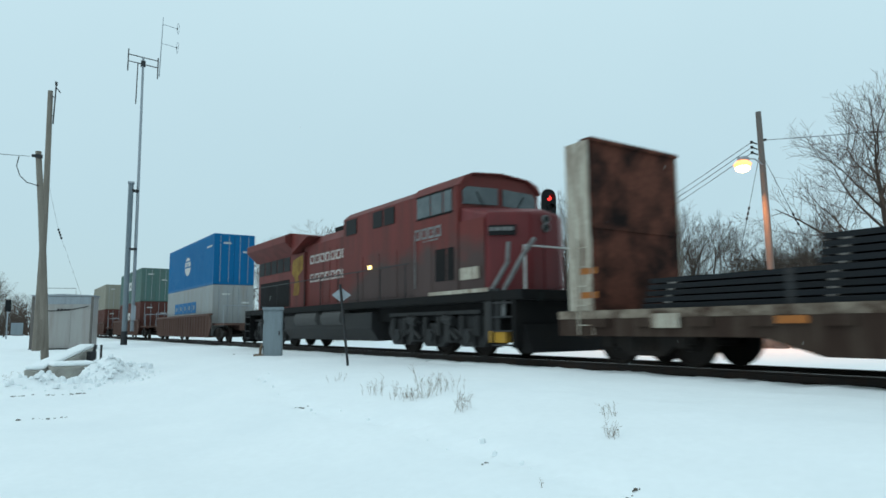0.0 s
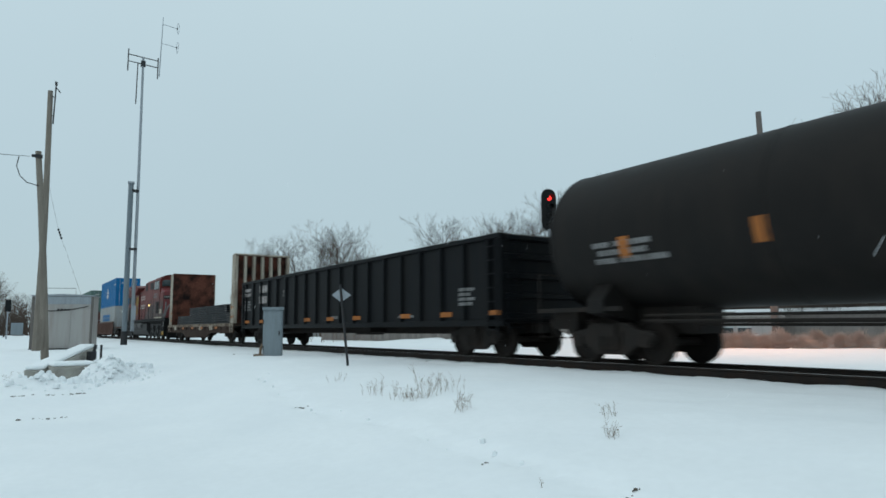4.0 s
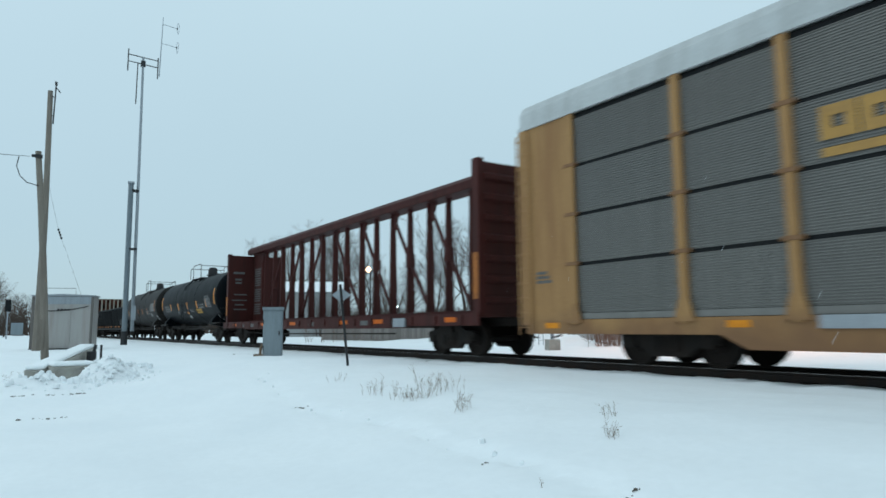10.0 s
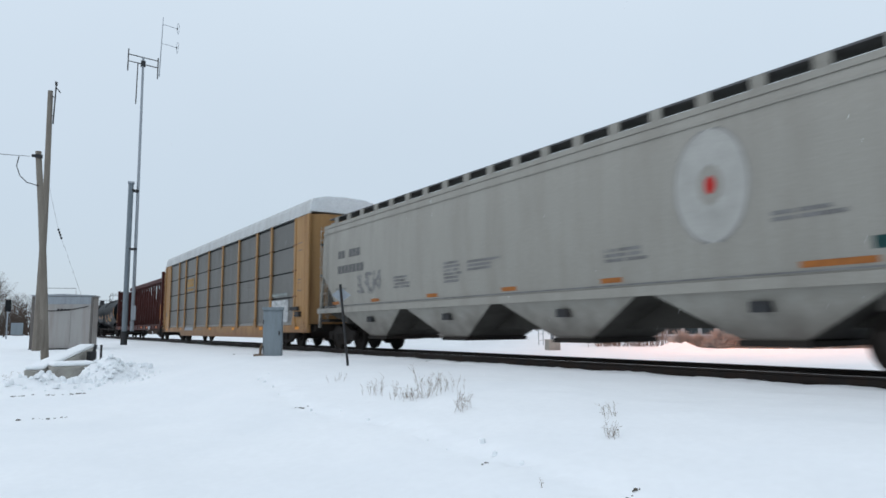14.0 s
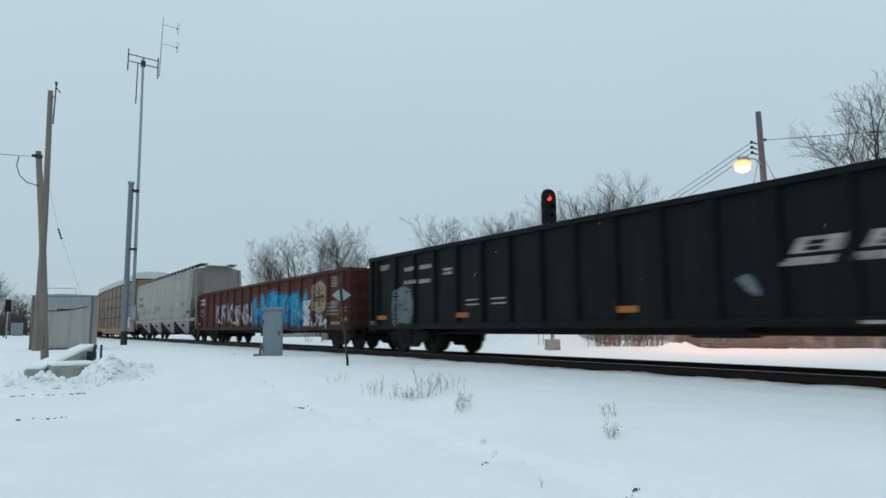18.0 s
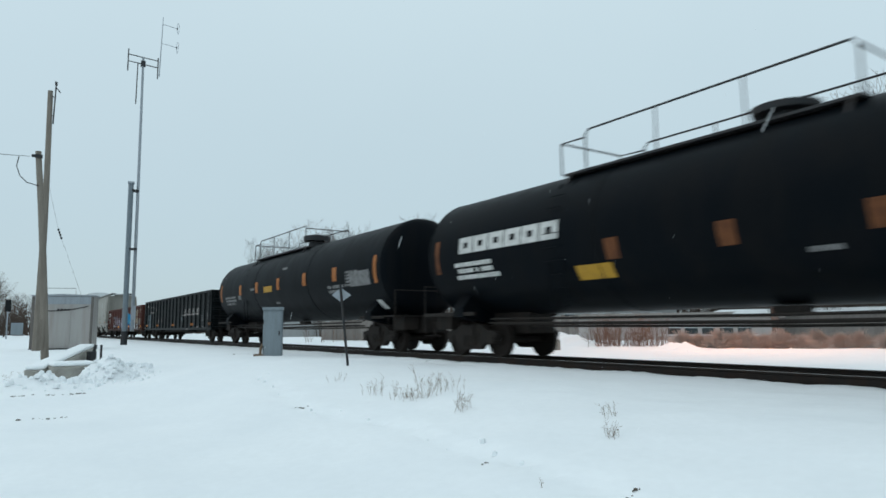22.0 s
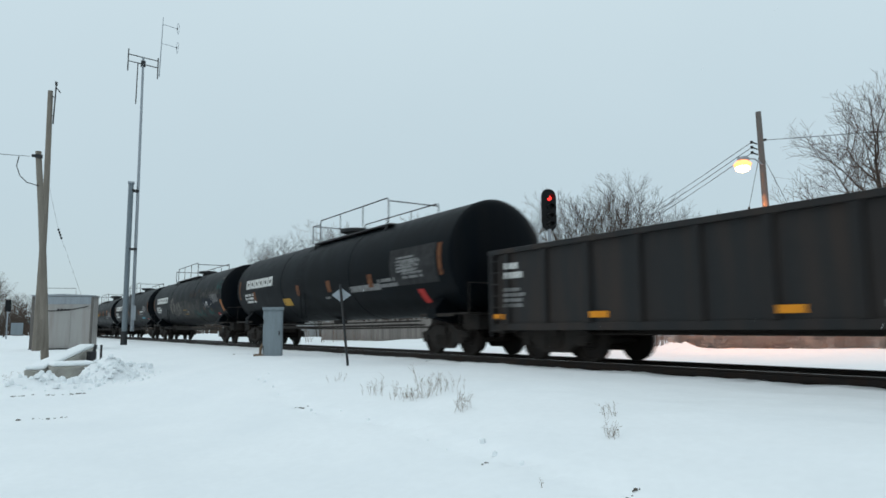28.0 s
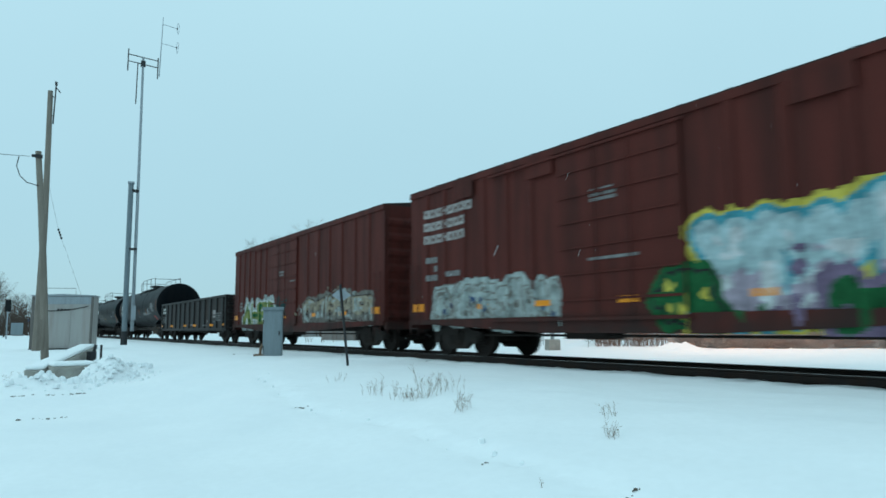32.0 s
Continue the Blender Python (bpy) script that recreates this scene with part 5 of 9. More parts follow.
# ---------------------------------------------------------------- train: covered hopper
def hopper(x0, x1, rng):
    xc, L = (x0 + x1) / 2, x1 - x0
    half = L / 2
    m = M["hopper_gray"]
    car = on_track(thing("covered_hopper_car", "light grey covered hopper with four sloped bays and roof hatches", "hopper car", group="freight cars of the passing train"), xc)
    zb, zt = 1.46, 4.58
    bow = [(-1.45, zb), (-1.53, zb + 0.5), (-1.57, zb + 1.3), (-1.56, zb + 2.2), (-1.50, zt - 0.15), (-1.44, zt)]
    ring = bow + [(-y_, z_) for y_, z_ in reversed(bow)]

    def side(x, z):
        for (ya, za), (yb, zb_) in zip(bow[:-1], bow[1:]):
            if za <= z <= zb_:
                return ya + (yb - ya) * (z - za) / (zb_ - za) - 0.006
        return -1.45

    # body whose lower corners are cut away over the trucks
    shell = Geo()
    n = len(ring)
    verts = []
    for x, foot in ((-half, zb + 1.35), (-half + 1.2, zb), (half - 1.2, zb), (half, zb + 1.35)):
        for a, b in ring:
            z_ = max(b, foot)
            y_ = side(x, z_) + 0.006
            verts.append((x, y_ if a < 0 else -y_, z_))
    shell.add(verts, [(q * n + i, q * n + (i + 1) % n, (q + 1) * n + (i + 1) % n, (q + 1) * n + i) for q in range(3) for i in range(n)] + [tuple(range(n)), tuple(range(4 * n - 1, 3 * n - 1, -1))])
    part("body", shell, m, car, smooth=30)
    for s in (-1, 1):
        part("top_moulding", Geo().box(-half, half, min(s * 1.49, s * 1.535), max(s * 1.49, s * 1.535), zt - 0.30, zt - 0.25), m, car)
    part("top_sill", Geo().box(-half - 0.02, half + 0.02, -1.50, -1.42, zt - 0.08, zt + 0.04).box(-half - 0.02, half + 0.02, 1.42, 1.50, zt - 0.08, zt + 0.04), m, car)
    part("side_sill", Geo().box(-half - 0.6, half + 0.6, -1.50, -1.42, zb - 0.12, zb + 0.06).box(-half - 0.6, half + 0.6, 1.42, 1.50, zb - 0.12, zb + 0.06), m, car)
    part("roof", Geo().prism([(-1.44, zt), (1.44, zt), (1.3, zt + 0.10), (0.6, zt + 0.20), (-0.6, zt + 0.20), (-1.3, zt + 0.10)], "x", -half, half), m, car)
    # bays
    bays = 4
    bw = (L - 2.3) / bays
    for k in range(bays):
        a = -half + 1.15 + bw * k
        c = a + bw / 2
        g = Geo()
        top, lo = [(a, -1.43), (a + bw, -1.43), (a + bw, 1.43), (a, 1.43)], [(c - 0.55, -1.0), (c + 0.55, -1.0), (c + 0.55, 1.0), (c - 0.55, 1.0)]
        g.add([(x, y_, zb) for x, y_ in top] + [(x, y_, 0.52) for x, y_ in lo], [(0, 1, 5, 4), (2, 3, 7, 6)])
        bay = part("hopper_bay", g, m, car)
        # sloping sheets: darker than the bay faces, underside shade painted in
        for i, j in ((1, 2), (3, 0)):
            (xa, ya), (xb_, yb) = top[i], top[j]
            (xc_, yc), (xd, yd) = lo[i], lo[j]
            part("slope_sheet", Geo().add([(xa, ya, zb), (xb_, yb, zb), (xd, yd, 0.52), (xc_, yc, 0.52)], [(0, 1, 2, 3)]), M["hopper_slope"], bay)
        part("outlet_gate", Geo().box(c - 0.62, c + 0.62, -1.05, 1.05, 0.42, 0.52), M["truckiron"], bay)
        part("vibrator_bracket", Geo().box(c - 0.17, c + 0.17, -1.36, -1.18, 0.98, 1.16), M["dark_steel"], bay)
    for s in (-1, 1):
        # end slope in the same gray with painted-in shade
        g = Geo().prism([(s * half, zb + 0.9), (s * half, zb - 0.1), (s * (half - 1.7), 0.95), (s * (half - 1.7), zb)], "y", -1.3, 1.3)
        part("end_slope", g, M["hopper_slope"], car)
        g = Geo().box(min(s * (half - 0.3), s * (half + 0.65)), max(s * (half - 0.3), s * (half + 0.65)), -1.4, 1.4, 1.02, 1.12)
        g.box(min(s * (half - 2.4), s * (half + 0.55)), max(s * (half - 2.4), s * (half + 0.55)), -0.3, 0.3, 0.72, 1.02)
        part("end_platform", g, M["truckiron"], car)
        for yy in (-1.38, 1.38):
            part("corner_post", Geo().bar((s * (half + 0.55), yy, 1.05), (s * (half + 0.02), yy, zt - 0.1), 0.09, 0.09), m, car)
            part("corner_post", Geo().bar((s * (half + 0.58), yy, 0.8), (s * (half + 0.58), yy, zb + 0.1), 0.09, 0.09), m, car)
        end_ladder(car, s * (half + 0.06), -1.3, -0.9, 1.1, zt, m, 10)
        ladder(car, s * half - (0.5 if s > 0 else 0.0), s * half + (0.0 if s > 0 else 0.5), -1.63, 1.2, zt, m, 10)
        part("roof_platform", Geo().box(min(s * half, s * (half + 0.55)), max(s * half, s * (half + 0.55)), -1.0, 1.0, zt + 0.22, zt + 0.27), M["galv"], car)
    # sill in the shade-darkened gray, so the openings between bays look dark
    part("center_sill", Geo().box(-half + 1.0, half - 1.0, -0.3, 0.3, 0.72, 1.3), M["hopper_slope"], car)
    # running boards and hatch cover on the roof
    for s in (-1, 1):
        for yy in (0.92, ):
            part("running_board", Geo().box(-half - 0.3, half + 0.3, s * yy - 0.24, s * yy + 0.24, zt + 0.36, zt + 0.40), M["walk_grating"], car)
        for k in range(int(L / 1.05)):
            x = -half + 0.4 + k * 1.05
            part("board_bracket", Geo().box(x - 0.14, x + 0.14, s * 1.17 - 0.02, s * 1.17 + 0.02, zt + 0.08, zt + 0.38), m, car)
    part("hatch_cover", Geo().box(-half + 0.8, half - 0.8, -0.32, 0.32, zt + 0.2, zt + 0.38), m, car, bevel=0.03)
    trucks(car, (-half + 0.75, half - 0.75))
    couplers(car, half + 0.45)
    # emblem, lettering, tape
    ex, ez, fine = 133.55 - xc, 3.17, 0.04

    def disc(r0, r1, mat, lab):
        cells = []
        for q in range(-26, 26):
            v = (q + 0.5) * fine / 1.02
            if abs(v) >= r1:
                continue
            a, b = 0.72 * math.sqrt(r1 * r1 - v * v), 0.72 * math.sqrt(max(0, r0 * r0 - v * v))
            for u0, u1 in (((-a, -b), (b, a)) if b > 0 else ((-a, a),)):
                cells.append((ex + u0, ex + u1, ez + q * fine, ez + (q + 1) * fine))
        sheet_part("emblem", car, mat, cells, side, lab)

    disc(0.34, 0.97, M["emblem_pale"], "pale oval emblem")
    disc(0.97, 1.0, M["gray_mark"], "thin dark rim of the emblem")
    disc(0.0, 0.15, M["red_mark"], "red centre of the emblem")
    rows_of_marks(car, -half + 1.4, 3.52, 1.7, 0.42, 1, side, M["dark_mark"], rng)
    rows_of_marks(car, -half + 1.4, 2.98, 2.1, 0.42, 1, side, M["dark_mark"], rng)
    graffiti(car, -half + 2.9, -half + 4.6, 1.9, 2.75, side, (M["gray_mark"], None, None, None), rng, letters=3, thick=0.05)
    for x, z, n, w_ in ((-half + 1.2, 2.2, 2, 0.9), (-half + 5.4, 2.35, 4, 1.1), (-half + 8.2, 2.55, 6, 0.9), (-half + 9.3, 2.5, 3, 1.4), (half - 6.5, 2.3, 3, 1.1), (half - 3.0, 2.55, 2, 1.2)):
        rows_of_marks(car, x, z, w_, 0.1 * n, n, side, M["gray_mark"], rng)
    sheet_part("side_rail", car, M["gray_mark"], [(-half, half, zb + 0.10, zb + 0.13)], lambda a, b: side(a, b) - 0.01)
    for x in (118.2, 121.2, 124.6, 128.0, 131.2, 135.5):
        reflectors(car, [x - xc], 1.68, side, 0.55 if x < 134 else 1.1, 0.10, "reflector_old")
    sheet_part("overpaint", car, SP["teal"], [(half - 1.6, half - 0.8, 1.82, 2.0)], side)
    return car


# ---------------------------------------------------------------- train: bulkhead flat and its load
def bulkhead_flat(x0, x1, rng):
    xc, L = (x0 + x1) / 2, x1 - x0
    half, w, zd = L / 2, 1.45, 1.08
    m = M["flat_rust"]
    car = on_track(thing("bulkhead_flatcar", "rusty bulkhead flatcar with peeling white paint, loaded with steel", "flatcar", group="freight cars of the passing train"), xc)
    part("deck", Geo().box(-half, half, -w, w, zd - 0.12, zd), m, car)
    for s in (-1, 1):
        part("side_sill", Geo().prism([(-half, zd + 0.01), (half, zd + 0.01), (half, zd - 0.50), (half - 4.6, zd - 0.50), (half - 5.5, zd - 0.78), (-half + 5.5, zd - 0.78), (-half + 4.6, zd - 0.50), (-half, zd - 0.50)],
                                      "y", s * w, s * (w + 0.06)), m, car)
        for k in range(13):
            x = -half + 1.2 + k * (L - 2.4) / 12
            part("stake_pocket", Geo().box(x - 0.22, x + 0.22, min(s * (w + 0.06), s * (w + 0.13)), max(s * (w + 0.06), s * (w + 0.10)), zd - 0.32, zd - 0.155), m, car)
    for s in (-1, 1):
        part("deck_edge", Geo().box(-half, half, min(s * (w + 0.06), s * (w + 0.075)), max(s * (w + 0.06), s * (w + 0.075)), zd - 0.15, zd + 0.015), M["edge_paint"], car, "deck edge with peeling pale paint")
    for s in (-1, 1):
        bx = s * (half - 0.32) if s > 0 else -half + 0.87
        face = M["bulk_rust"]
        bulk = part("bulkhead", Geo().box(bx - 0.07, bx + 0.07, -w, w, zd, 4.68), face, car, "rusted steel bulkhead plate" if s < 0 else "rusted plate behind ribs with peeling white paint")
        part("top_angle", Geo().box(bx - 0.16, bx + 0.16, -w, w, 4.68, 4.76), face if s < 0 else M["bulk_white"], bulk)
        for k in range(7):
            y_ = -w + 0.06 + k * (2 * w - 0.12) / 6
            x_ = bx + s * 0.19
            part("bulkhead_rib", Geo().box(min(bx + s * 0.072, bx + s * 0.30), max(bx + s * 0.072, bx + s * 0.30), y_ - 0.06, y_ + 0.06, zd, 4.62), M["bulk_white"], bulk)
        for yy in (-w, w):
            part("edge_plate", Geo().box(bx - 0.24 - (0.32 if s < 0 else 0), bx + (0.28 if s > 0 else 0.08), min(yy, yy * 1.03), max(yy, yy * 1.03), zd - 0.1, 4.70), M["bulk_white"], bulk, "peeling white edge plate")
        part("cross_strap", Geo().box(bx - s * 0.072 - 0.03, bx - s * 0.072 + 0.03, -w, w, 2.82, 2.92), face, bulk)
        for z in (1.35, 1.85):
            sheet_part("reflector", bulk, M["reflector_old"], [(bx - 0.2, bx + 0.26, z, z + 0.13)], lambda a, b: -w * 1.03 - 0.006)
        for yy in (-w * 1.03 - 0.03,):
            ladder(car, bx + s * 0.05 - 0.2, bx + s * 0.05 + 0.2, yy - 0.02, 0.6, 2.6, M["bulk_white"], 5)
    g = Geo().box(-half + 0.2, half - 0.2, -0.4, 0.4, 0.55, zd - 0.13)
    part("underframe", g, M["truckiron"], car)
    trucks(car, (-half + 1.9, half - 1.9))
    couplers(car, half + 0.1)
    for x in (-5.4, -2.9, -0.6, 2.6):
        reflectors(car, [x - xc], 0.86, lambda a, b: -w - 0.138, 0.5, 0.12, "reflector_old")
    for x in (-8.0, -1.2, 1.2):
        sheet_part("stencil_panel", car, M["bulk_white"], [(x - xc, x - xc + 0.6, 0.74, 1.0)], lambda a, b: -w - 0.137)
    # bundles of black flat steel with spacers between the layers
    def bundle(xa, xb, z0, layers, y0, y1, drop):
        b = on_track(thing("steel_bundle", "bundle of long black steel sections stacked on spacers", "steel bundle", group="steel load on the flatcar"), (xa + xb) / 2, TRACK_Y, z0)
        h = (xb - xa) / 2
        for k in range(layers):
            z = k * 0.118
            inset = drop * k
            g = Geo().box(-h + inset, h - inset, y0, y1, z + 0.025, z + 0.112)
            for j in range(3):
                yy = y0 + (y1 - y0) * (j + 0.5) / 3
                g.box(-h + inset - 0.03, h - inset + 0.03, yy - 0.12, yy + 0.12, z + 0.045, z + 0.095)
            part("steel_layer", g, M["steel_load"], b)
            for j in range(5):
                x = (-h + inset) * 0.92 + j * (h - inset) * 1.84 / 4
                part("spacer", Geo().box(x - 0.05, x + 0.05, y0, y1, z, z + 0.025), M["fence_wood"], b)
        for x in (-h * 0.55, 0.0, h * 0.55):
            part("strap", Geo().box(x - 0.06, x + 0.06, y0 - 0.008, y0 - 0.002, 0, layers * 0.118).box(x - 0.06, x + 0.06, y0 - 0.008, y1 + 0.008, layers * 0.118 - 0.004, layers * 0.118 + 0.004), M["dark_steel"], b)
    bundle(-8.4, 4.4, 1.08, 5, -1.32, 1.32, 0.05)
    bundle(-5.1, 3.6, 1.08 + 5 * 0.118 + 0.01, 4, -1.28, 1.28, 0.03)
    return car


# ---------------------------------------------------------------- train: well cars and containers
def container(xa, xb, z0, h, material, label, rng, words=None):
    xc, half, w = (xa + xb) / 2, (xb - xa) / 2, 1.22
    box = on_track(thing("shipping_container", label, "shipping container", group="stacked containers on the well cars"), xc, TRACK_Y, z0)
    n = 42
    for s in (-1, 1):
        pts = []
        for k in range(n):
            a = -half + 0.12 + (2 * half - 0.24) * k / n
            d = (2 * half - 0.24) / n
            pts += [(a, s * (w - 0.04)), (a + d * 0.25, s * (w - 0.04)), (a + d * 0.35, s * (w - 0.008)), (a + d * 0.85, s * (w - 0.008))]
        pts += [(half - 0.1, s * (w - 0.04)), (half - 0.1, s * (w - 0.06)), (-half + 0.1, s * (w - 0.06))]
        part("side_wall", Geo().prism(pts, "z", 0.12, h - 0.1), material, box)
        part("bottom_rail", Geo().box(-half, half, min(s * w, s * (w - 0.08)), max(s * w, s * (w - 0.08)), 0.0, 0.14), material, box)
        part("top_rail", Geo().box(-half, half, min(s * w, s * (w - 0.07)), max(s * w, s * (w - 0.07)), h - 0.11, h), material, box)
        for e in (-1, 1):
            part("corner_post", Geo().box(min(e * half, e * (half - 0.16)), max(e * half, e * (half - 0.16)), min(s * w, s * (w - 0.1)), max(s * w, s * (w - 0.1)), 0, h), material, box)
    part("roof", Geo().box(-half + 0.02, half - 0.02, -w + 0.05, w - 0.05, h - 0.04, h - 0.015), material, box)
    part("front_wall", Geo().box(-half + 0.02, -half + 0.06, -w + 0.05, w - 0.05, 0.1, h - 0.05), material, box)
    for k, (a, b) in enumerate(((-w + 0.06, -0.01), (0.01, w - 0.06))):
        door = part("door", Geo().box(half - 0.06, half - 0.01, a, b, 0.12, h - 0.12), material, box)
        for q in (0.28, 0.72):
            y_ = a + (b - a) * q
            part("lock_rod", Geo().tube([(half + 0.02, y_, 0.12), (half + 0.02, y_, h - 0.12)], 0.018, 6), M["galv"], door)
        for q in range(3):
            part("door_pressing", Geo().box(half - 0.012, half + 0.004, a + 0.08, b - 0.08, 0.4 + q * 0.75, 0.55 + q * 0.75), material, door)
        part("door_label", Geo().box(half - 0.008, half + 0.006, a + 0.5, b - 0.2, h - 0.6 - 0.5 * k, h - 0.5 - 0.5 * k), M["white_mark"], door)
    part("header", Geo().box(half - 0.06, half, -w + 0.08, w - 0.08, h - 0.13, h), material, box)
    part("sill", Geo().box(half - 0.06, half, -w + 0.08, w - 0.08, 0, 0.13), material, box)
    if words:
        words(box, half, lambda x, z: -w - 0.004)
    return box


def well_car(xa, xb, rng, label, low):
    """low: the container that sits in the well, as a function of its floor height."""
    xc, half = (xa + xb) / 2, (xb - xa) / 2
    m = M["well_brown"]
    car = on_track(thing("well_car", label, "well car", group="freight cars of the passing train"), xc)
    ins = 2.4
    for s in (-1, 1):
        part("side_wall", Geo().prism([(-half + ins, 0.3), (half - ins, 0.3), (half - ins + 0.6, 1.05), (half - ins + 0.2, 1.62), (-half + ins - 0.2, 1.62), (-half + ins - 0.6, 1.05)], "y", s * 1.38, s * 1.44), m, car)
        part("top_rail", Geo().box(-half + ins - 0.4, half - ins + 0.4, min(s * 1.3, s * 1.5), max(s * 1.3, s * 1.5), 1.58, 1.7), m, car)
        for k in range(22):
            x = -half + ins + 0.1 + k * (2 * half - 2 * ins - 0.2) / 21
            part("side_rib", Geo().prism([(x - 0.1, s * 1.44), (x - 0.05, s * 1.54), (x + 0.05, s * 1.54), (x + 0.1, s * 1.44)], "z", 0.34, 1.56), m, car)
    part("well_floor", Geo().box(-half + ins, half - ins, -1.38, 1.38, 0.3, 0.36), m, car)
    for s in (-1, 1):
        part("end_platform", Geo().box(min(s * half, s * (half - ins)), max(s * half, s * (half - ins)), -1.2, 1.2, 1.0, 1.12).box(min(s * half, s * (half - ins)), max(s * half, s * (half - ins)), -0.3, 0.3, 0.7, 1.0), m, car)
        g = Geo()
        g.tube([(s * (half - 0.1), -1.2, 1.1), (s * (half - 0.1), -1.2, 2.1), (s * (half - 0.1), 1.2, 2.1), (s * (half - 0.1), 1.2, 1.1)], 0.025, 5)
        part("end_handrail", g, M["galv"], car)
    trucks(car, (-half + 1.4, half - 1.4))
    couplers(car, half + 0.1)
    return car


# ---------------------------------------------------------------- train: locomotive
def loco_truck_mesh():
    g = Geo()
    for s in (-1, 1):
        y0, y1 = s * 0.98, s * 1.16
        g.prism([(-2.7, 0.62), (-2.55, 1.02), (-1.2, 1.1), (-0.9, 0.9), (0.9, 0.9), (1.2, 1.1), (2.55, 1.02), (2.7, 0.62), (2.35, 0.26), (1.4, 0.26), (1.2, 0.36), (0.6, 0.36), (0.45, 0.24), (-0.45, 0.24), (-0.6, 0.36), (-1.2, 0.36), (-1.4, 0.26), (-2.35, 0.26)], "y", y0, y1)
        for x in (-1.85, 0, 1.85):
            g.box(x - 0.24, x + 0.24, s * 1.0, s * 1.28, 0.30, 0.74)
            g.revolve([(min(s * 1.26, s * 1.34), 0.16), (max(s * 1.26, s * 1.34), 0.16)], 12, "y", x, 0.53)
            for d in (-0.36, 0.36):
                g.tube([(x + d, s * 1.2, 0.55), (x + d, s * 1.2, 1.08)], 0.11, 8)
        for x in (-0.95, 0.95):
            g.tube([(x - 0.2, s * 1.3, 1.02), (x + 0.25, s * 1.3, 0.95)], 0.14, 8)
            g.box(x - 0.12, x + 0.12, s * 1.1, s * 1.36, 0.42, 0.9)
            g.tube([(x, s * 1.3, 0.75), (x + 0.45, s * 1.3, 0.45)], 0.06, 6)
        g.bar((-2.4, s * 1.26, 1.18), (2.4, s * 1.26, 1.18), 0.08, 0.1)
        g.bar((-1.7, s * 1.24, 0.5), (-0.6, s * 1.24, 0.96), 0.07, 0.09)
        g.bar((1.7, s * 1.24, 0.5), (0.6, s * 1.24, 0.96), 0.07, 0.09)
    g.box(-2.2, 2.2, -0.5, 0.5, 0.6, 0.98)
    me = g.mesh("locomotive_truck")
    me.materials.append(M["loco_tank"])
    return me


def locomotive(x0, x1, rng):
    """Six-axle wide-nose road locomotive; its cab end points towards +x."""
    xc, L = (x0 + x1) / 2, x1 - x0
    half = L / 2
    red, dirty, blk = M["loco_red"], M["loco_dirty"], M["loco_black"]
    eng = on_track(thing("locomotive", "faded grimy red six-axle diesel locomotive with dark underframe", "locomotive", group="locomotive of the passing train"), xc)
    X = lambda x: x - xc
    walk_z = 1.66
    part("frame", Geo().box(-half + 0.5, half - 0.5, -1.5, 1.5, 1.42, walk_z), blk, eng, bevel=0.015)
    part("sill_stripe", Geo().box(-half + 0.5, half - 0.5, -1.512, -1.503, 1.45, 1.62), blk, eng)
    part("underframe", Geo().box(-half + 1.6, half - 1.6, -1.15, 1.15, 0.98, 1.42), blk, eng)
    # hood in two heights
    hood = [(-0.88, walk_z), (-0.88, 4.25), (-0.62, 4.60), (0.62, 4.60), (0.88, 4.25), (0.88, walk_z)]
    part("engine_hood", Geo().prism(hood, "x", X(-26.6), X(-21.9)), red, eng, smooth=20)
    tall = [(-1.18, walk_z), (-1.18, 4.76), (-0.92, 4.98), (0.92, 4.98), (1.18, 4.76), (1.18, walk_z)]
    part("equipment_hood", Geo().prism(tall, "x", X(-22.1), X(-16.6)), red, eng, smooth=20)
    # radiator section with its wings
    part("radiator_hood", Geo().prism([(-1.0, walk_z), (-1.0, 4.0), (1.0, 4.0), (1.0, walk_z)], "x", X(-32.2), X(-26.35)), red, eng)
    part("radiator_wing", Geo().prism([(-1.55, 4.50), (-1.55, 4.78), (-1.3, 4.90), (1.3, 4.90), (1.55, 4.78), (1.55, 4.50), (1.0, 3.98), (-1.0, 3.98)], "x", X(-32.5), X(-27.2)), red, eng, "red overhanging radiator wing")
    part("wing_slope", Geo().prism([(X(-27.2), 4.90), (X(-27.2), 4.0), (X(-25.4), 4.58)], "y", -1.25, 1.25), red, eng)
    for k in range(5):
        x = X(-32.1 + k * 0.85)
        part("radiator_grille", Geo().add([(x, -1.02, 3.32), (x + 0.75, -1.02, 3.32), (x + 0.75, -1.02, 3.95), (x, -1.02, 3.95), (x, -0.99, 3.32), (x + 0.75, -0.99, 3.32), (x + 0.75, -0.99, 3.95), (x, -0.99, 3.95)],
                                                  [(0, 1, 2, 3), (7, 6, 5, 4), (0, 4, 5, 1), (1, 5, 6, 2), (2, 6, 7, 3), (3, 7, 4, 0)]), M["signal_black"], eng)
    part("emblem", Geo().prism([(X(-27.5), 2.2), (X(-26.9), 2.2), (X(-26.75), 2.6), (X(-27.0), 3.0), (X(-26.45), 3.3), (X(-26.5), 3.9), (X(-27.6), 3.75), (X(-27.7), 3.2), (X(-27.35), 2.9)], "y", -1.012, -1.004), M["emblem_gold"], eng, "worn yellow painted emblem")
    part("dark_hood_door", Geo().box(X(-31.9), X(-28.0), -1.012, -1.004, 1.75, 2.95), blk, eng)
    # hood doors and vents
    for k in range(5):
        x = X(-25.2 + k * 0.66)
        part("hood_door", Geo().box(x, x + 0.6, -0.90, -0.884, 1.8, 3.95), red, eng)
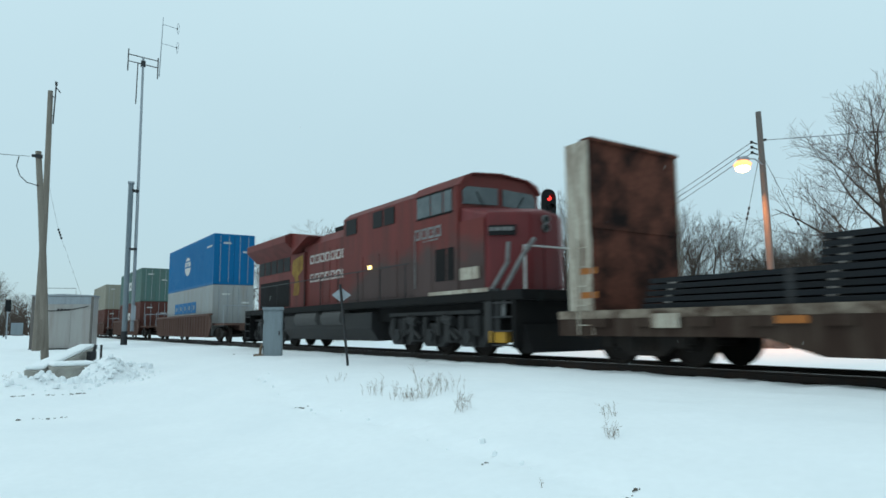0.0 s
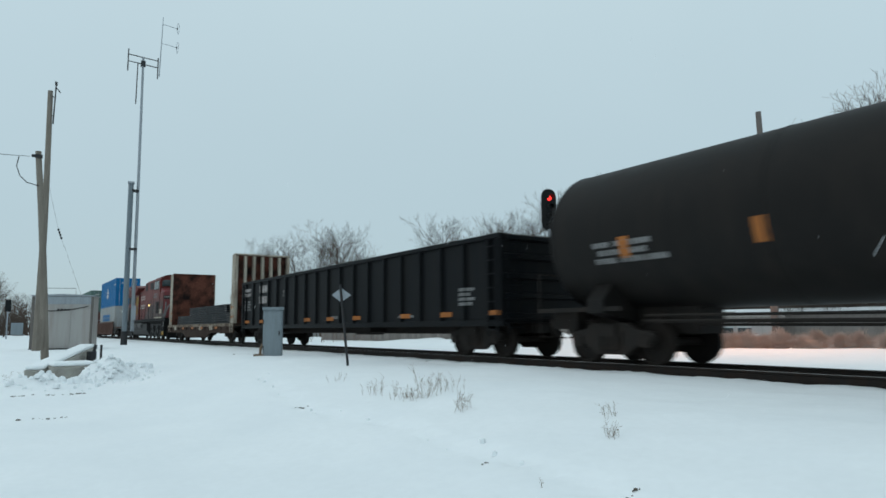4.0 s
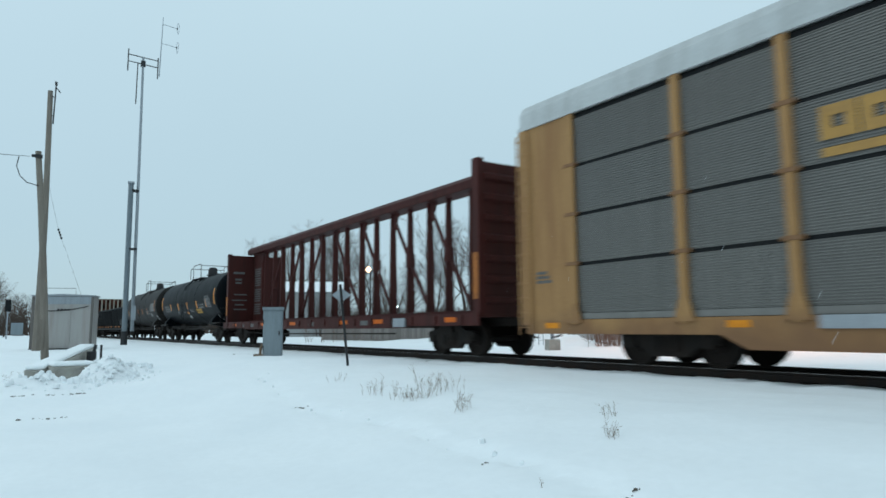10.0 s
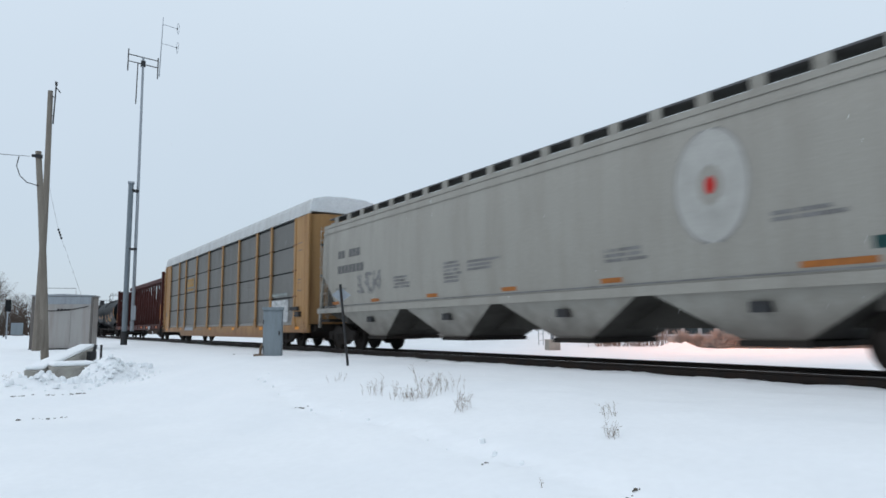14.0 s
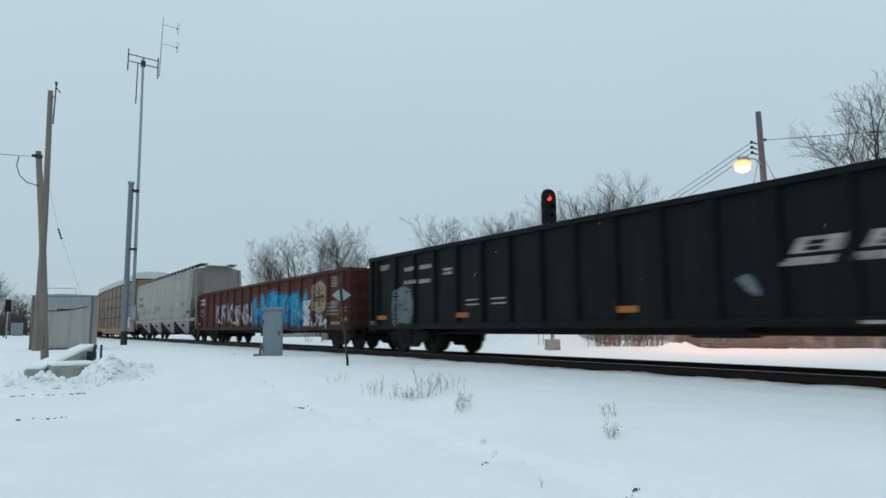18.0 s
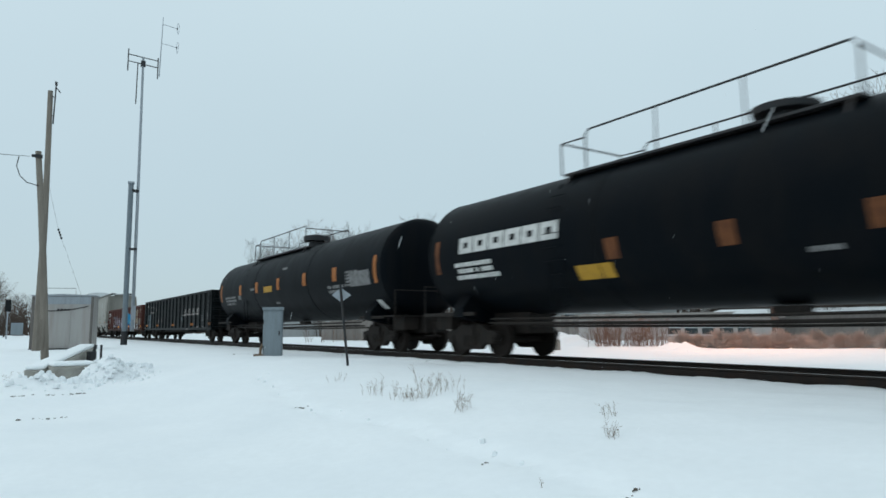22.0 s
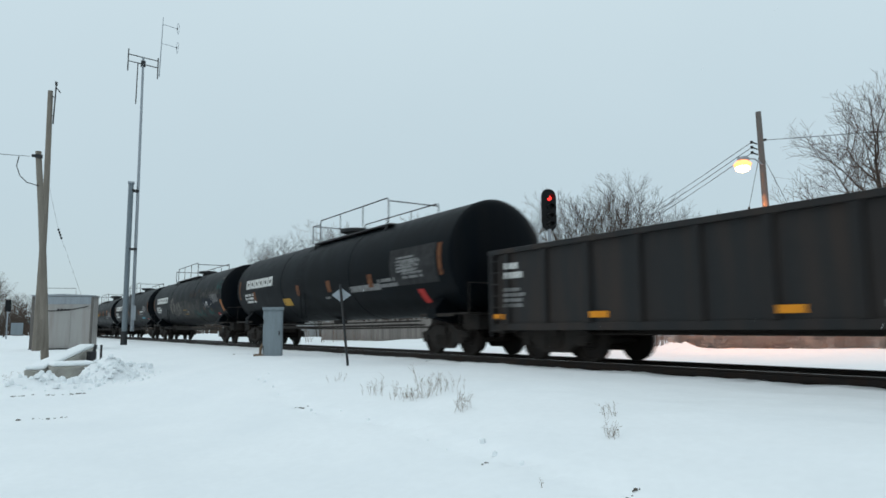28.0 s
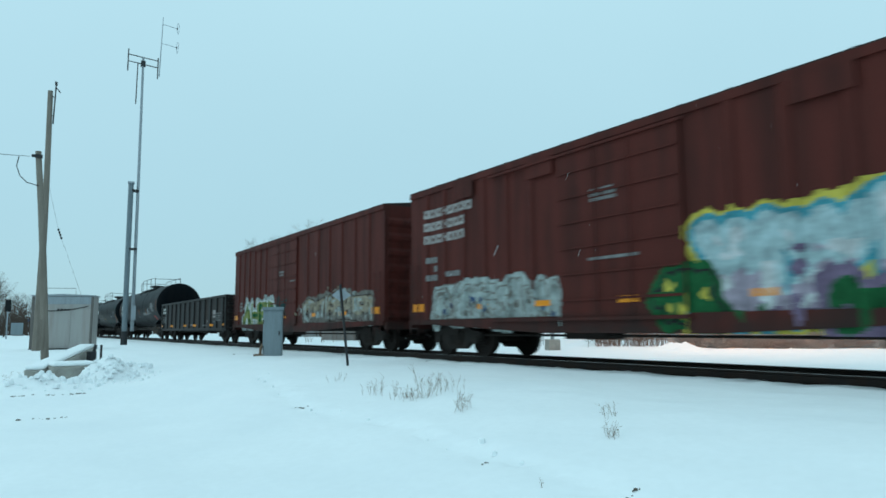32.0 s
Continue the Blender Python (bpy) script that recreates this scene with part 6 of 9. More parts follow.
    for a, b in ((-21.85, -21.0), (-19.75, -19.08), (-18.95, -18.27)):
        part("intake_vent", Geo().box(X(a), X(b), -1.205, -1.184, 4.13, 4.68), M["signal_black"], eng)
    for k in range(4):
        x = X(-21.6 + k * 1.2)
        part("hood_door", Geo().box(x, x + 1.1, -1.195, -1.182, 1.75, 3.25), red, eng)
    part("exhaust_stack", Geo().box(X(-24.6), X(-23.6), -0.4, 0.4, 4.5, 4.86), blk, eng)
    part("roof_box", Geo().box(X(-21.6), X(-17.2), -0.6, 0.6, 4.96, 5.03), dirty, eng)
    # cab and nose
    fx = X(-14.38)
    cab = [(-1.45, walk_z), (-1.45, 4.66), (-1.30, 4.84), (-1.0, 4.98), (0, 5.06), (1.0, 4.98), (1.30, 4.84), (1.45, 4.66), (1.45, walk_z)]
    cabp = part("cab", Geo().prism(cab, "x", X(-16.6), fx), red, eng, "wide cab with side and front windows", smooth=30)
    visor = [(-1.47, 4.62), (-1.32, 4.87), (-1.0, 5.01), (0, 5.09), (1.0, 5.01), (1.32, 4.87), (1.47, 4.62), (1.44, 4.62), (1.0, 4.97), (0, 5.05), (-1.0, 4.97), (-1.44, 4.62)]
    part("cab_roof_skin", Geo().prism(visor, "x", X(-16.62), fx + 0.16), red, cabp, smooth=30)
    a, b = fx, fx + 0.04
    part("cab_front", Geo().prism([(-1.43, 3.6), (-1.43, 4.64), (-1.0, 4.95), (1.0, 4.95), (1.43, 4.64), (1.43, 3.6)], "x", a, b), red, cabp)
    for s in (-1, 1):
        for p, q in ((-16.42, -15.72), (-15.66, -15.08), (-15.0, -14.62)):
            win = part("side_window", Geo().box(X(p), X(q), min(s * 1.459, s * 1.47), max(s * 1.459, s * 1.47), 3.96, 4.56), M["glass_dark"], cabp)
            for za, zb_ in ((3.91, 3.96), (4.56, 4.60)):
                part("window_frame", Geo().box(X(p) - 0.03, X(q) + 0.03, min(s * 1.452, s * 1.476), max(s * 1.452, s * 1.476), za, zb_), blk, win)
        part("windshield", Geo().prism([(s * 0.09, 4.18), (s * 1.30, 4.12), (s * 1.30, 4.50), (s * 1.16, 4.62), (s * 0.09, 4.66)], "x", b, b + 0.03), M["glass_dark"], cabp)
        part("wiper", Geo().bar((b + 0.045, s * 0.55, 4.05), (b + 0.045, s * 0.85, 4.5), 0.02, 0.02), M["signal_black"], cabp)
    for xa, xb in ((-15.45, -14.95), (-14.85, -14.55)):
        part("battery_door", Geo().box(X(xa), X(xb), -1.466, -1.452, 2.05, 2.95), M["loco_black"], cabp)
    part("roof_snow", Geo().box(X(-16.3), X(-15.2), -0.5, 0.5, 5.09, 5.13), M["snow"], cabp, "thin patch of snow on the cab roof")
    for k in range(3):
        part("antenna", Geo().tube([(X(-15.9 + 0.4 * k), 0.2, 5.0), (X(-15.9 + 0.4 * k), 0.2, 5.2)], 0.05, 6), M["gray_mark"], cabp)
    part("cab_door", Geo().box(X(-16.3), X(-15.65), -1.462, -1.452, 1.75, 3.5), red, cabp)
    part("grab_iron", Geo().tube([(X(-16.5), -1.5, 1.9), (X(-16.5), -1.5, 3.5)], 0.016, 5), M["gray_mark"], cabp)
    c, k1 = X(-12.5), X(-13.24)
    low = [(b, -1.41), (k1, -1.36), (c, -0.5), (c, 0.5), (k1, 1.36), (b, 1.41)]
    zs = (4.02, 3.72, 3.70, 3.70, 3.72, 4.02)
    nose = Geo()
    nose.add([(x, y, walk_z) for x, y in low] + [(x, y * 0.97, z) for (x, y), z in zip(low, zs)] + [(b, 0, 4.10), (c - 0.1, 0, 3.82)],
             [(0, 1, 7, 6), (1, 2, 8, 7), (2, 3, 9, 8), (3, 4, 10, 9), (4, 5, 11, 10), (6, 7, 13, 12), (7, 8, 13), (8, 9, 13), (9, 10, 13), (10, 11, 12, 13), (0, 6, 12, 11, 5), (5, 4, 3, 2, 1, 0)])
    part("nose", nose, M["loco_bright"], eng, "red wide nose with angled front", bevel=0.06)
    part("nose_side_panel", Geo().prism([(b, -1.425), (k1 - 0.05, -1.376), (k1 - 0.05, -1.366), (b, -1.414)], "z", walk_z, 3.6), red, eng)
    part("number_board", Geo().prism([(X(-13.18), -1.33), (X(-12.72), -0.795), (X(-12.68), -0.825), (X(-13.14), -1.36)], "z", 3.10, 3.36), M["signal_black"], eng)
    rows_of_marks(eng, X(-13.12), 3.31, 0.38, 0.15, 1, lambda x, z: -1.375 + (x - X(-13.14)) * 1.163, M["gray_mark"], rng)
    part("nose_door", Geo().box(c - 0.01, c + 0.02, -0.05, 0.42, 1.75, 3.3), M["loco_bright"], eng)
    for zz in (3.42, 3.63):
        part("headlight_housing", Geo().revolve([(c - 0.05, 0.13), (c + 0.06, 0.12)], 14, "x", 0, zz - 0.1), M["gray_mark"], eng)
    for zz in (3.32, 3.53):
        part("headlight_lens", Geo().revolve([(c + 0.05, 0.09), (c + 0.075, 0.08)], 12, "x", 0, zz), M["dark_lens"], eng)
    for yy in (-0.95, 0.95):
        part("ditch_light", Geo().revolve([(half - 0.62, 0.12), (half - 0.48, 0.12)], 12, "x", yy, 1.5), M["dark_lens"], eng)
    part("horn", Geo().tube([(X(-15.4), -0.3, 5.04), (X(-15.0), -0.3, 5.12), (X(-14.7), -0.3, 5.12)], [0.03, 0.03, 0.07], 8), M["dark_steel"], eng)
    # pilot, steps, coupler
    for s in (-1, 1):
        e = s * (half - (0.45 if s < 0 else 0.9))
        part("pilot_plate", Geo().box(min(e, e + s * 0.12), max(e, e + s * 0.12), -1.5, 1.5, 0.28, walk_z), blk, eng)
        part("plow", Geo().prism([(e + s * 0.12, 0.16), (e + s * 0.5, 0.18), (e + s * 0.2, 0.85), (e + s * 0.12, 0.85)], "y", -1.3, 1.3), blk, eng)
        for yy in (-1.38, 1.38):
            for k in range(4):
                part("step", Geo().box(min(e - s * 0.7, e), max(e - s * 0.7, e), yy - 0.14, yy + 0.14, 0.32 + k * 0.34, 0.36 + k * 0.34), M["dark_steel"], eng)
            part("step_side", Geo().box(min(e - s * 0.76, e - s * 0.70), max(e - s * 0.76, e - s * 0.70), yy - 0.14, yy + 0.14, 0.28, walk_z), blk, eng)
        # angled white-grey end handrails
        for yy in (-1.1, 1.1):
            g = Geo().tube([(e + s * 0.05, yy, walk_z), (e + s * 0.05, yy, 2.75)], 0.03, 6)
            part("end_handrail", g, M["white_mark"], eng)
        part("end_handrail", Geo().tube([(e + s * 0.05, -1.1, 2.75), (e + s * 0.05, 1.1, 2.75)], 0.025, 6), M["white_mark"], eng)
    for yy in (-1.42, 1.42):
        part("stair_rail", Geo().tube([(half - 1.75, yy, 1.7), (half - 1.2, yy * 0.95, 2.35), (half - 1.15, yy * 0.95, 2.85)], 0.055, 6), M["gray_mark"], eng)
        part("stair_rail", Geo().tube([(half - 1.3, yy, 1.0), (half - 1.25, yy, 1.7), (half - 0.75, yy * 0.9, 2.45), (half - 0.6, yy * 0.7, 2.9)], 0.055, 6), M["gray_mark"], eng)
        part("step_plate", Geo().box(half - 2.0, half - 1.4, min(yy, yy * 1.04), max(yy, yy * 1.04), 0.5, 1.72), M["loco_tank"], eng)
        part("step_tip", Geo().box(half - 1.8, half - 1.15, min(yy * 0.9, yy * 1.05), max(yy * 0.9, yy * 1.05), 0.40, 0.68), M["yellow_mark"], eng)
        part("side_handrail", Geo().tube([(X(-31.6), yy, 2.70), (X(-17.0), yy, 2.70)], 0.02, 5), M["dark_steel"], eng)
        for k in range(10):
            x = X(-31.6 + k * 1.6)
            part("rail_post", Geo().tube([(x, yy, walk_z), (x, yy, 2.70)], 0.018, 5), M["dark_steel"], eng)
    # fuel tank, air reservoirs
    part("fuel_tank", Geo().prism([(-1.42, 1.30), (-1.42, 0.75), (-1.15, 0.36), (1.15, 0.36), (1.42, 0.75), (1.42, 1.30)], "x", X(-27.4), X(-19.4)), M["loco_tank"], eng, bevel=0.03)
    for z, a, b in ((1.15, -26.1, -23.7), (1.15, -23.4, -21.5)):
        part("air_reservoir", Geo().revolve([(X(a), 0.05), (X(a) + 0.1, 0.31), (X(b) - 0.1, 0.31), (X(b), 0.05)], 14, "x", -1.25, z), M["loco_pipe"], eng, smooth=40)
    part("lower_edge_light", Geo().box(X(-15.75), X(-13.0), -1.513, -1.503, 1.66, 1.76), M["bulk_white"], eng)
    part("battery_label", Geo().box(X(-14.3), X(-13.45), -1.44, -1.43, 2.02, 2.34), M["bulk_white"], eng, "pale notice panel")
    part("step_light", Geo().box(X(-19.97), X(-19.82), -1.26, -1.19, 2.74, 2.88), M["step_lamp"], eng, "lit warm yellow side lamp")
    tm = loco_truck_mesh()
    ws = wheelset_mesh(0.53)
    for x in (X(-29.7), X(-16.0)):
        t = part("truck", tm, None, eng, "heavy three-axle truck frame with springs", at=(x, 0, 0))
        for a_ in (-1.85, 0.0, 1.85):
            w_ = part("wheelset", ws, None, t, at=(a_, 0, 0.53))
            WHEELS.setdefault((a_, 0.53), []).append(w_)
    couplers(eng, half - 0.35)
    # painted names as plain blocks, number as bars
    block_letters(eng, X(-25.9), 3.44, 4.1, 0.36, (8,), lambda x, z: -0.906, M["cream_mark"], rng, "name_bar", 0.19)
    block_letters(eng, X(-25.9), 2.68, 3.6, 0.34, (7,), lambda x, z: -0.906, M["cream_mark"], rng, "name_bar", 0.19)
    block_letters(eng, X(-16.55), 3.32, 1.45, 0.32, (4,), lambda x, z: -1.466, M["gray_mark"], rng, "number_block", 0.2)
    rows_of_marks(eng, X(-16.1), 3.28, 0.8, 0.07, 1, lambda x, z: -1.464, M["gray_mark"], rng)
    return eng


# ---------------------------------------------------------------- train: the consist
GON_MARKS = ((9.60, 0.95, 2.78, 0.5, 1), (9.60, 1.08, 2.28, 0.5, 1), (12.75, 0.5, 2.42, 0.30, 2))    # start, width, top, height, lines


def build_train():
    rng = random.Random(7)

    def globe(box, half, face):
        cx, cz = -0.3, 1.55
        cells = [(cx + i * 0.1, cx + (i + 1) * 0.1, cz + j * 0.1, cz + (j + 1) * 0.1) for i in range(-8, 8) for j in range(-6, 6)
                 if (i / 8) ** 2 + ((j + .5) / 6.2) ** 2 < 1 and j not in (-1, 3) and not (j in (0, 1) and i in (-3, -2, 1, 2))]
        sheet_part("emblem", box, M["white_mark"], cells, face)
        rows_of_marks(box, half - 1.6, 2.4, 1.2, 0.16, 1, face, M["white_mark"], rng)

    def name(box, half, face):
        block_letters(box, -half + 2.6, 1.42, 6.2, 0.72, (5,), face, M["blue_box"], rng, "logo_bar")

    def white_blocks(box, half, face):
        block_letters(box, -half + 2.0, 1.2, 5.0, 0.8, (4,), face, M["white_mark"], rng, "logo_bar")

    # containers: lower in the well, upper on top
    well_car(-104.4, -85.2, rng, "faded brown well car carrying two stacked containers", None)
    container(-100.9, -88.7, 0.38, 2.92, M["brown_box"], "brown lower shipping container in a well car", rng)
    container(-100.9, -88.7, 3.32, 2.95, M["beige_box"], "beige upper shipping container stacked on another", rng)
    well_car(-80.8, -61.6, rng, "faded brown well car carrying green and brown containers", None)
    container(-76.6, -64.4, 0.38, 2.95, M["brown_box"], "brown lower shipping container in a well car", rng, white_blocks)
    container(-76.6, -64.4, 3.36, 3.0, M["green_box"], "faded green upper shipping container stacked on another", rng, white_blocks)
    well_car(-57.0, -37.5, rng, "faded brown well car carrying blue and white containers", None)
    container(-52.6, -40.0, 0.40, 3.02, M["white_box"], "dirty white lower shipping container in a well car", rng, name)
    container(-52.6, -40.0, 3.45, 3.05, M["blue_box"], "bright blue upper shipping container stacked on another", rng, globe)
    locomotive(-33.0, -11.2, rng)
    bulkhead_flat(-10.5, 5.6, rng)
    g4, side4, x4 = gondola(7.1, 27.8, "black steel gondola, empty, with ribbed sides", M["gon_black"], 0.80, 3.08, 19, rng, 1.12, 9, name_material="faint_mark")
    for xa, w_, za, h_, n_ in GON_MARKS:
        rows_of_marks(g4, xa - x4, za, w_, h_, n_, side4, M["faint_mark"], rng, fill=1.0)
    tank_car(29.2, 45.0, "faded brownish-black tank car with top platform", M["brown_tank"], (36.9, 38.9), 37.6,
             (31.6, 34.4, 36.6, 38.6, 40.8, 43.9), rng, old=True, extras=(("gray_mark", 42.4, 2.25, 1.3, 0.62), ("gray_mark", 42.0, 1.85, 0.7, 0.25), ("white_mark", 44.0, 1.6, 0.3, 0.25)))
    t6, side6, x6 = tank_car(46.5, 62.3, "glossy black tank car with amber tape stripes", M["black_tank"], (53.35, 56.1), 55.1,
             (47.2, 50.07, 52.3, 54.91, 57.4, 59.6, 61.5), rng, extras=(("reflector", 54.35, 1.78, 0.5, 0.14), ("yellow_mark", 56.9, 1.78, 1.35, 0.26), ("rows", 55.4, 1.85, 1.0, 0.2), ("rows", 59.6, 2.05, 1.4, 0.55), ("rows", 51.7, 1.8, 0.8, 0.2), ("white_mark", 54.42, 1.5, 0.4, 0.18), ("white_mark", 60.6, 1.3, 0.5, 0.3)))
    for xa, xb, za, zb_ in ((54.75, 55.4, 3.92, 4.12), (54.3, 54.7, 4.0, 4.12)):
        blotch(t6, xa - x6, xb - x6, za, zb_, side6, M["snow"], rng, cell=0.04, ragged=0.3, label="patch of snow on the shell")
    centerbeam(63.5, 86.5, rng)
    autorack(88.15, 115.9, rng)
    hopper(117.1, 137.6, rng)
    g9, side9, x9 = gondola(139.3, 160.4, "rusty oxide-brown gondola covered in graffiti", M["gon_brown"], 0.72, 2.92, 16, rng, 1.1, 4)
    graffiti(g9, 143.0 - x9, 149.6 - x9, 0.85, 2.2, side9, (SP["lilac"], SP["black"], SP["umber"], SP["white"]), rng, letters=6, thick=0.085, cloud=0.25)
    graffiti(g9, 149.7 - x9, 156.4 - x9, 0.80, 2.38, side9, (SP["blue"], SP["navy"], SP["orange"], SP["aqua"], SP["deep"]), rng, letters=6, thick=0.21, cloud=0.10, label="bright blue spray-painted lettering")
    cells = []
    for j in range(-15, 15):
        half_w = 0.73 * math.sqrt(1 - ((j + 0.5) / 15) ** 2)
        n = max(1, int(half_w / 0.05))
        for i in range(-n, n):
            u, v = abs(i + 0.5) / n * half_w, abs(j + 0.5) * 0.041
            # a bare cross and worn spots inside the round field
            if not (u < 0.05 and v < 0.35 or v < 0.04 and u < 0.42 or math.hypot(u, v) < 0.5 and noise.noise((i * 0.4, j * 0.45, 2)) > 0.18):
                cells.append((157.6 - x9 + half_w * i / n, 157.6 - x9 + half_w * (i + 1) / n, 1.96 + j * 0.041, 1.96 + (j + 1) * 0.041))
    sheet_part("emblem", g9, M["emblem_tan"], cells, side9, "faded cream round emblem")
    for xa, xb, za, zb, col, rag in ((155.95, 156.75, 0.85, 1.9, "white", 0.35), (156.85, 157.4, 0.76, 1.08, "white", 0.25), (157.25, 157.95, 0.98, 1.36, "pale", 0.25), (157.55, 158.5, 0.76, 1.16, "white", 0.25)):
        blotch(g9, xa - x9, xb - x9, za, zb, lambda x, z: side9(x, z) - 0.004, SP[col], rng, cell=0.04, ragged=rag, label="pale sprayed smear")
    for xa, z, w_, h_, n_ in ((158.7, 2.66, 0.6, 0.4, 4), (158.66, 1.78, 0.68, 0.3, 3), (159.74, 1.56, 0.4, 0.26, 2), (158.66, 1.02, 0.8, 0.16, 1)):
        rows_of_marks(g9, xa - x9, z, w_, h_, n_, side9, M["emblem_tan"], rng, fill=0.9)
    sheet_part("stencil_line", g9, M["emblem_tan"], [(158.66 - x9 + k * 0.1, 158.76 - x9 + k * 0.1, z, z + 0.035) for z in (1.27, 1.40) for k in range(7)], side9)
    g10, side10, x10 = gondola(161.85, 182.75, "dark green-black steel gondola with worn white lettering", M["gon_green"], 0.74, 3.06, 19, rng, 1.1, 5, name_material="faint_mark", small_print=False)
    cells = []
    for j in range(-21, 21):
        half_w = 0.72 * math.sqrt(max(0.0, 1 - ((j + 0.5) / 21) ** 2))
        n = max(1, int(half_w / 0.05))
        for i in range(-n, n):
            if abs(i + 0.5) / n > 0.86 or abs(j) > 18 or noise.noise((i * 0.16, j * 0.5, 4)) > -0.38:
                cells.append((163.95 - x10 + half_w * i / n, 163.95 - x10 + half_w * (i + 1) / n, 1.38 + j * 0.031, 1.38 + (j + 1) * 0.031))
    sheet_part("emblem", g10, M["emblem_grey"], cells, side10, "worn pale round emblem")
    for xa, xb, za, zb, rows in ((162.5, 163.15, 2.58, 2.76, 3), (164.05, 164.75, 2.40, 2.58, 1), (164.9, 165.55, 2.40, 2.58, 1), (164.0, 164.72, 2.02, 2.18, 1), (164.88, 165.7, 2.0, 2.17, 1), (166.13, 166.67, 2.18, 2.40, 2), (161.95, 162.5, 0.85, 1.0, 2)):
        rows_of_marks(g10, xa - x10, zb, xb - xa, zb - za, rows, side10, M["faint_mark"], rng, fill=1.0, letter=0.9 if rows == 1 else 2.0)
    # slanted pale blocks of the faded logo, each over its own bar
    for xa, w_, hole in ((175.66, 0.84, 0.42), (176.71, 0.92, 0.46), (177.83, 0.86, 0.5), (178.91, 0.72, 0.6)):
        cells = []
        for q in range(14):
            z_, lean = 1.68 + q * 0.03, q * 0.021
            if 4 <= q <= 5:
                continue
            for k in range(8):
                if not (7 <= q <= 11 and q != 9 and abs((k + 0.5) / 8 - hole) < 0.2):
                    cells.append((xa - x10 + lean + w_ * 0.88 * k / 8, xa - x10 + lean + w_ * 0.88 * (k + 1) / 8, z_, z_ + 0.03))
        sheet_part("logo_bar", g10, M["faint_mark"], cells, side10, "slanted pale block of a faded logo")
    for xa, xb, za, zb in ((176.75, 177.5, 0.78, 0.83), (177.92, 178.63, 0.84, 0.9), (179.1, 179.63, 0.86, 0.96), (167.2, 167.84, 1.46, 1.5), (167.2, 167.84, 1.34, 1.38), (168.27, 168.84, 1.46, 1.5), (168.27, 168.84, 1.34, 1.38)):
        sheet_part("stencil_line", g10, M["faint_mark"], [(xa - x10, xb - x10, za, zb)], side10)
    # consolidated stencil board: pale frame, two lines of writing
    frame_cells = [(180.29, 180.99, 1.60, 1.62), (180.29, 180.99, 1.28, 1.33), (180.29, 180.32, 1.33, 1.60), (180.96, 180.99, 1.33, 1.60), (180.4, 180.88, 1.46, 1.49), (180.4, 180.88, 1.38, 1.42)]
    sheet_part("stencil_board", g10, M["gray_mark"], [(p - x10, q - x10, r, s) for p, q, r, s in frame_cells], side10)
    blotch(g10, 181.6 - x10, 182.17 - x10, 1.78, 2.28, side10, M["gray_mark"], rng, cell=0.04, ragged=0.5, label="pale worn smear")
    blotch(g10, 174.75 - x10, 175.35 - x10, 1.2, 1.72, side10, M["emblem_grey"], rng, cell=0.04, ragged=0.5, label="dull worn smear")
    rows_of_marks(g10, 180.3 - x10, 1.0, 1.05, 0.14, 2, side10, M["gray_mark"], rng, fill=1.0)
    rows_of_marks(g10, 181.56 - x10, 1.76, 0.6, 0.42, 4, side10, M["gray_mark"], rng, fill=1.0)
    tank_car(184.3, 203.7, "long black tank car with dull orange tape stripes", M["black_tank"], (188.85, 195.5), 194.3,
             (185.13, 188.53, 191.07, 193.95, 196.93, 199.8, 202.9), rng, old=True, tape_z=(2.46, 2.96),
             extras=(("yellow_mark", 192.09, 2.42, 1.08, 0.26), ("gray_mark", 194.2, 3.29, 0.6, 0.1), ("gray_mark", 190.18, 2.6, 0.58, 0.1), ("gray_mark", 188.1, 2.24, 0.45, 0.2), ("gray_mark", 201.0, 2.2, 1.5, 0.5), ("white_mark", 202.4, 1.4, 0.35, 0.3)))
    for a, b, dome, stripes, extras in (
            (205.8, 225.5, 215.6, (206.6, 212.8, 215.3, 217.65, 220.6, 224.9), (("yellow_mark", 211.7, 1.75, 1.0, 0.3), ("white_mark", 221.2, 2.27, 1.5, 0.1), ("rows", 222.9, 2.3, 1.35, 0.4), ("aqua", 221.2, 1.72, 1.4, 0.14), ("red_mark", 223.45, 1.5, 0.3, 0.25), ("white_mark", 223.47, 1.58, 0.26, 0.09))),
            (227.3, 247.2, 237.4, (228.0,), (("yellow_mark", 237.3, 1.78, 1.0, 0.28), ("white_mark", 242.9, 2.2, 1.95, 0.2), ("red_mark", 245.0, 1.42, 0.42, 0.3), ("white_mark", 245.02, 1.52, 0.38, 0.1), ("reflector_old", 246.38, 1.8, 0.3, 0.6))),
            (249.4, 269.3, 259.9, (250.2, 252.4, 257.9, 260.9, 264.2, 268.4), (("yellow_mark", 255.9, 1.75, 0.9, 0.3), ("gray_mark", 262.6, 2.0, 2.2, 0.2), ("grayp", 265.6, 2.05, 2.6, 1.1), ("rows", 266.0, 2.4, 1.3, 0.5), ("red_mark", 266.9, 1.5, 0.35, 0.4)))):
        t, ts, tx = tank_car(a, b, "long black tank car with white name blocks and worn tape", M["black_tank"], (a + 5.1, a + 11.5) if a < 240 else (a + 8.6, a + 15.0), dome, stripes, rng, old=True, logo=True, extras=extras)
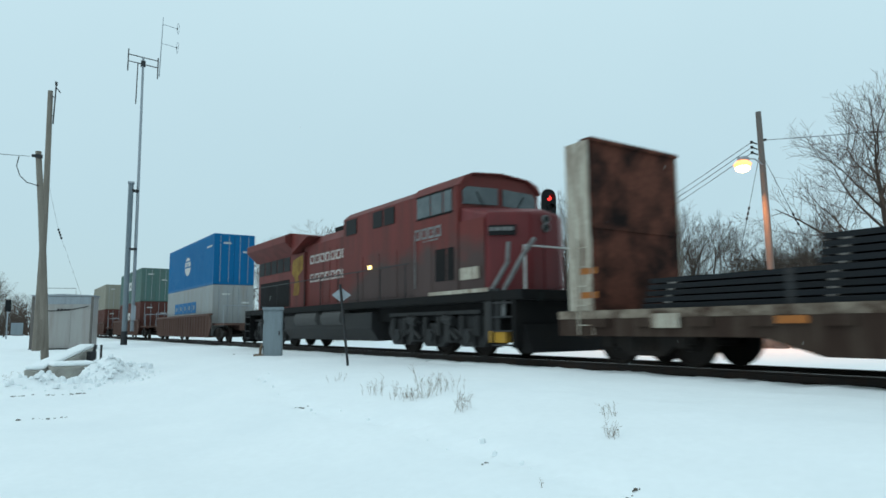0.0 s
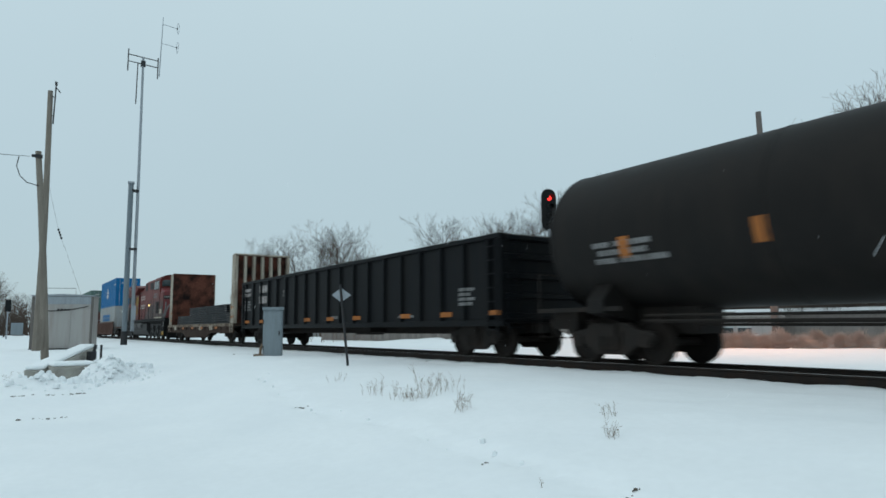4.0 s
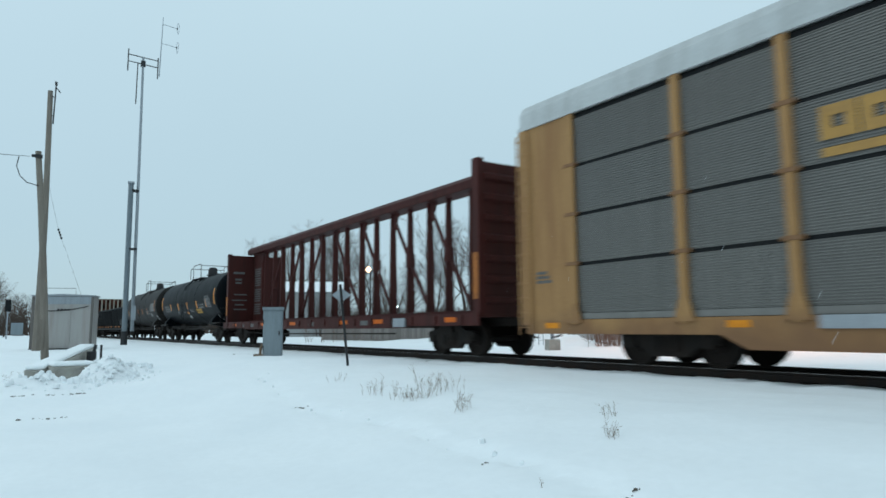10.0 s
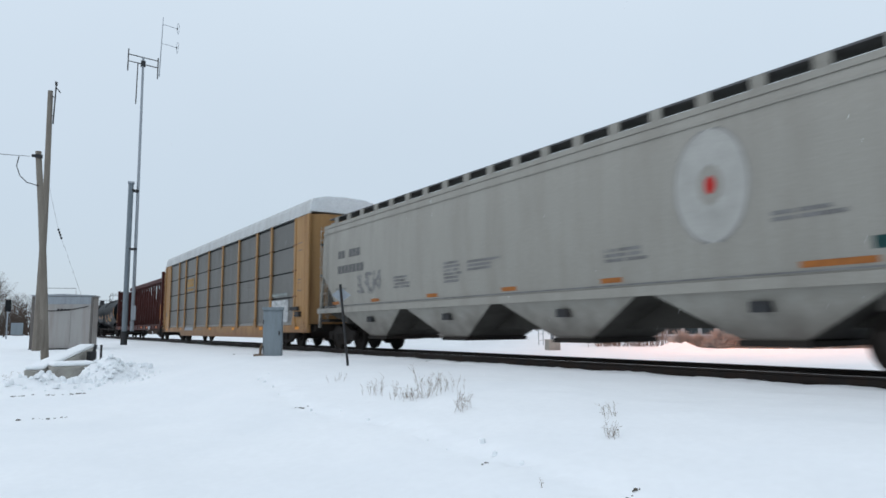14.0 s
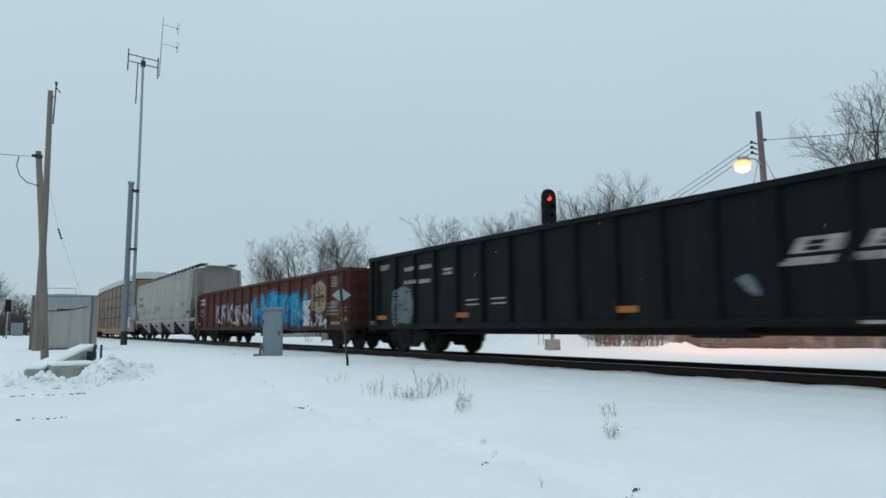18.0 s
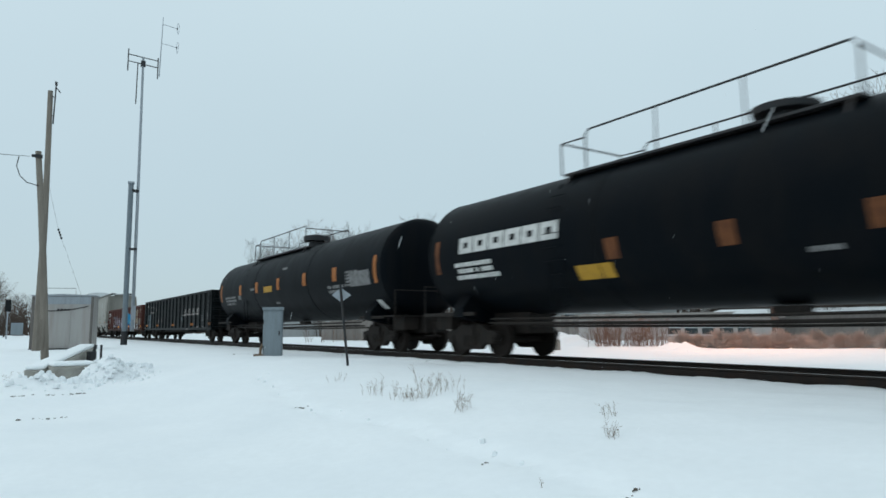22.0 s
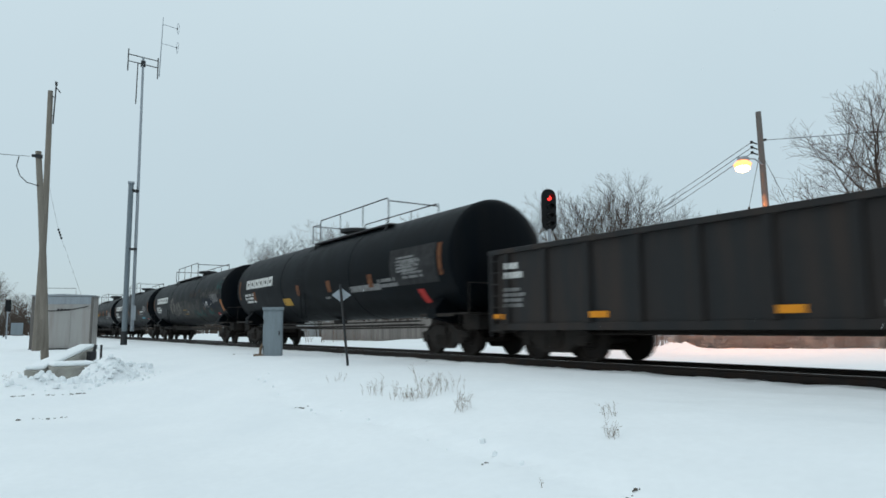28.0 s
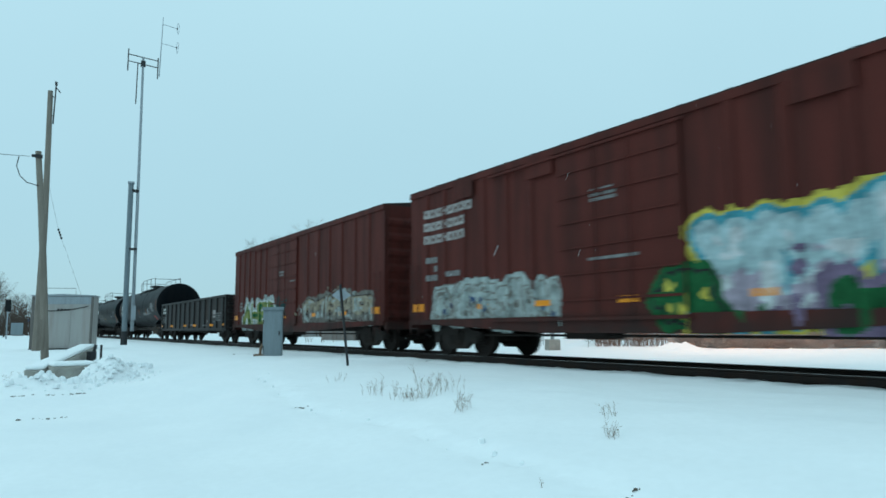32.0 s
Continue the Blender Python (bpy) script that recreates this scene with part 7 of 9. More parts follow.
        if 227 < a < 228:
            for xa, xb, za, zb, col in ((236.5, 241.9, 1.25, 2.72, "slate"), (239.2, 242.0, 2.70, 3.3, "umber"), (233.7, 235.6, 1.8, 3.3, "grayp"), (229.2, 233.2, 1.4, 2.1, "grayp"), (242.2, 244.8, 1.15, 2.05, "grayp"), (242.0, 246.3, 2.45, 3.2, "slate"),
                                        (242.6, 246.0, 1.95, 2.75, "ink"), (239.8, 242.4, 1.45, 2.0, "sea"), (243.4, 244.75, 1.5, 2.0, "sea"), (242.5, 242.95, 1.95, 2.4, "tan"), (243.9, 244.6, 1.75, 2.05, "tan"), (239.1, 239.5, 2.0, 2.5, "tan"), (245.7, 246.7, 2.75, 3.45, "sea"), (246.0, 246.75, 3.5, 3.7, "dull"), (235.5, 239.0, 1.9, 2.75, "slate"), (233.8, 234.9, 2.4, 3.0, "dull")):
                r_in = 0.003 if col in ("slate", "umber", "grayp") else -0.003 if col == "ink" else -0.006
                blotch(t, xa - tx, xb - tx, za, zb, lambda x, z, r_in=r_in: ts(x, z) + r_in, SP[col], rng)
            graffiti(t, 233.6 - tx, 236.7 - tx, 1.65, 2.7, lambda x, z: ts(x, z) - 0.010, (SP["dull"], None, None, None), rng, letters=5, cell=0.035, thick=0.035, label="thin pale spray-painted scrawl")
            rows_of_marks(t, 244.9 - tx, 2.74, 1.3, 0.44, 6, lambda x, z: ts(x, z) - 0.008, M["gray_mark"], rng, fill=1.0)
            for _ in range(14):
                xa, za = rng.uniform(233.7, 237.0), rng.uniform(1.5, 2.2)
                blotch(t, xa - tx, xa + rng.uniform(0.4, 1.0) - tx, za, za + rng.uniform(0.2, 0.6), lambda x, z: ts(x, z) - 0.008, SP[rng.choice(("dull", "slate", "tan", "dull"))], rng, cell=0.045, ragged=1.15, label="smeared pale spray paint")
    g15, side15, x15 = gondola(270.5, 287.5, "dark rusty steel gondola with ribbed sides", M["gon_rusty"], 0.70, 2.65, 13, rng, 1.02, 6)
    sheet_part("logo_bar", g15, M["faint_mark"], [(284.55 - x15, 285.35 - x15, 1.62, 1.86), (284.6 - x15, 285.3 - x15, 1.44, 1.55)], side15)
    sheet_part("stencil_line", g15, M["gray_mark"], [(284.55 - x15, 285.35 - x15, 1.2, 1.23)], side15)
    b16, side16, x16 = boxcar(288.85, 305.05, "oxide-red boxcar with graffiti along its lower side", 294.5, 297.6, 6, rng, (289.2, 293.9, 296.3, 299.4, 302.0, 304.4))
    graffiti(b16, 290.5 - x16, 295.2 - x16, 0.82, 2.2, side16, (SP["green"], SP["white"], SP["pale"], SP["leaf"]), rng, word="AHED", thick=0.17, cloud=0.7, label="green and white spray-painted word")
    graffiti(b16, 298.3 - x16, 304.2 - x16, 0.98, 2.02, side16, (SP["cream"], SP["umber"], SP["dull"], SP["pale"], SP["dull"]), rng, letters=11, thick=0.1, cloud=0.42, label="pale wild spray-painted lettering")
    for _ in range(16):
        xa, za = rng.choice((rng.uniform(296.6, 298.6), rng.uniform(298.5, 303.6))), rng.uniform(0.95, 1.5)
        za = za if xa < 298.6 else rng.uniform(1.85, 2.15)
        blotch(b16, xa - x16, xa + rng.uniform(0.35, 0.8) - x16, za, za + rng.uniform(0.2, 0.4), lambda x, z: side16(x, z) - 0.002, SP[rng.choice(("dull", "pale", "cream"))], rng, cell=0.04, ragged=0.9, label="pale sprayed star")
    blotch(b16, 298.6 - x16, 304.3 - x16, 0.84, 1.0, lambda x, z: side16(x, z) - 0.003, SP["pale"], rng, cell=0.05, ragged=0.25, label="pale sprayed band")
    graffiti(b16, 295.3 - x16, 296.5 - x16, 1.1, 2.25, side16, (SP["teal"], None, None, None), rng, letters=3, thick=0.07)
    rows_of_marks(b16, 289.8 - x16, 2.1, 0.6, 0.5, 3, side16, M["gray_mark"], rng)
    rows_of_marks(b16, 295.6 - x16, 3.25, 0.7, 0.24, 2, side16, M["gray_mark"], rng)
    sheet_part("chalk_mark", b16, M["gray_mark"], [(296.9 - x16, 297.5 - x16, 2.74, 2.79)], lambda x, z: -1.47 - 0.08)
    b17, side17, x17 = boxcar(306.7, 322.9, "oxide-red boxcar with white name blocks and colourful graffiti", 313.0, 316.2, 6, rng, (307.1, 310.2, 312.4, 314.9, 317.6, 320.2, 322.5))
    for k, n in enumerate((8, 7, 7)):
        block_letters(b17, 307.5 - x17, 3.88 - k * 0.37, n * 0.285, 0.24, (n,), side17, M["faint_mark"], rng, "name_bar")
    rows_of_marks(b17, 307.6 - x17, 2.75, 0.7, 0.75, 3, side17, M["gray_mark"], rng)
    rows_of_marks(b17, 308.6 - x17, 2.3, 0.6, 0.22, 1, side17, M["gray_mark"], rng)
    graffiti(b17, 308.0 - x17, 312.9 - x17, 0.75, 2.0, side17, (SP["pale"], SP["dull"], SP["pale"], SP["dull"], SP["pale"]), rng, letters=9, thick=0.1, cloud=0.45)
    for _ in range(9):
        xa, za = rng.uniform(308.3, 312.4), rng.uniform(0.85, 1.4)
        blotch(b17, xa - x17, xa + rng.uniform(0.25, 0.6) - x17, za, za + rng.uniform(0.2, 0.5), lambda x, z: side17(x, z) - 0.003, SP[rng.choice(("navy", "umber", "navy", "dull"))], rng, cell=0.035, ragged=0.5, label="dark patch in the lettering")
    for xa, xb in ((309.0, 309.9), (312.0, 312.9), (318.2, 319.2)):
        part("eave_plate", Geo().box(xa - x17, xb - x17, -1.55, -1.53, 4.18, 4.60), M["box_red"], b17)
    graffiti(b17, 316.4 - x17, 322.3 - x17, 0.75, 2.68, side17, (SP["ice"], SP["aqua"], SP["yellow"], SP["white"], SP["lilac"]), rng, letters=4, thick=0.27, cloud=0.55, label="pale blue and yellow spray-painted lettering")
    graffiti(b17, 318.6 - x17, 320.0 - x17, 0.72, 1.5, side17, (SP["leaf"], SP["purple"], SP["purple"], None), rng, letters=1, thick=0.2, cloud=0.5, lift=0.003)
    graffiti(b17, 315.5 - x17, 316.9 - x17, 0.75, 1.75, side17, (SP["leaf"], SP["black"], SP["leaf"], SP["yellow"]), rng, letters=2, thick=0.13, cloud=0.5, lift=0.003)
    for xa, xb, za, zb_, col in ((316.7, 322.2, 0.72, 1.12, "leaf"), (317.4, 319.0, 0.75, 1.25, "purple"), (319.8, 321.0, 0.75, 1.35, "navy"), (317.9, 318.4, 1.5, 2.1, "purple"), (320.0, 320.5, 1.6, 2.0, "navy")):
        blotch(b17, xa - x17, xb - x17, za, zb_, lambda x, z: side17(x, z) - 0.005, SP[col], rng, cell=0.045, ragged=0.45, label="dark sprayed shading under the lettering")
    rows_of_marks(b17, 314.0 - x17, 3.6, 0.9, 0.3, 3, lambda x, z: -1.47 - 0.08, M["gray_mark"], rng)
    sheet_part("chalk_mark", b17, M["gray_mark"], [(313.9 - x17, 315.2 - x17, 2.12, 2.18)], lambda x, z: -1.47 - 0.08)


build_train()


# ---------------------------------------------------------------- beside the track: poles, shelter, cabinet, sign
def stand(x, y, z=None):
    """A pose on the ground at x, y whose local x runs across the line of sight and y away from it."""
    b = math.atan2(y, -x)
    return pose(x, y, snow_z(x, y) if z is None else z, 0, 0, 90 - math.degrees(b))


def taper_pole(g, foot, top, r0, r1, n=12, bend=0.0):
    foot, top = Vector(foot), Vector(top)
    pts = []
    for k in range(9):
        t = k / 8
        pts.append(foot.lerp(top, t) + Vector((bend * math.sin(t * math.pi), 0, 0)))
    return g.tube(pts, [r0 + (r1 - r0) * k / 8 for k in range(9)], n)


def sag(a, b, drop, n=14):
    a, b = Vector(a), Vector(b)
    return [a.lerp(b, k / n) - Vector((0, 0, drop * 4 * (k / n) * (1 - k / n))) for k in range(n + 1)]


def build_wood_poles():
    p = thing("utility_pole", "weathered grey wooden utility pole with a service cable", "utility pole", stand(-24.1, 1.22, -0.4))
    part("shaft", taper_pole(Geo(), (0, 0, 0), (-0.55, 0, 6.85), 0.118, 0.088, bend=0.04), M["pole_wood"], p, smooth=60)
    part("side_plank", Geo().box(-0.2, -0.08, -0.16, -0.10, 0.6, 1.5), M["pole_wood"], p)
    part("cable_bracket", Geo().box(-0.62, -0.42, -0.16, -0.05, 6.62, 6.72).tube([(-0.72, -0.1, 6.67), (-0.58, -0.1, 6.67)], 0.05, 8), M["dark_steel"], p)
    part("drip_loop", Geo().tube([(-1.05, -0.1, 6.6), (-1.1, -0.1, 6.3), (-1.0, -0.1, 6.0), (-0.8, -0.1, 5.8), (-0.48, -0.1, 5.72)], 0.014, 5), M["wire"], p)
    far = thing("utility_pole", "tall leaning grey wooden pole with a small antenna rod", "utility pole", stand(-36.2, 1.42, -0.3))
    part("shaft", taper_pole(Geo(), (0, 0, 0), (-0.08, 0, 12.65), 0.175, 0.115, bend=0.06), M["pole_wood"], far, smooth=60)
    part("antenna_rod", Geo().tube([(0.11, -0.1, 11.0), (0.15, -0.1, 13.1)], 0.032, 6).tube([(-0.1, -0.05, 12.35), (0.15, -0.1, 12.35)], 0.025, 5).tube([(-0.12, -0.05, 11.4), (0.13, -0.1, 11.4)], 0.025, 5), M["dark_steel"], far)
    part("antenna_tip", Geo().bar((0.13, -0.1, 12.85), (0.36, -0.1, 12.6), 0.04, 0.04).box(0.09, 0.2, -0.15, -0.05, 12.95, 13.12), M["dark_steel"], far)
    part("guy_wire", Geo().tube([(0.05, 0, 8.2), (0.62, 0.1, 5.9), (1.8, 0.2, 2.6)], 0.006, 4), M["wire"], far)
    ins = Geo()
    for k in range(4):
        t = k * 0.13
        ins.revolve([(5.95 - t, 0.02), (5.92 - t, 0.045), (5.86 - t, 0.045), (5.83 - t, 0.02)], 8, "z", 0.62 + t * 0.35, 0.1)
    part("guy_insulator", ins, M["signal_black"], far)
    # service wire running out of the scene
    w = Geo().tube(sag((-24.12, 0.45, 6.26), (-26.5, -14.0, 6.9), 0.25), 0.009, 5)
    tagged(part("overhead_wire", w, M["wire"]), "thin black overhead service wire", "wire")


def build_shelter():
    L = 2.75
    s = thing("signal_shelter", "pale brushed-metal signal shelter with a cable across its front", "equipment shelter", pose(-38.89, 1.25, -0.12, 0, 0, 73.1))
    part("wall", Geo().box(0, L, 0, 1.35, 0.0, 2.62), M["shed_metal"], s, bevel=0.02)
    part("roof", Geo().prism([(-0.06, 2.62), (L + 0.06, 2.62), (L + 0.06, 2.68), (L * 0.5, 2.74), (-0.06, 2.68)], "y", -0.06, 1.41), M["galv"], s)
    part("corner_post", Geo().box(L - 0.09, L + 0.02, -0.03, 0.02, 0, 2.6), M["pole_pale"], s)
    part("header_band", Geo().box(0.12, L - 0.09, -0.022, -0.004, 2.22, 2.6), M["galv"], s)
    part("corner_post", Geo().box(-0.02, 0.12, -0.03, 0.02, 0, 2.6), M["pole_pale"], s)
    part("door", Geo().box(0.75, 1.75, -0.03, -0.004, 0.12, 2.2), M["shed_metal"], s)
    part("cable", Geo().tube(sag((0.2, -0.08, 1.92), (L - 0.2, -0.08, 2.12), 0.12), 0.022, 5), M["wire"], s)
    for k in range(4):
        x = 1.15 + k * 0.16
        part("cable_clip", Geo().box(x, x + 0.09, -0.11, -0.05, 1.90, 1.98), M["wire"], s)
    part("skid", Geo().box(-0.05, L + 0.05, -0.05, 1.4, -0.25, 0.0), M["dark_steel"], s)
    part("rod_fence", Geo().tube([(0.4, 0.4, 2.72), (0.4, 0.4, 3.05), (L - 0.9, 0.4, 3.05), (L - 0.9, 0.4, 2.72)], 0.012, 4), M["wire"], s)


def build_footings():
    """Two precast concrete troughs capped with snow."""
    for (x, y, rz, l, w, h), lab in (((-22.5, 1.62, 161.4, 5.2, 0.5, 0.50), "long low concrete footing capped with snow"), ((-19.9, 1.60, 95, 1.0, 0.9, 0.46), "square concrete footing with tapered sides, capped with snow")):
        z = ground_z(x, y)
        f = thing("concrete_footing", lab, "concrete footing", pose(x, y, -0.50, 0, -5, rz) if l > 2 else pose(x, y, z - 0.13, 0, 0, rz))
        part("block", Geo().add([(-l / 2 + 0.08, -w / 2 + 0.08, 0), (l / 2 - 0.08, -w / 2 + 0.08, 0), (l / 2 - 0.08, w / 2 - 0.08, 0), (-l / 2 + 0.08, w / 2 - 0.08, 0),
                                 (-l / 2, -w / 2, h), (l / 2, -w / 2, h), (l / 2, w / 2, h), (-l / 2, w / 2, h)],
                                [(3, 2, 1, 0), (4, 5, 6, 7), (0, 1, 5, 4), (1, 2, 6, 5), (2, 3, 7, 6), (3, 0, 4, 7)]), M["concrete"], f, bevel=0.03)
        cap = part("snow_cap", Geo().box(-l / 2 + 0.02, l / 2 - 0.02, -w / 2 + 0.02, w / 2 - 0.02, h + 0.001, h + 0.11), M["snow"], f, "rounded cap of snow")
        bv = cap.modifiers.new("drift", "BEVEL")
        bv.width, bv.segments = 0.09, 4
        cap.data.shade_smooth()
    v = thing("junction_pipe", "dark capped pipe stub beside the footings", "pipe", stand(-23.4, 2.42, -0.3))
    part("stub", Geo().tube([(0, 0, 0), (0, 0, 0.42)], 0.14, 10).tube([(0.26, 0, 0), (0.26, 0, 0.62)], 0.035, 6).tube([(0.05, 0, 0.35), (0.1, 0, 0.62)], 0.05, 6), M["dark_steel"], v)


def build_radio_mast():
    t = thing("radio_mast", "slim galvanised radio mast with dipole antennas on a thicker pipe", "antenna mast", stand(-46.0, 6.6, -0.3))
    part("base_pipe", Geo().tube([(-0.08, 0, 0), (-0.1, 0, 10.5)], 0.165, 12), M["pipe_blue"], t, smooth=60)
    part("base_collar", Geo().tube([(-0.08, 0, 0), (-0.08, 0, 1.0)], 0.20, 12), M["dark_steel"], t, smooth=60)
    part("base_cap", Geo().box(-0.3, 0.1, -0.2, 0.2, 10.5, 10.62), M["galv"], t)
    part("mast", Geo().tube([(0.36, 0.3, 1.0), (0.32, 0.1, 10.4), (0.26, 0, 19.1)], [0.11, 0.095, 0.07], 10), M["galv"], t, smooth=60)
    part("clamp", Geo().box(-0.1, 0.38, -0.15, 0.3, 10.0, 10.12), M["dark_steel"], t)
    part("clamp", Geo().box(-0.1, 0.42, -0.15, 0.4, 6.2, 6.3), M["dark_steel"], t)
    part("riser_box", Geo().box(0.28, 0.52, -0.2, -0.02, 1.7, 2.6), M["galv"], t)
    for z0 in (19.15, 18.68):
        part("cross_arm", Geo().tube([(-0.64, 0, z0 + 0.06), (1.18, 0, z0 - 0.14)], 0.032, 6), M["dark_steel"], t)
    for x, a, b in ((-0.64, 18.05, 19.55), (1.17, 17.75, 19.2)):
        part("dipole", Geo().tube([(x, -0.05, a), (x, -0.05, b)], 0.038, 6), M["dark_steel"], t)
    part("dipole", Geo().tube([(-0.07, -0.05, 15.85), (-0.05, -0.05, 18.7)], 0.034, 6), M["dark_steel"], t)
    part("hub_clamp", Geo().box(0.12, 0.42, -0.12, 0.12, 18.5, 18.85), M["dark_steel"], t)
    part("top_whip", Geo().tube([(1.27, 0, 17.95), (1.37, 0, 22.15)], [0.035, 0.022], 6), M["galv"], t)
    for z0 in (21.65, 20.3):
        part("loop_arm", Geo().tube([(1.35, 0, z0), (2.3, 0, z0 - 0.14)], 0.02, 5), M["galv"], t)
        part("loop_antenna", Geo().tube([(2.31, 0, z0 - 0.55), (2.27, 0, z0 - 0.2), (2.29, 0, z0 + 0.22), (2.35, 0, z0 + 0.27), (2.40, 0, z0 + 0.1), (2.38, 0, z0 - 0.42), (2.31, 0, z0 - 0.55)], 0.013, 5), M["galv"], t)
        part("loop_hub", Geo().box(2.24, 2.32, -0.04, 0.04, z0 - 0.2, z0 - 0.08), M["dark_steel"], t)


def build_cabinet():
    c = thing("relay_cabinet", "blue-grey steel relay cabinet standing in snow", "relay cabinet", pose(-22.75, 8.0, -0.25, 0, 0, 68))
    part("body", Geo().box(-0.33, 0.33, -0.3, 0.3, 0.0, 1.68), M["cabinet"], c, bevel=0.015)
    part("cap", Geo().box(-0.36, 0.36, -0.34, 0.34, 1.68, 1.78), M["cabinet"], c)
    part("door", Geo().box(-0.29, 0.29, -0.325, -0.303, 0.08, 1.6), M["cabinet"], c)
    part("latch", Geo().box(0.2, 0.24, -0.345, -0.325, 0.8, 0.95), M["dark_steel"], c)
    part("hinge", Geo().tube([(-0.31, -0.32, 0.3), (-0.31, -0.32, 0.45)], 0.015, 6), M["dark_steel"], c)
    part("hinge", Geo().tube([(-0.31, -0.32, 1.2), (-0.31, -0.32, 1.35)], 0.015, 6), M["dark_steel"], c)
    part("conduit", Geo().tube([(-0.42, -0.2, 0.0), (-0.40, -0.2, 0.35), (-0.33, -0.2, 0.5)], 0.045, 8), M["weed"], c)
    part("foot_board", Geo().box(-0.62, -0.30, -0.42, -0.15, 0.08, 0.16), M["weed"], c)
    s = thing("diamond_marker", "small white diamond marker on a leaning dark steel post", "trackside marker", stand(-15.85, 7.62, -0.4))
    part("post", Geo().tube([(0.0, 0, 0), (-0.24, 0, 2.33)], 0.035, 6), M["dark_steel"], s)
    part("plate", Geo().prism([(-0.46, 2.05), (-0.21, 2.24), (0.05, 2.05), (-0.21, 1.86)], "y", 0.045, 0.06), M["galv"], s, "pale diamond plate")


def build_signal():
    p = thing("railway_signal", "black three-lens railway signal showing red on a grey mast", "railway signal", pose(-22.44, 21.01, -0.35, 0, 0, 69))
    part("foundation", Geo().box(-0.28, 0.28, -0.28, 0.28, 0, 0.55), M["concrete"], p, bevel=0.03)
    part("mast", Geo().tube([(0, 0, 0.5), (0, 0, 5.64)], 0.085, 12), M["galv"], p, smooth=60)
    back = Geo()
    pts = [(-0.365, 5.89), (-0.365, 7.19)] + [(0.365 * -math.cos(a), 7.19 + 0.365 * math.sin(a)) for a in (0.5, 1.0, 1.57, 2.14, 2.64)] + [(0.365, 7.19), (0.365, 5.89)] + [(0.365 * math.cos(a), 5.89 - 0.365 * math.sin(a)) for a in (0.5, 1.0, 1.57, 2.14, 2.64)]
    back.prism(pts, "y", -0.02, 0.02)
    part("backplate", back, M["signal_black"], p)
    part("housing", Geo().box(-0.17, 0.17, 0.02, 0.28, 5.74, 7.29), M["signal_black"], p, bevel=0.03)
    for k, z in enumerate((7.11, 6.68, 6.25, 5.85)):
        part("lens", Geo().revolve([(-0.05, 0.10), (-0.02, 0.12)], 16, "y", 0.02, z), M["red_lamp"] if k == 0 else M["dark_lens"], p, "lit red lens" if k == 0 else "")
        hood = Geo()
        n = 10
        v = []
        for q in range(n + 1):
            a = math.pi * (q / n * 1.2 - 0.1)
            for (yy, rr) in ((-0.02, 0.15), (-0.36, 0.145)):
                v.append((0.02 + rr * math.cos(a), yy, z + rr * math.sin(a)))
        hood.add(v, [(2 * q, 2 * q + 2, 2 * q + 3, 2 * q + 1) for q in range(n)])
        h = part("hood", hood, M["signal_black"], p)
        sol = h.modifiers.new("thickness", "SOLIDIFY")
        sol.thickness = 0.012
    lad = Geo()
    for x in (-0.62, -0.40):
        lad.tube([(x, 0.12, 0.3), (x, 0.12, 5.4)], 0.018, 5)
    for k in range(16):
        lad.tube([(-0.62, 0.12, 0.5 + k * 0.3), (-0.40, 0.12, 0.5 + k * 0.3)], 0.012, 4)
    lad.tube([(-0.4, 0.12, 2.4), (0, 0, 2.4)], 0.02, 5).tube([(-0.4, 0.12, 4.6), (0, 0, 4.6)], 0.02, 5)
    part("ladder", lad, M["galv"], p)
    part("platform", Geo().box(-0.95, 0.1, -0.1, 0.5, 5.02, 5.06).tube([(-0.95, 0.0, 5.05), (-0.95, 0.0, 5.75), (-0.95, 0.5, 5.75), (-0.95, 0.5, 5.05)], 0.016, 4).tube([(-0.95, 0.5, 5.75), (0.1, 0.5, 5.75)], 0.016, 4), M["galv"], p)
    # a far signal and its case down the line
    f = thing("railway_signal", "small distant dark railway signal on a thin mast", "railway signal", stand(-92, 0.6, -0.3))
    part("mast", Geo().tube([(0, 0, 0), (0, 0, 3.6)], 0.07, 8), M["galv"], f)
    part("head", Geo().box(-0.3, 0.3, -0.1, 0.1, 3.3, 4.7), M["signal_black"], f, bevel=0.05)
    part("case", Geo().box(0.4, 1.6, -0.4, 0.4, 0.6, 2.0), M["cabinet"], f)


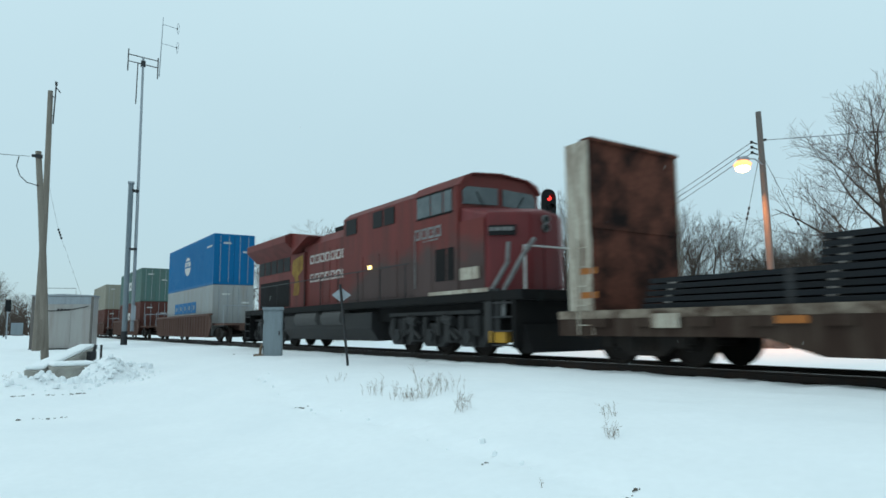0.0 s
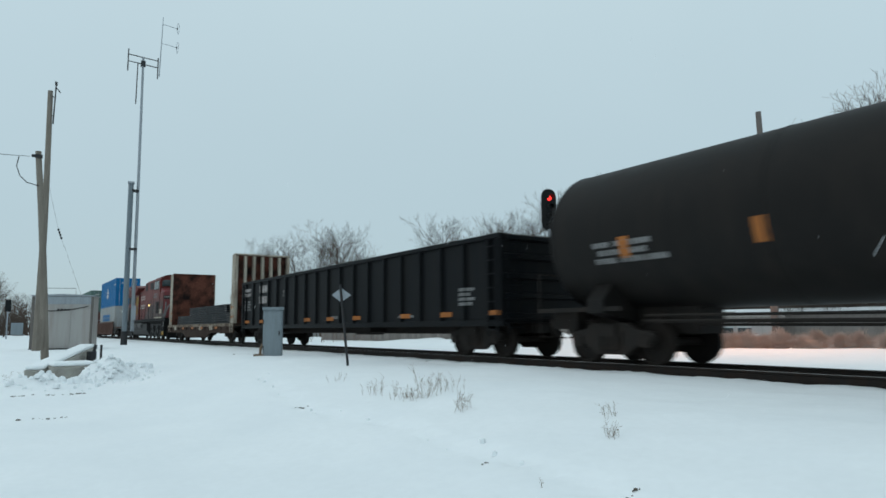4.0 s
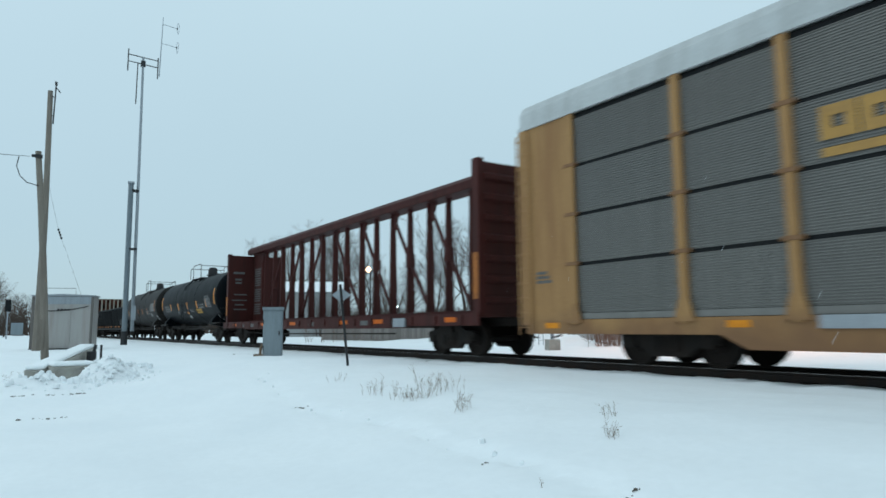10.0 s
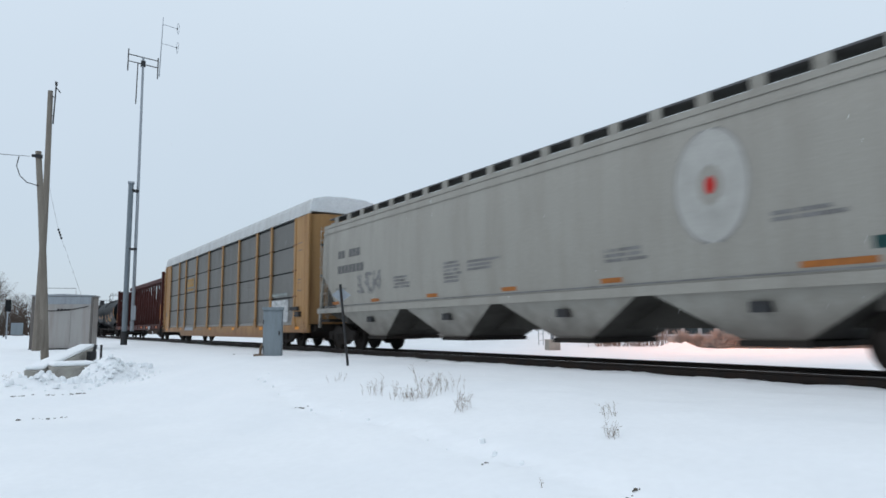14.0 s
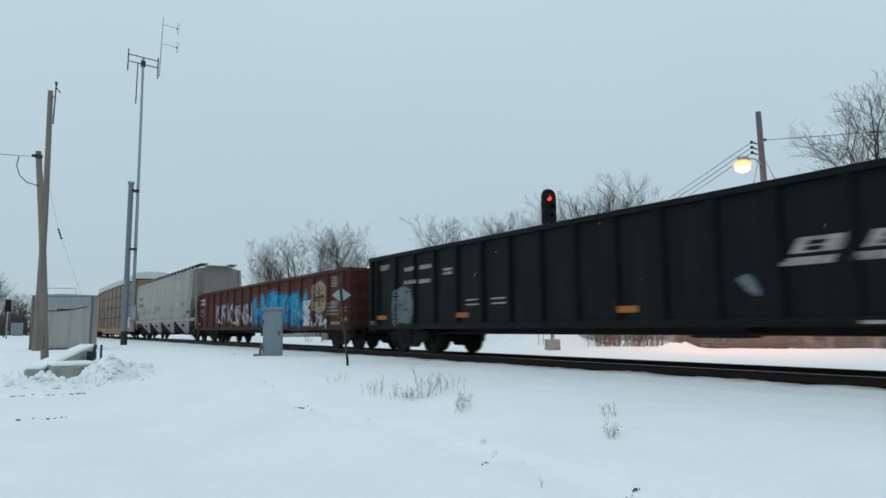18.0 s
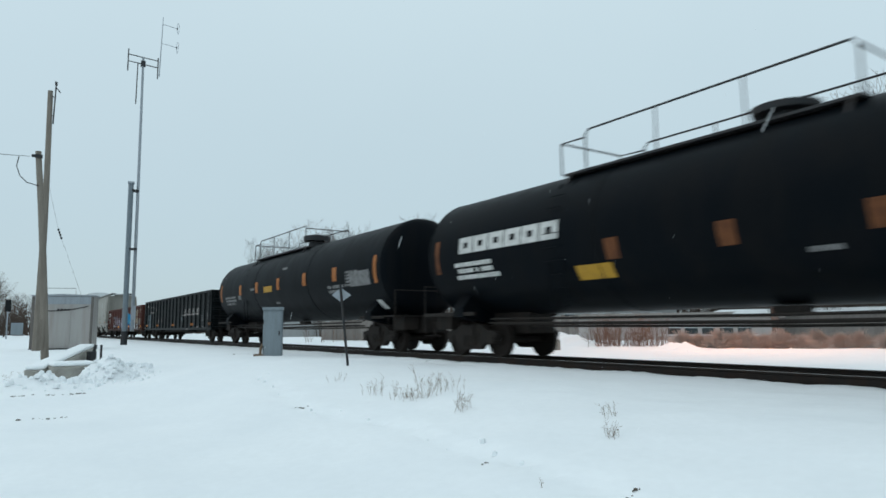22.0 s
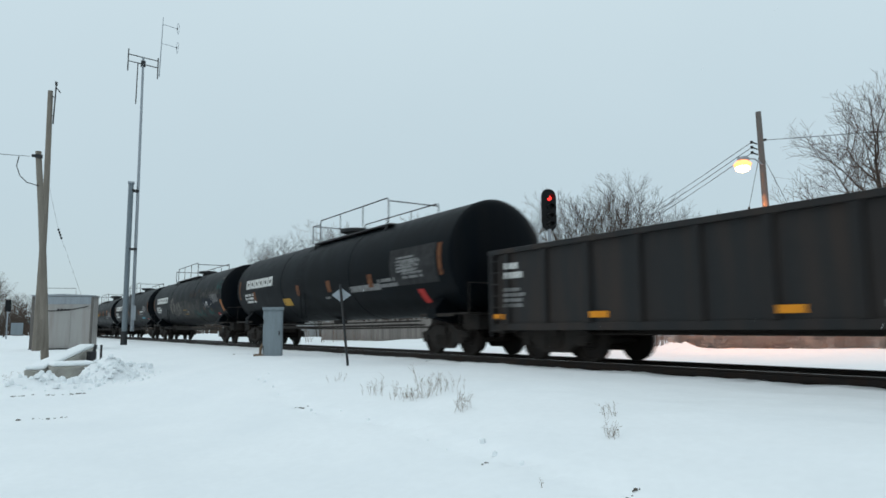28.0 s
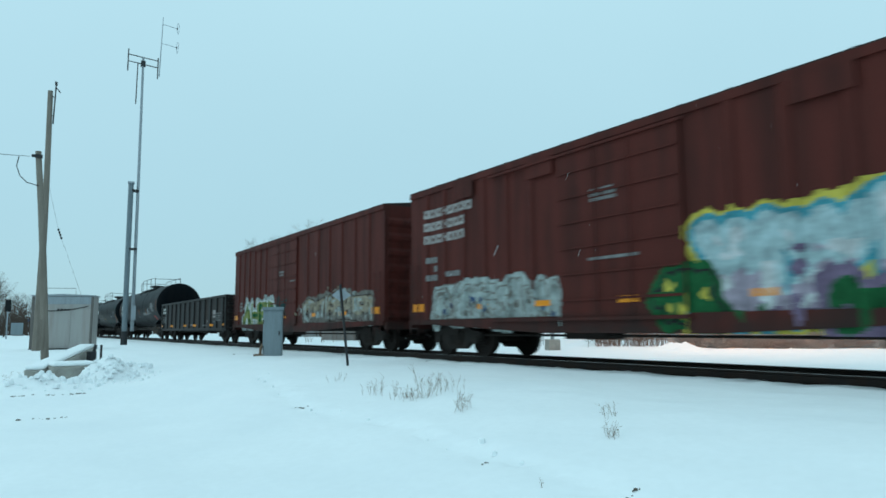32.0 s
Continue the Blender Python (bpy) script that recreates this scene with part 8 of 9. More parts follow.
def build_street_lamp():
    p = thing("street_lamp", "pale wooden pole with a lit orange sodium street lamp and insulators", "street lamp", stand(-15.45, 27.28, -0.3))
    part("shaft", taper_pole(Geo(), (0, 0, 0), (-0.14, 0, 10.4), 0.17, 0.12), M["pole_pale"], p, smooth=60)
    part("lamp_arm", Geo().tube([(-0.1, -0.1, 8.0), (-0.4, -0.6, 8.18), (-0.7, -1.15, 8.1)], 0.03, 6), M["galv"], p)
    part("lamp_head", Geo().tube([(-0.6, -1.0, 8.1), (-0.72, -1.15, 8.1), (-0.98, -1.5, 8.03)], [0.05, 0.13, 0.10], 10), M["galv"], p)
    part("lamp_glass", Geo().revolve([(7.60, 0.1), (7.68, 0.28), (7.84, 0.36), (7.98, 0.22)], 16, "z", -0.86, -1.32), M["sodium"], p, "glowing orange lamp bowl")
    part("lamp_tube", Geo().revolve([(7.48, 0.05), (7.53, 0.2), (7.64, 0.29), (7.72, 0.27)], 14, "z", -0.86, -1.36), M["lamp_core"], p, "bright lamp tube")
    for k, z in enumerate((9.05, 8.82, 8.58)):
        part("insulator", Geo().tube([(-0.26, -0.1, z - 0.12), (-0.46, -0.12, z)], 0.03, 6).revolve([(z - 0.06, 0.05), (z + 0.05, 0.06)], 8, "z", -0.48, -0.12), M["signal_black"], p)
    part("insulator", Geo().tube([(-0.2, 0, 9.1), (0.12, 0, 9.12)], 0.05, 6), M["signal_black"], p)
    m = p.matrix_basis
    spots = [tuple(m @ Vector((-0.48, -0.12, z))) for z in (9.05, 8.82, 8.58)]
    for i, q in enumerate(spots):
        w = Geo().tube(sag(q, (-72 - i, 62 + i * 1.5, 8.4 - 0.3 * i), 1.0), 0.014, 4)
        tagged(part("overhead_wire", w, M["wire"]), "thin overhead power wire", "wire", group="wires from the lamp pole")
    q = tuple(m @ Vector((0.1, 0, 9.1)))
    w = Geo().tube(sag(q, (14, 36, 6.5), 0.3), 0.014, 4)
    tagged(part("overhead_wire", w, M["wire"]), "thin overhead power wire", "wire", group="wires from the lamp pole")
    for i, z in enumerate((4.9, 4.55)):
        w = Geo().tube(sag((-60, 55, 5.4 + 0.3 * i), (12, 36, 5.6 + 0.3 * i), 0.5), 0.016, 4)
        tagged(part("overhead_wire", w, M["wire"]), "thin black overhead cable between poles", "wire", group="wires from the lamp pole")
    for (a, b) in (((-0.2, 0, 8.5), (-1.5, 1.0, 3.2)), ((-0.15, 0, 8.6), (2.4, 0.5, 2.0))):
        a, b = m @ Vector(a), m @ Vector(b)
        g = Geo().tube([a, b], 0.011, 4)
        mid = a.lerp(b, 0.42)
        d = (b - a).normalized()
        for k in range(3):
            g.tube([mid + d * (0.22 * k), mid + d * (0.22 * k + 0.14)], 0.045, 6)
        tagged(part("guy_wire", g, M["signal_black"]), "thin guy wire with dark insulators", "guy wire", group="guy wires of the lamp pole")
    lamp = bpy.data.lights.new("sodium_light", "SPOT")
    lamp.energy, lamp.color, lamp.shadow_soft_size = 1350, (1.0, 0.34, 0.12), 0.2
    lamp.spot_size, lamp.spot_blend = radians(136), 0.6
    ob = new("sodium_light", lamp)
    ob.location = m @ Vector((-0.86, -1.4, 7.42))
    # a far pole with a cross-arm
    x, y = polar(65.3, 70)
    u = thing("utility_pole", "distant dark utility pole with a cross-arm", "utility pole", pose(x, y, -0.2, 0, 0, 90 - 65.3))
    part("shaft", taper_pole(Geo(), (0, 0, 0), (0, 0, 9.6), 0.17, 0.12), M["pole_wood"], u, smooth=60)
    part("cross_arm", Geo().box(-1.1, 1.1, -0.06, 0.06, 9.0, 9.14), M["pole_wood"], u)
    # other lamps of the town behind the trees
    for b, d, z, mat, r in ((27.3, 62, 6.45, "far_lamp", 0.26), (29.8, 64, 3.0, "white_lamp", 0.12), (58.5, 58, 4.1, "white_lamp", 0.17)):
        x, y = polar(b, d)
        l = thing("distant_lamp", "small distant lit lamp on a thin pole", "street lamp", pose(x, y, -0.2))
        part("pole", Geo().tube([(0, 0.2, 0), (0, 0.2, z)], 0.06, 6), M["dark_steel"], l)
        part("bulb", Geo().revolve([(z - r, 0.05), (z, r), (z + r, 0.05)], 10, "z"), M[mat], l)


# ---------------------------------------------------------------- behind the track: sheds, fence, houses
def build_houses():
    # low building with a long snowy roof and a gable towards the track
    x, y = polar(47.2, 66)
    h = thing("house", "low pale house with a long snow-covered roof", "house", pose(x, y, -0.25, 0, 0, 90 - 47.2))
    part("wall", Geo().box(-7.0, 7.0, 0, 7, 0, 2.75), M["siding"], h)
    part("roof", Geo().prism([(-0.5, 2.7), (7.5, 2.7), (3.5, 4.35)], "x", -7.4, 7.4), M["snow"], h, "snow-covered roof")
    part("roof_edge", Geo().box(-7.42, 7.42, -0.56, -0.48, 2.58, 2.74), M["siding"], h)
    for k in range(5):
        xx = -6.2 + k * 2.7
        w = part("window", Geo().box(xx, xx + 1.0, -0.03, 0.02, 1.1, 2.2), M["glass_dark"], h)
        part("window_frame", Geo().box(xx - 0.07, xx + 1.07, -0.05, -0.035, 1.02, 1.1).box(xx - 0.07, xx + 1.07, -0.05, -0.035, 2.2, 2.28), M["siding_white"], w)
    x, y = polar(40.4, 60)
    g = thing("house", "small grey gabled house with a snowy roof", "house", pose(x, y, -0.25, 0, 0, 90 - 40.4 + 24))
    part("wall", Geo().prism([(-2.4, 0), (2.4, 0), (2.4, 2.5), (0, 3.9), (-2.4, 2.5)], "y", 0, 7), M["siding"], g)
    for s in (-1, 1):
        part("roof_slope", Geo().prism([(0, 3.92), (s * 2.8, 2.28), (s * 2.8, 2.46), (0, 4.12)], "y", -0.3, 7.3), M["snow"], g)
        part("barge_board", Geo().prism([(0, 3.90), (s * 2.8, 2.26), (s * 2.8, 2.12), (0, 3.74)], "y", -0.34, -0.28), M["siding_white"], g)
    part("window", Geo().box(-0.5, 0.5, -0.03, 0.02, 1.0, 2.1), M["glass_dark"], g)
    # long low shed behind the brush
    x, y = polar(53.0, 46)
    s = thing("shed", "long low pale shed with a row of dark panes", "shed", pose(x, y, -0.3, 0, 0, 90 - 53.0 - 4))
    part("wall", Geo().box(-6.5, 6.2, 0, 8, 0, 1.5), M["pale_wall"], s)
    part("roof", Geo().prism([(-0.4, 1.5), (8.4, 1.5), (8.4, 1.6), (4, 2.0), (-0.4, 1.6)], "x", -6.8, 6.5), M["fence_wood"], s)
    part("sill_band", Geo().box(-1.0, 5.0, -0.06, 0.0, 0.42, 0.5), M["siding_white"], s)
    for k in range(5):
        xx = -0.4 + k * 1.05
        pane = part("window", Geo().box(xx, xx + 0.8, -0.03, 0.01, 0.52, 0.92), M["glass_dark"], s)
        part("window_frame", Geo().box(xx - 0.05, xx + 0.85, -0.05, -0.032, 0.92, 0.98), M["siding_white"], pane)
    x, y = polar(64.0, 47)
    s = thing("shed", "long brown board shed behind the brush", "shed", pose(x, y, -0.3, 0, 0, 90 - 64.0 - 8))
    part("wall", Geo().box(-7.2, 13, 0, 8, 0, 1.7), M["fence_wood"], s)
    part("roof", Geo().prism([(-0.4, 1.7), (8.4, 1.7), (8.4, 1.8), (4, 2.2), (-0.4, 1.8)], "x", -7.4, 13.3), M["snow_dirty"], s)
    # a pale two-storey house gable far to the side
    x, y = polar(71.8, 46)
    t = thing("house", "white two-storey house with a snowy gable roof", "house", pose(x, y, -0.2, 0, 0, 90 - 71.8 - 18))
    part("wall", Geo().prism([(-3.2, 0), (3.2, 0), (3.2, 8.6), (0, 11.2), (-3.2, 8.6)], "y", 0, 9), M["siding_white"], t)
    for q in (-1, 1):
        part("roof_slope", Geo().prism([(0, 11.25), (q * 3.7, 8.25), (q * 3.7, 8.45), (0, 11.5)], "y", -0.4, 9.4), M["snow"], t)
    part("window", Geo().box(-0.6, 0.6, -0.03, 0.02, 5.2, 6.6), M["glass_dark"], t)
    # a pale blue-grey building between the far trees
    x, y = polar(22.4, 78)
    u = thing("house", "pale blue-grey low building between trees", "house", pose(x, y, -0.2, 0, 0, 90 - 22.4))
    part("wall", Geo().box(-4.2, 4.2, 0, 6, 0, 5.2), M["siding"], u)
    part("roof", Geo().prism([(-0.4, 5.2), (6.4, 5.2), (3, 6.6)], "x", -4.5, 4.5), M["snow"], u)


def build_fence():
    f = thing("board_fence", "weathered grey-brown board fence behind the snow heaps", "fence", pose(0, 0, 0))
    rng = random.Random(31)
    a, b = Vector(polar(23.5, 57)), Vector(polar(45.5, 37))
    L = (b - a).length
    ang = math.degrees(math.atan2((b - a).y, (b - a).x))
    n = int(L / 0.30)
    boards = [Geo().box(-0.14, 0.14, -0.02, 0.02, -0.2, h).mesh("board") for h in (1.30, 1.36, 1.42)]
    for me in boards:
        me.materials.append(M["fence_wood"])
    for k in range(n):
        p = a.lerp(b, k / n)
        part("board", boards[rng.randrange(3)], None, f, at=pose(p.x, p.y, rng.uniform(-0.03, 0.03), 0, rng.uniform(-1.2, 1.2), ang))
    for k in range(0, n, 8):
        p = a.lerp(b, k / n)
        part("post", Geo().box(-0.06, 0.06, 0.02, 0.14, -0.2, 1.5), M["fence_wood"], f, at=pose(p.x, p.y, 0, 0, 0, ang))


# ---------------------------------------------------------------- trees, brush and weeds
def grow(rng, start, way, length, r, depth, wood, twigs, kids, rise, spread):
    """One limb that bends upwards, with shorter limbs along its outer part and fine twigs at the last step."""
    n = (6, 5, 4, 3, 2)[depth]
    pts, rs = [Vector(start)], [r]
    d = Vector(way).normalized()
    crook = 0.07 if depth == 0 else 0.15
    for k in range(n):
        d = (d + Vector((rng.gauss(0, crook), rng.gauss(0, crook), rng.gauss(0, crook * 0.6) + rise * (0.5 if depth == 0 else 1)))).normalized()
        pts.append(pts[-1] + d * (length / n))
        rs.append(max(0.0045, r * (1 - 0.8 * (k + 1) / n)))
    (wood if depth < 2 else twigs).tube(pts, rs, 7 if depth == 0 else 5 if depth == 1 else 3, cap=False)
    if depth >= len(kids):
        return
    turn = rng.uniform(0, 6.28)
    count = kids[depth]
    for j in range(count):
        t = (0.30 if depth == 0 else 0.16) + (0.70 if depth == 0 else 0.84) * (j + rng.random()) / count
        i = min(n - 1, int(t * n))
        p = pts[i].lerp(pts[i + 1], min(1.0, t * n - i))
        axis = (pts[i + 1] - pts[i]).normalized()
        turn += 2.4 + rng.gauss(0, 0.5)
        side = Matrix.Rotation(turn, 3, axis) @ axis.orthogonal().normalized()
        open_ = rng.uniform(0.55, 0.95) * spread * (1.15 - 0.5 * t if depth == 0 else 1.0 if depth == 1 else 0.72)
        nd = (axis * math.cos(open_) + side * math.sin(open_)).normalized()
        short = rng.uniform(0.75, 1.1) * ((0.72 - 0.34 * t) if depth == 0 else (0.62 - 0.30 * t) if depth == 1 else (0.74 - 0.25 * t))
        grow(rng, p, nd, length * short, max(0.0055, rs[i] * rng.uniform(0.42, 0.6)), depth + 1, wood, twigs, kids, rise, spread)


def tree_model(seed, height, kids=(9, 7, 6, 4), lean=(0, 0), stems=1, rise=0.10, spread=1.0, thick=0.017):
    """A bare tree whose limbs climb from the trunk and end in fine twigs; its crown reaches about 1.12 times height."""
    rng = random.Random(seed)
    wood, twigs = Geo(), Geo()
    for s in range(stems):
        way = (lean[0] + rng.gauss(0, 0.05) + (0.24 * math.cos(s * 2.4) if stems > 1 else 0), lean[1] + rng.gauss(0, 0.05) + (0.24 * math.sin(s * 2.4) if stems > 1 else 0), 1)
        grow(rng, (0.12 * s, 0.05 * s, -0.3), way, height * rng.uniform(0.78, 0.9), height * thick, 0, wood, twigs, kids, rise, spread)
    top = max(v[2] for v in twigs.v)
    k = height * 1.12 / top
    for g in (wood, twigs):
        g.v = [(x * k, y * k, z * k) for x, y, z in g.v]
    a, b = wood.mesh("trunk", 60), twigs.mesh("crown")
    a.materials.append(M["bark"])
    b.materials.append(M["twig"])
    return a, b


def conifer_model(seed, height):
    rng = random.Random(seed)
    g = Geo()
    for k in range(900):
        t = rng.random() ** 0.8
        z = height * (0.06 + 0.92 * t)
        r = (1 - t) ** 0.8 * height * 0.24 * rng.uniform(0.35, 1.05) + 0.1
        a = rng.uniform(0, 2 * math.pi)
        c = Vector((r * math.cos(a), r * math.sin(a), z))
        s = rng.uniform(0.25, 0.6)
        for q in range(3):
            u = Vector((rng.gauss(0, 1), rng.gauss(0, 1), rng.gauss(-0.2, 0.5))).normalized() * s
            v = Vector((rng.gauss(0, 1), rng.gauss(0, 1), rng.gauss(0, 0.4))).normalized() * s * 0.3
            g.add([tuple(c - u - v), tuple(c + u), tuple(c - u * 0.6 + v)], [(0, 1, 2)])
    me = bpy.data.meshes.new("crown")
    me.from_pydata(g.v, [], g.f)
    me.materials.append(M["conifer"])
    t = Geo().tube([(0, 0, -0.3), (0, 0, height * 0.9)], [height * 0.018, 0.03], 6).mesh("trunk")
    t.materials.append(M["bark"])
    return t, me


def plant_tree(model, x, y, scale, turn, label, category="tree", group="bare trees behind the railway"):
    t = thing("tree", label, category, Matrix.LocRotScale((x, y, -0.25), Euler((0, 0, radians(turn))), (scale * 1.08, scale * 1.08, scale * 0.93)), group=group)
    part("trunk", model[0], None, t)
    part("crown", model[1], None, t)
    return t


def build_trees():
    rng = random.Random(77)
    models = [tree_model(s, 10, kids=k, stems=st, rise=ri, spread=sp) for s, k, st, ri, sp in
              ((3, (10, 7, 5, 4), 1, 0.10, 0.95), (8, (8, 6, 5, 3), 2, 0.12, 0.85), (14, (10, 7, 6, 3), 1, 0.11, 1.0), (21, (7, 5, 5, 3), 3, 0.13, 0.8), (35, (8, 6, 5, 3), 2, 0.10, 0.9))]
    spread = tree_model(50, 10, kids=(13, 8, 6, 4), lean=(0.03, 0.0), rise=0.09, spread=1.12, thick=0.023)
    bush = [tree_model(s, 4, kids=(6, 5, 4), stems=4, rise=0.08, thick=0.011) for s in (60, 61)]
    pines = [conifer_model(70, 9), conifer_model(71, 9)]
    bare = "bare leafless deciduous tree in winter"
    # big trees close behind the lamp pole
    for b, d, s, k, turn in ((68.7, 37, 1.2, 5, 60), (73.4, 42, 1.15, 0, 200), (65.2, 62, 0.85, 2, 120), (74.0, 36, 1.0, 1, 10), (63.6, 64, 0.85, 4, 60)):
        x, y = polar(b, d)
        plant_tree(spread if k == 5 else models[k], x, y, s, turn, "large bare spreading tree with dark limbs", group="large bare trees near the lamp pole")
    # row in the middle distance
    for b, d, s, k, turn in ((44.2, 78, 1.62, 3, 0), (45.5, 79, 1.76, 1, 70), (47.0, 77, 1.80, 4, 40), (48.6, 78, 1.80, 2, 150), (50.2, 79, 1.66, 1, 210), (51.6, 76, 1.42, 4, 20), (53.2, 74, 1.3, 1, 300), (54.6, 70, 1.1, 3, 90),
                             (56.2, 74, 1.25, 0, 10), (57.8, 78, 1.2, 2, 140), (59.9, 80, 1.15, 4, 250), (61.4, 76, 1.2, 1, 30), (62.8, 70, 1.15, 3, 100), (63.6, 84, 1.3, 0, 220),
                             (32.8, 82, 1.1, 2, 60), (34.4, 80, 1.4, 0, 190), (36.0, 83, 1.44, 4, 310), (37.6, 79, 1.48, 1, 15), (39.3, 77, 1.48, 3, 130), (40.6, 74, 1.36, 4, 260), (42.6, 72, 1.18, 0, 80),
                             (18.4, 95, 1.15, 3, 45), (19.8, 97, 1.38, 0, 120), (21.2, 98, 1.5, 4, 210), (22.8, 100, 1.42, 1, 330), (24.3, 98, 1.60, 2, 20), (25.7, 97, 1.62, 0, 160), (27.2, 99, 1.32, 3, 280), (29.0, 102, 1.12, 1, 70), (30.6, 100, 1.08, 4, 0)):
        x, y = polar(b, d)
        plant_tree(models[k], x, y, s, turn, bare)
    # trees down the line
    for b, d, s, k, turn in ((-1.6, 120, 0.85, 1, 0), (-0.6, 118, 0.95, 3, 90), (0.2, 122, 0.7, 4, 40), (-2.8, 125, 1.1, 0, 200), (0.9, 190, 1.0, 2, 10), (1.6, 210, 1.1, 1, 80), (2.3, 200, 1.0, 3, 80)):
        x, y = polar(b, d)
        plant_tree(models[k], x, y, s, turn, "distant bare tree beside the line", group="bare trees down the line")
    # dark conifers and brush among them
    for b, d, s, k in ((56.9, 84, 0.8, 0), (58.3, 88, 0.85, 1), (60.6, 86, 0.98, 0), (61.9, 90, 1.0, 1), (62.9, 88, 0.85, 0)):
        x, y = polar(b, d)
        plant_tree(pines[k], x, y, s, rng.uniform(0, 360), "dark evergreen tree behind bare trees", group="dark evergreens in the distance")
    for i in range(44):
        b = 20 + 50 * (i + rng.random()) / 44
        d = rng.uniform(52, 68) if b > 57 else rng.uniform(74, 88)
        x, y = polar(b, d)
        plant_tree(bush[i % 2], x, y, rng.uniform(0.8, 1.35), rng.uniform(0, 360), "tangled bare brown shrub", "shrub", "bare shrubs behind the railway")
    thicket = tree_model(62, 7, kids=(9, 7, 6, 3), stems=5, rise=0.1, spread=0.85, thick=0.010)
    for b, d, s, turn in ((56.4, 70, 0.8, 0), (57.6, 66, 0.82, 50), (59.0, 63, 0.95, 110), (60.2, 62, 1.05, 200), (61.4, 66, 1.1, 20), (62.6, 62, 1.0, 300), (63.8, 65, 1.02, 80), (65.0, 62, 0.92, 150), (66.3, 64, 0.9, 260), (67.6, 60, 0.85, 10), (69.2, 62, 0.85, 190)):
        x, y = polar(b, d)
        plant_tree(thicket, x, y, s, turn, "dense many-stemmed bare thicket", "thicket", "thickets behind the lamp pole")
    for i in range(18):
        x, y = polar(60.5 + 12 * (i + rng.random()) / 18, rng.uniform(49, 56))
        plant_tree(bush[i % 2], x, y, rng.uniform(0.95, 1.4), rng.uniform(0, 360), "tangled bare brown shrub", "shrub", "bare shrubs behind the railway")
    # the closed edge of the woods far behind: many thin stems
    g = Geo()
    for i in range(4200):
        b = rng.uniform(-8, 78)
        d = rng.uniform(150, 190) if b < 30 else rng.uniform(95, 125)
        x, y = polar(b, d)
        h = rng.uniform(2.2, 5.4) * (1.0 + 0.35 * noise.noise((b * 0.5, 0, 0))) * (d / 120)
        lean = Vector((rng.gauss(0, 0.16), rng.gauss(0, 0.16), 1)) * h * 0.9
        p = Vector((x, y, -0.3))
        g.tube([p, p + lean * 0.5, p + lean], [0.14, 0.09, 0.02], 3, cap=False)
        for _ in range(3):
            q = p + lean * rng.uniform(0.3, 0.9)
            g.tube([q, q + Vector((rng.gauss(0, 1), rng.gauss(0, 1), rng.uniform(0.4, 1.6)))], [0.05, 0.015], 3, cap=False)
    tagged(part("far_woods", g, M["twig"]), "far hazy edge of bare winter woods", "woods", kind="stuff")


def stalks(rng, g, x, y, count, h, spread, forks=2, r=0.004, bend=0.25):
    z = snow_z(x, y)
    for _ in range(count):
        bx, by = x + rng.gauss(0, spread), y + rng.gauss(0, spread)
        way = Vector((rng.gauss(0, bend), rng.gauss(0, bend), 1)).normalized()
        hh = h * rng.uniform(0.5, 1.1)
        p = Vector((bx, by, z - 0.03))
        q = p + way * hh * 0.6
        e = q + (way + Vector((rng.gauss(0, 0.3), rng.gauss(0, 0.3), 0))).normalized() * hh * 0.4
        g.tube([p, q, e], [r, r * 0.8, r * 0.4], 3, cap=False)
        for _ in range(forks):
            t = rng.uniform(0.3, 0.95)
            s = p.lerp(e, t)
            g.tube([s, s + Vector((rng.gauss(0, 0.6), rng.gauss(0, 0.6), rng.uniform(0.2, 0.9))).normalized() * hh * rng.uniform(0.15, 0.35)], [r * 0.7, r * 0.35], 3, cap=False)


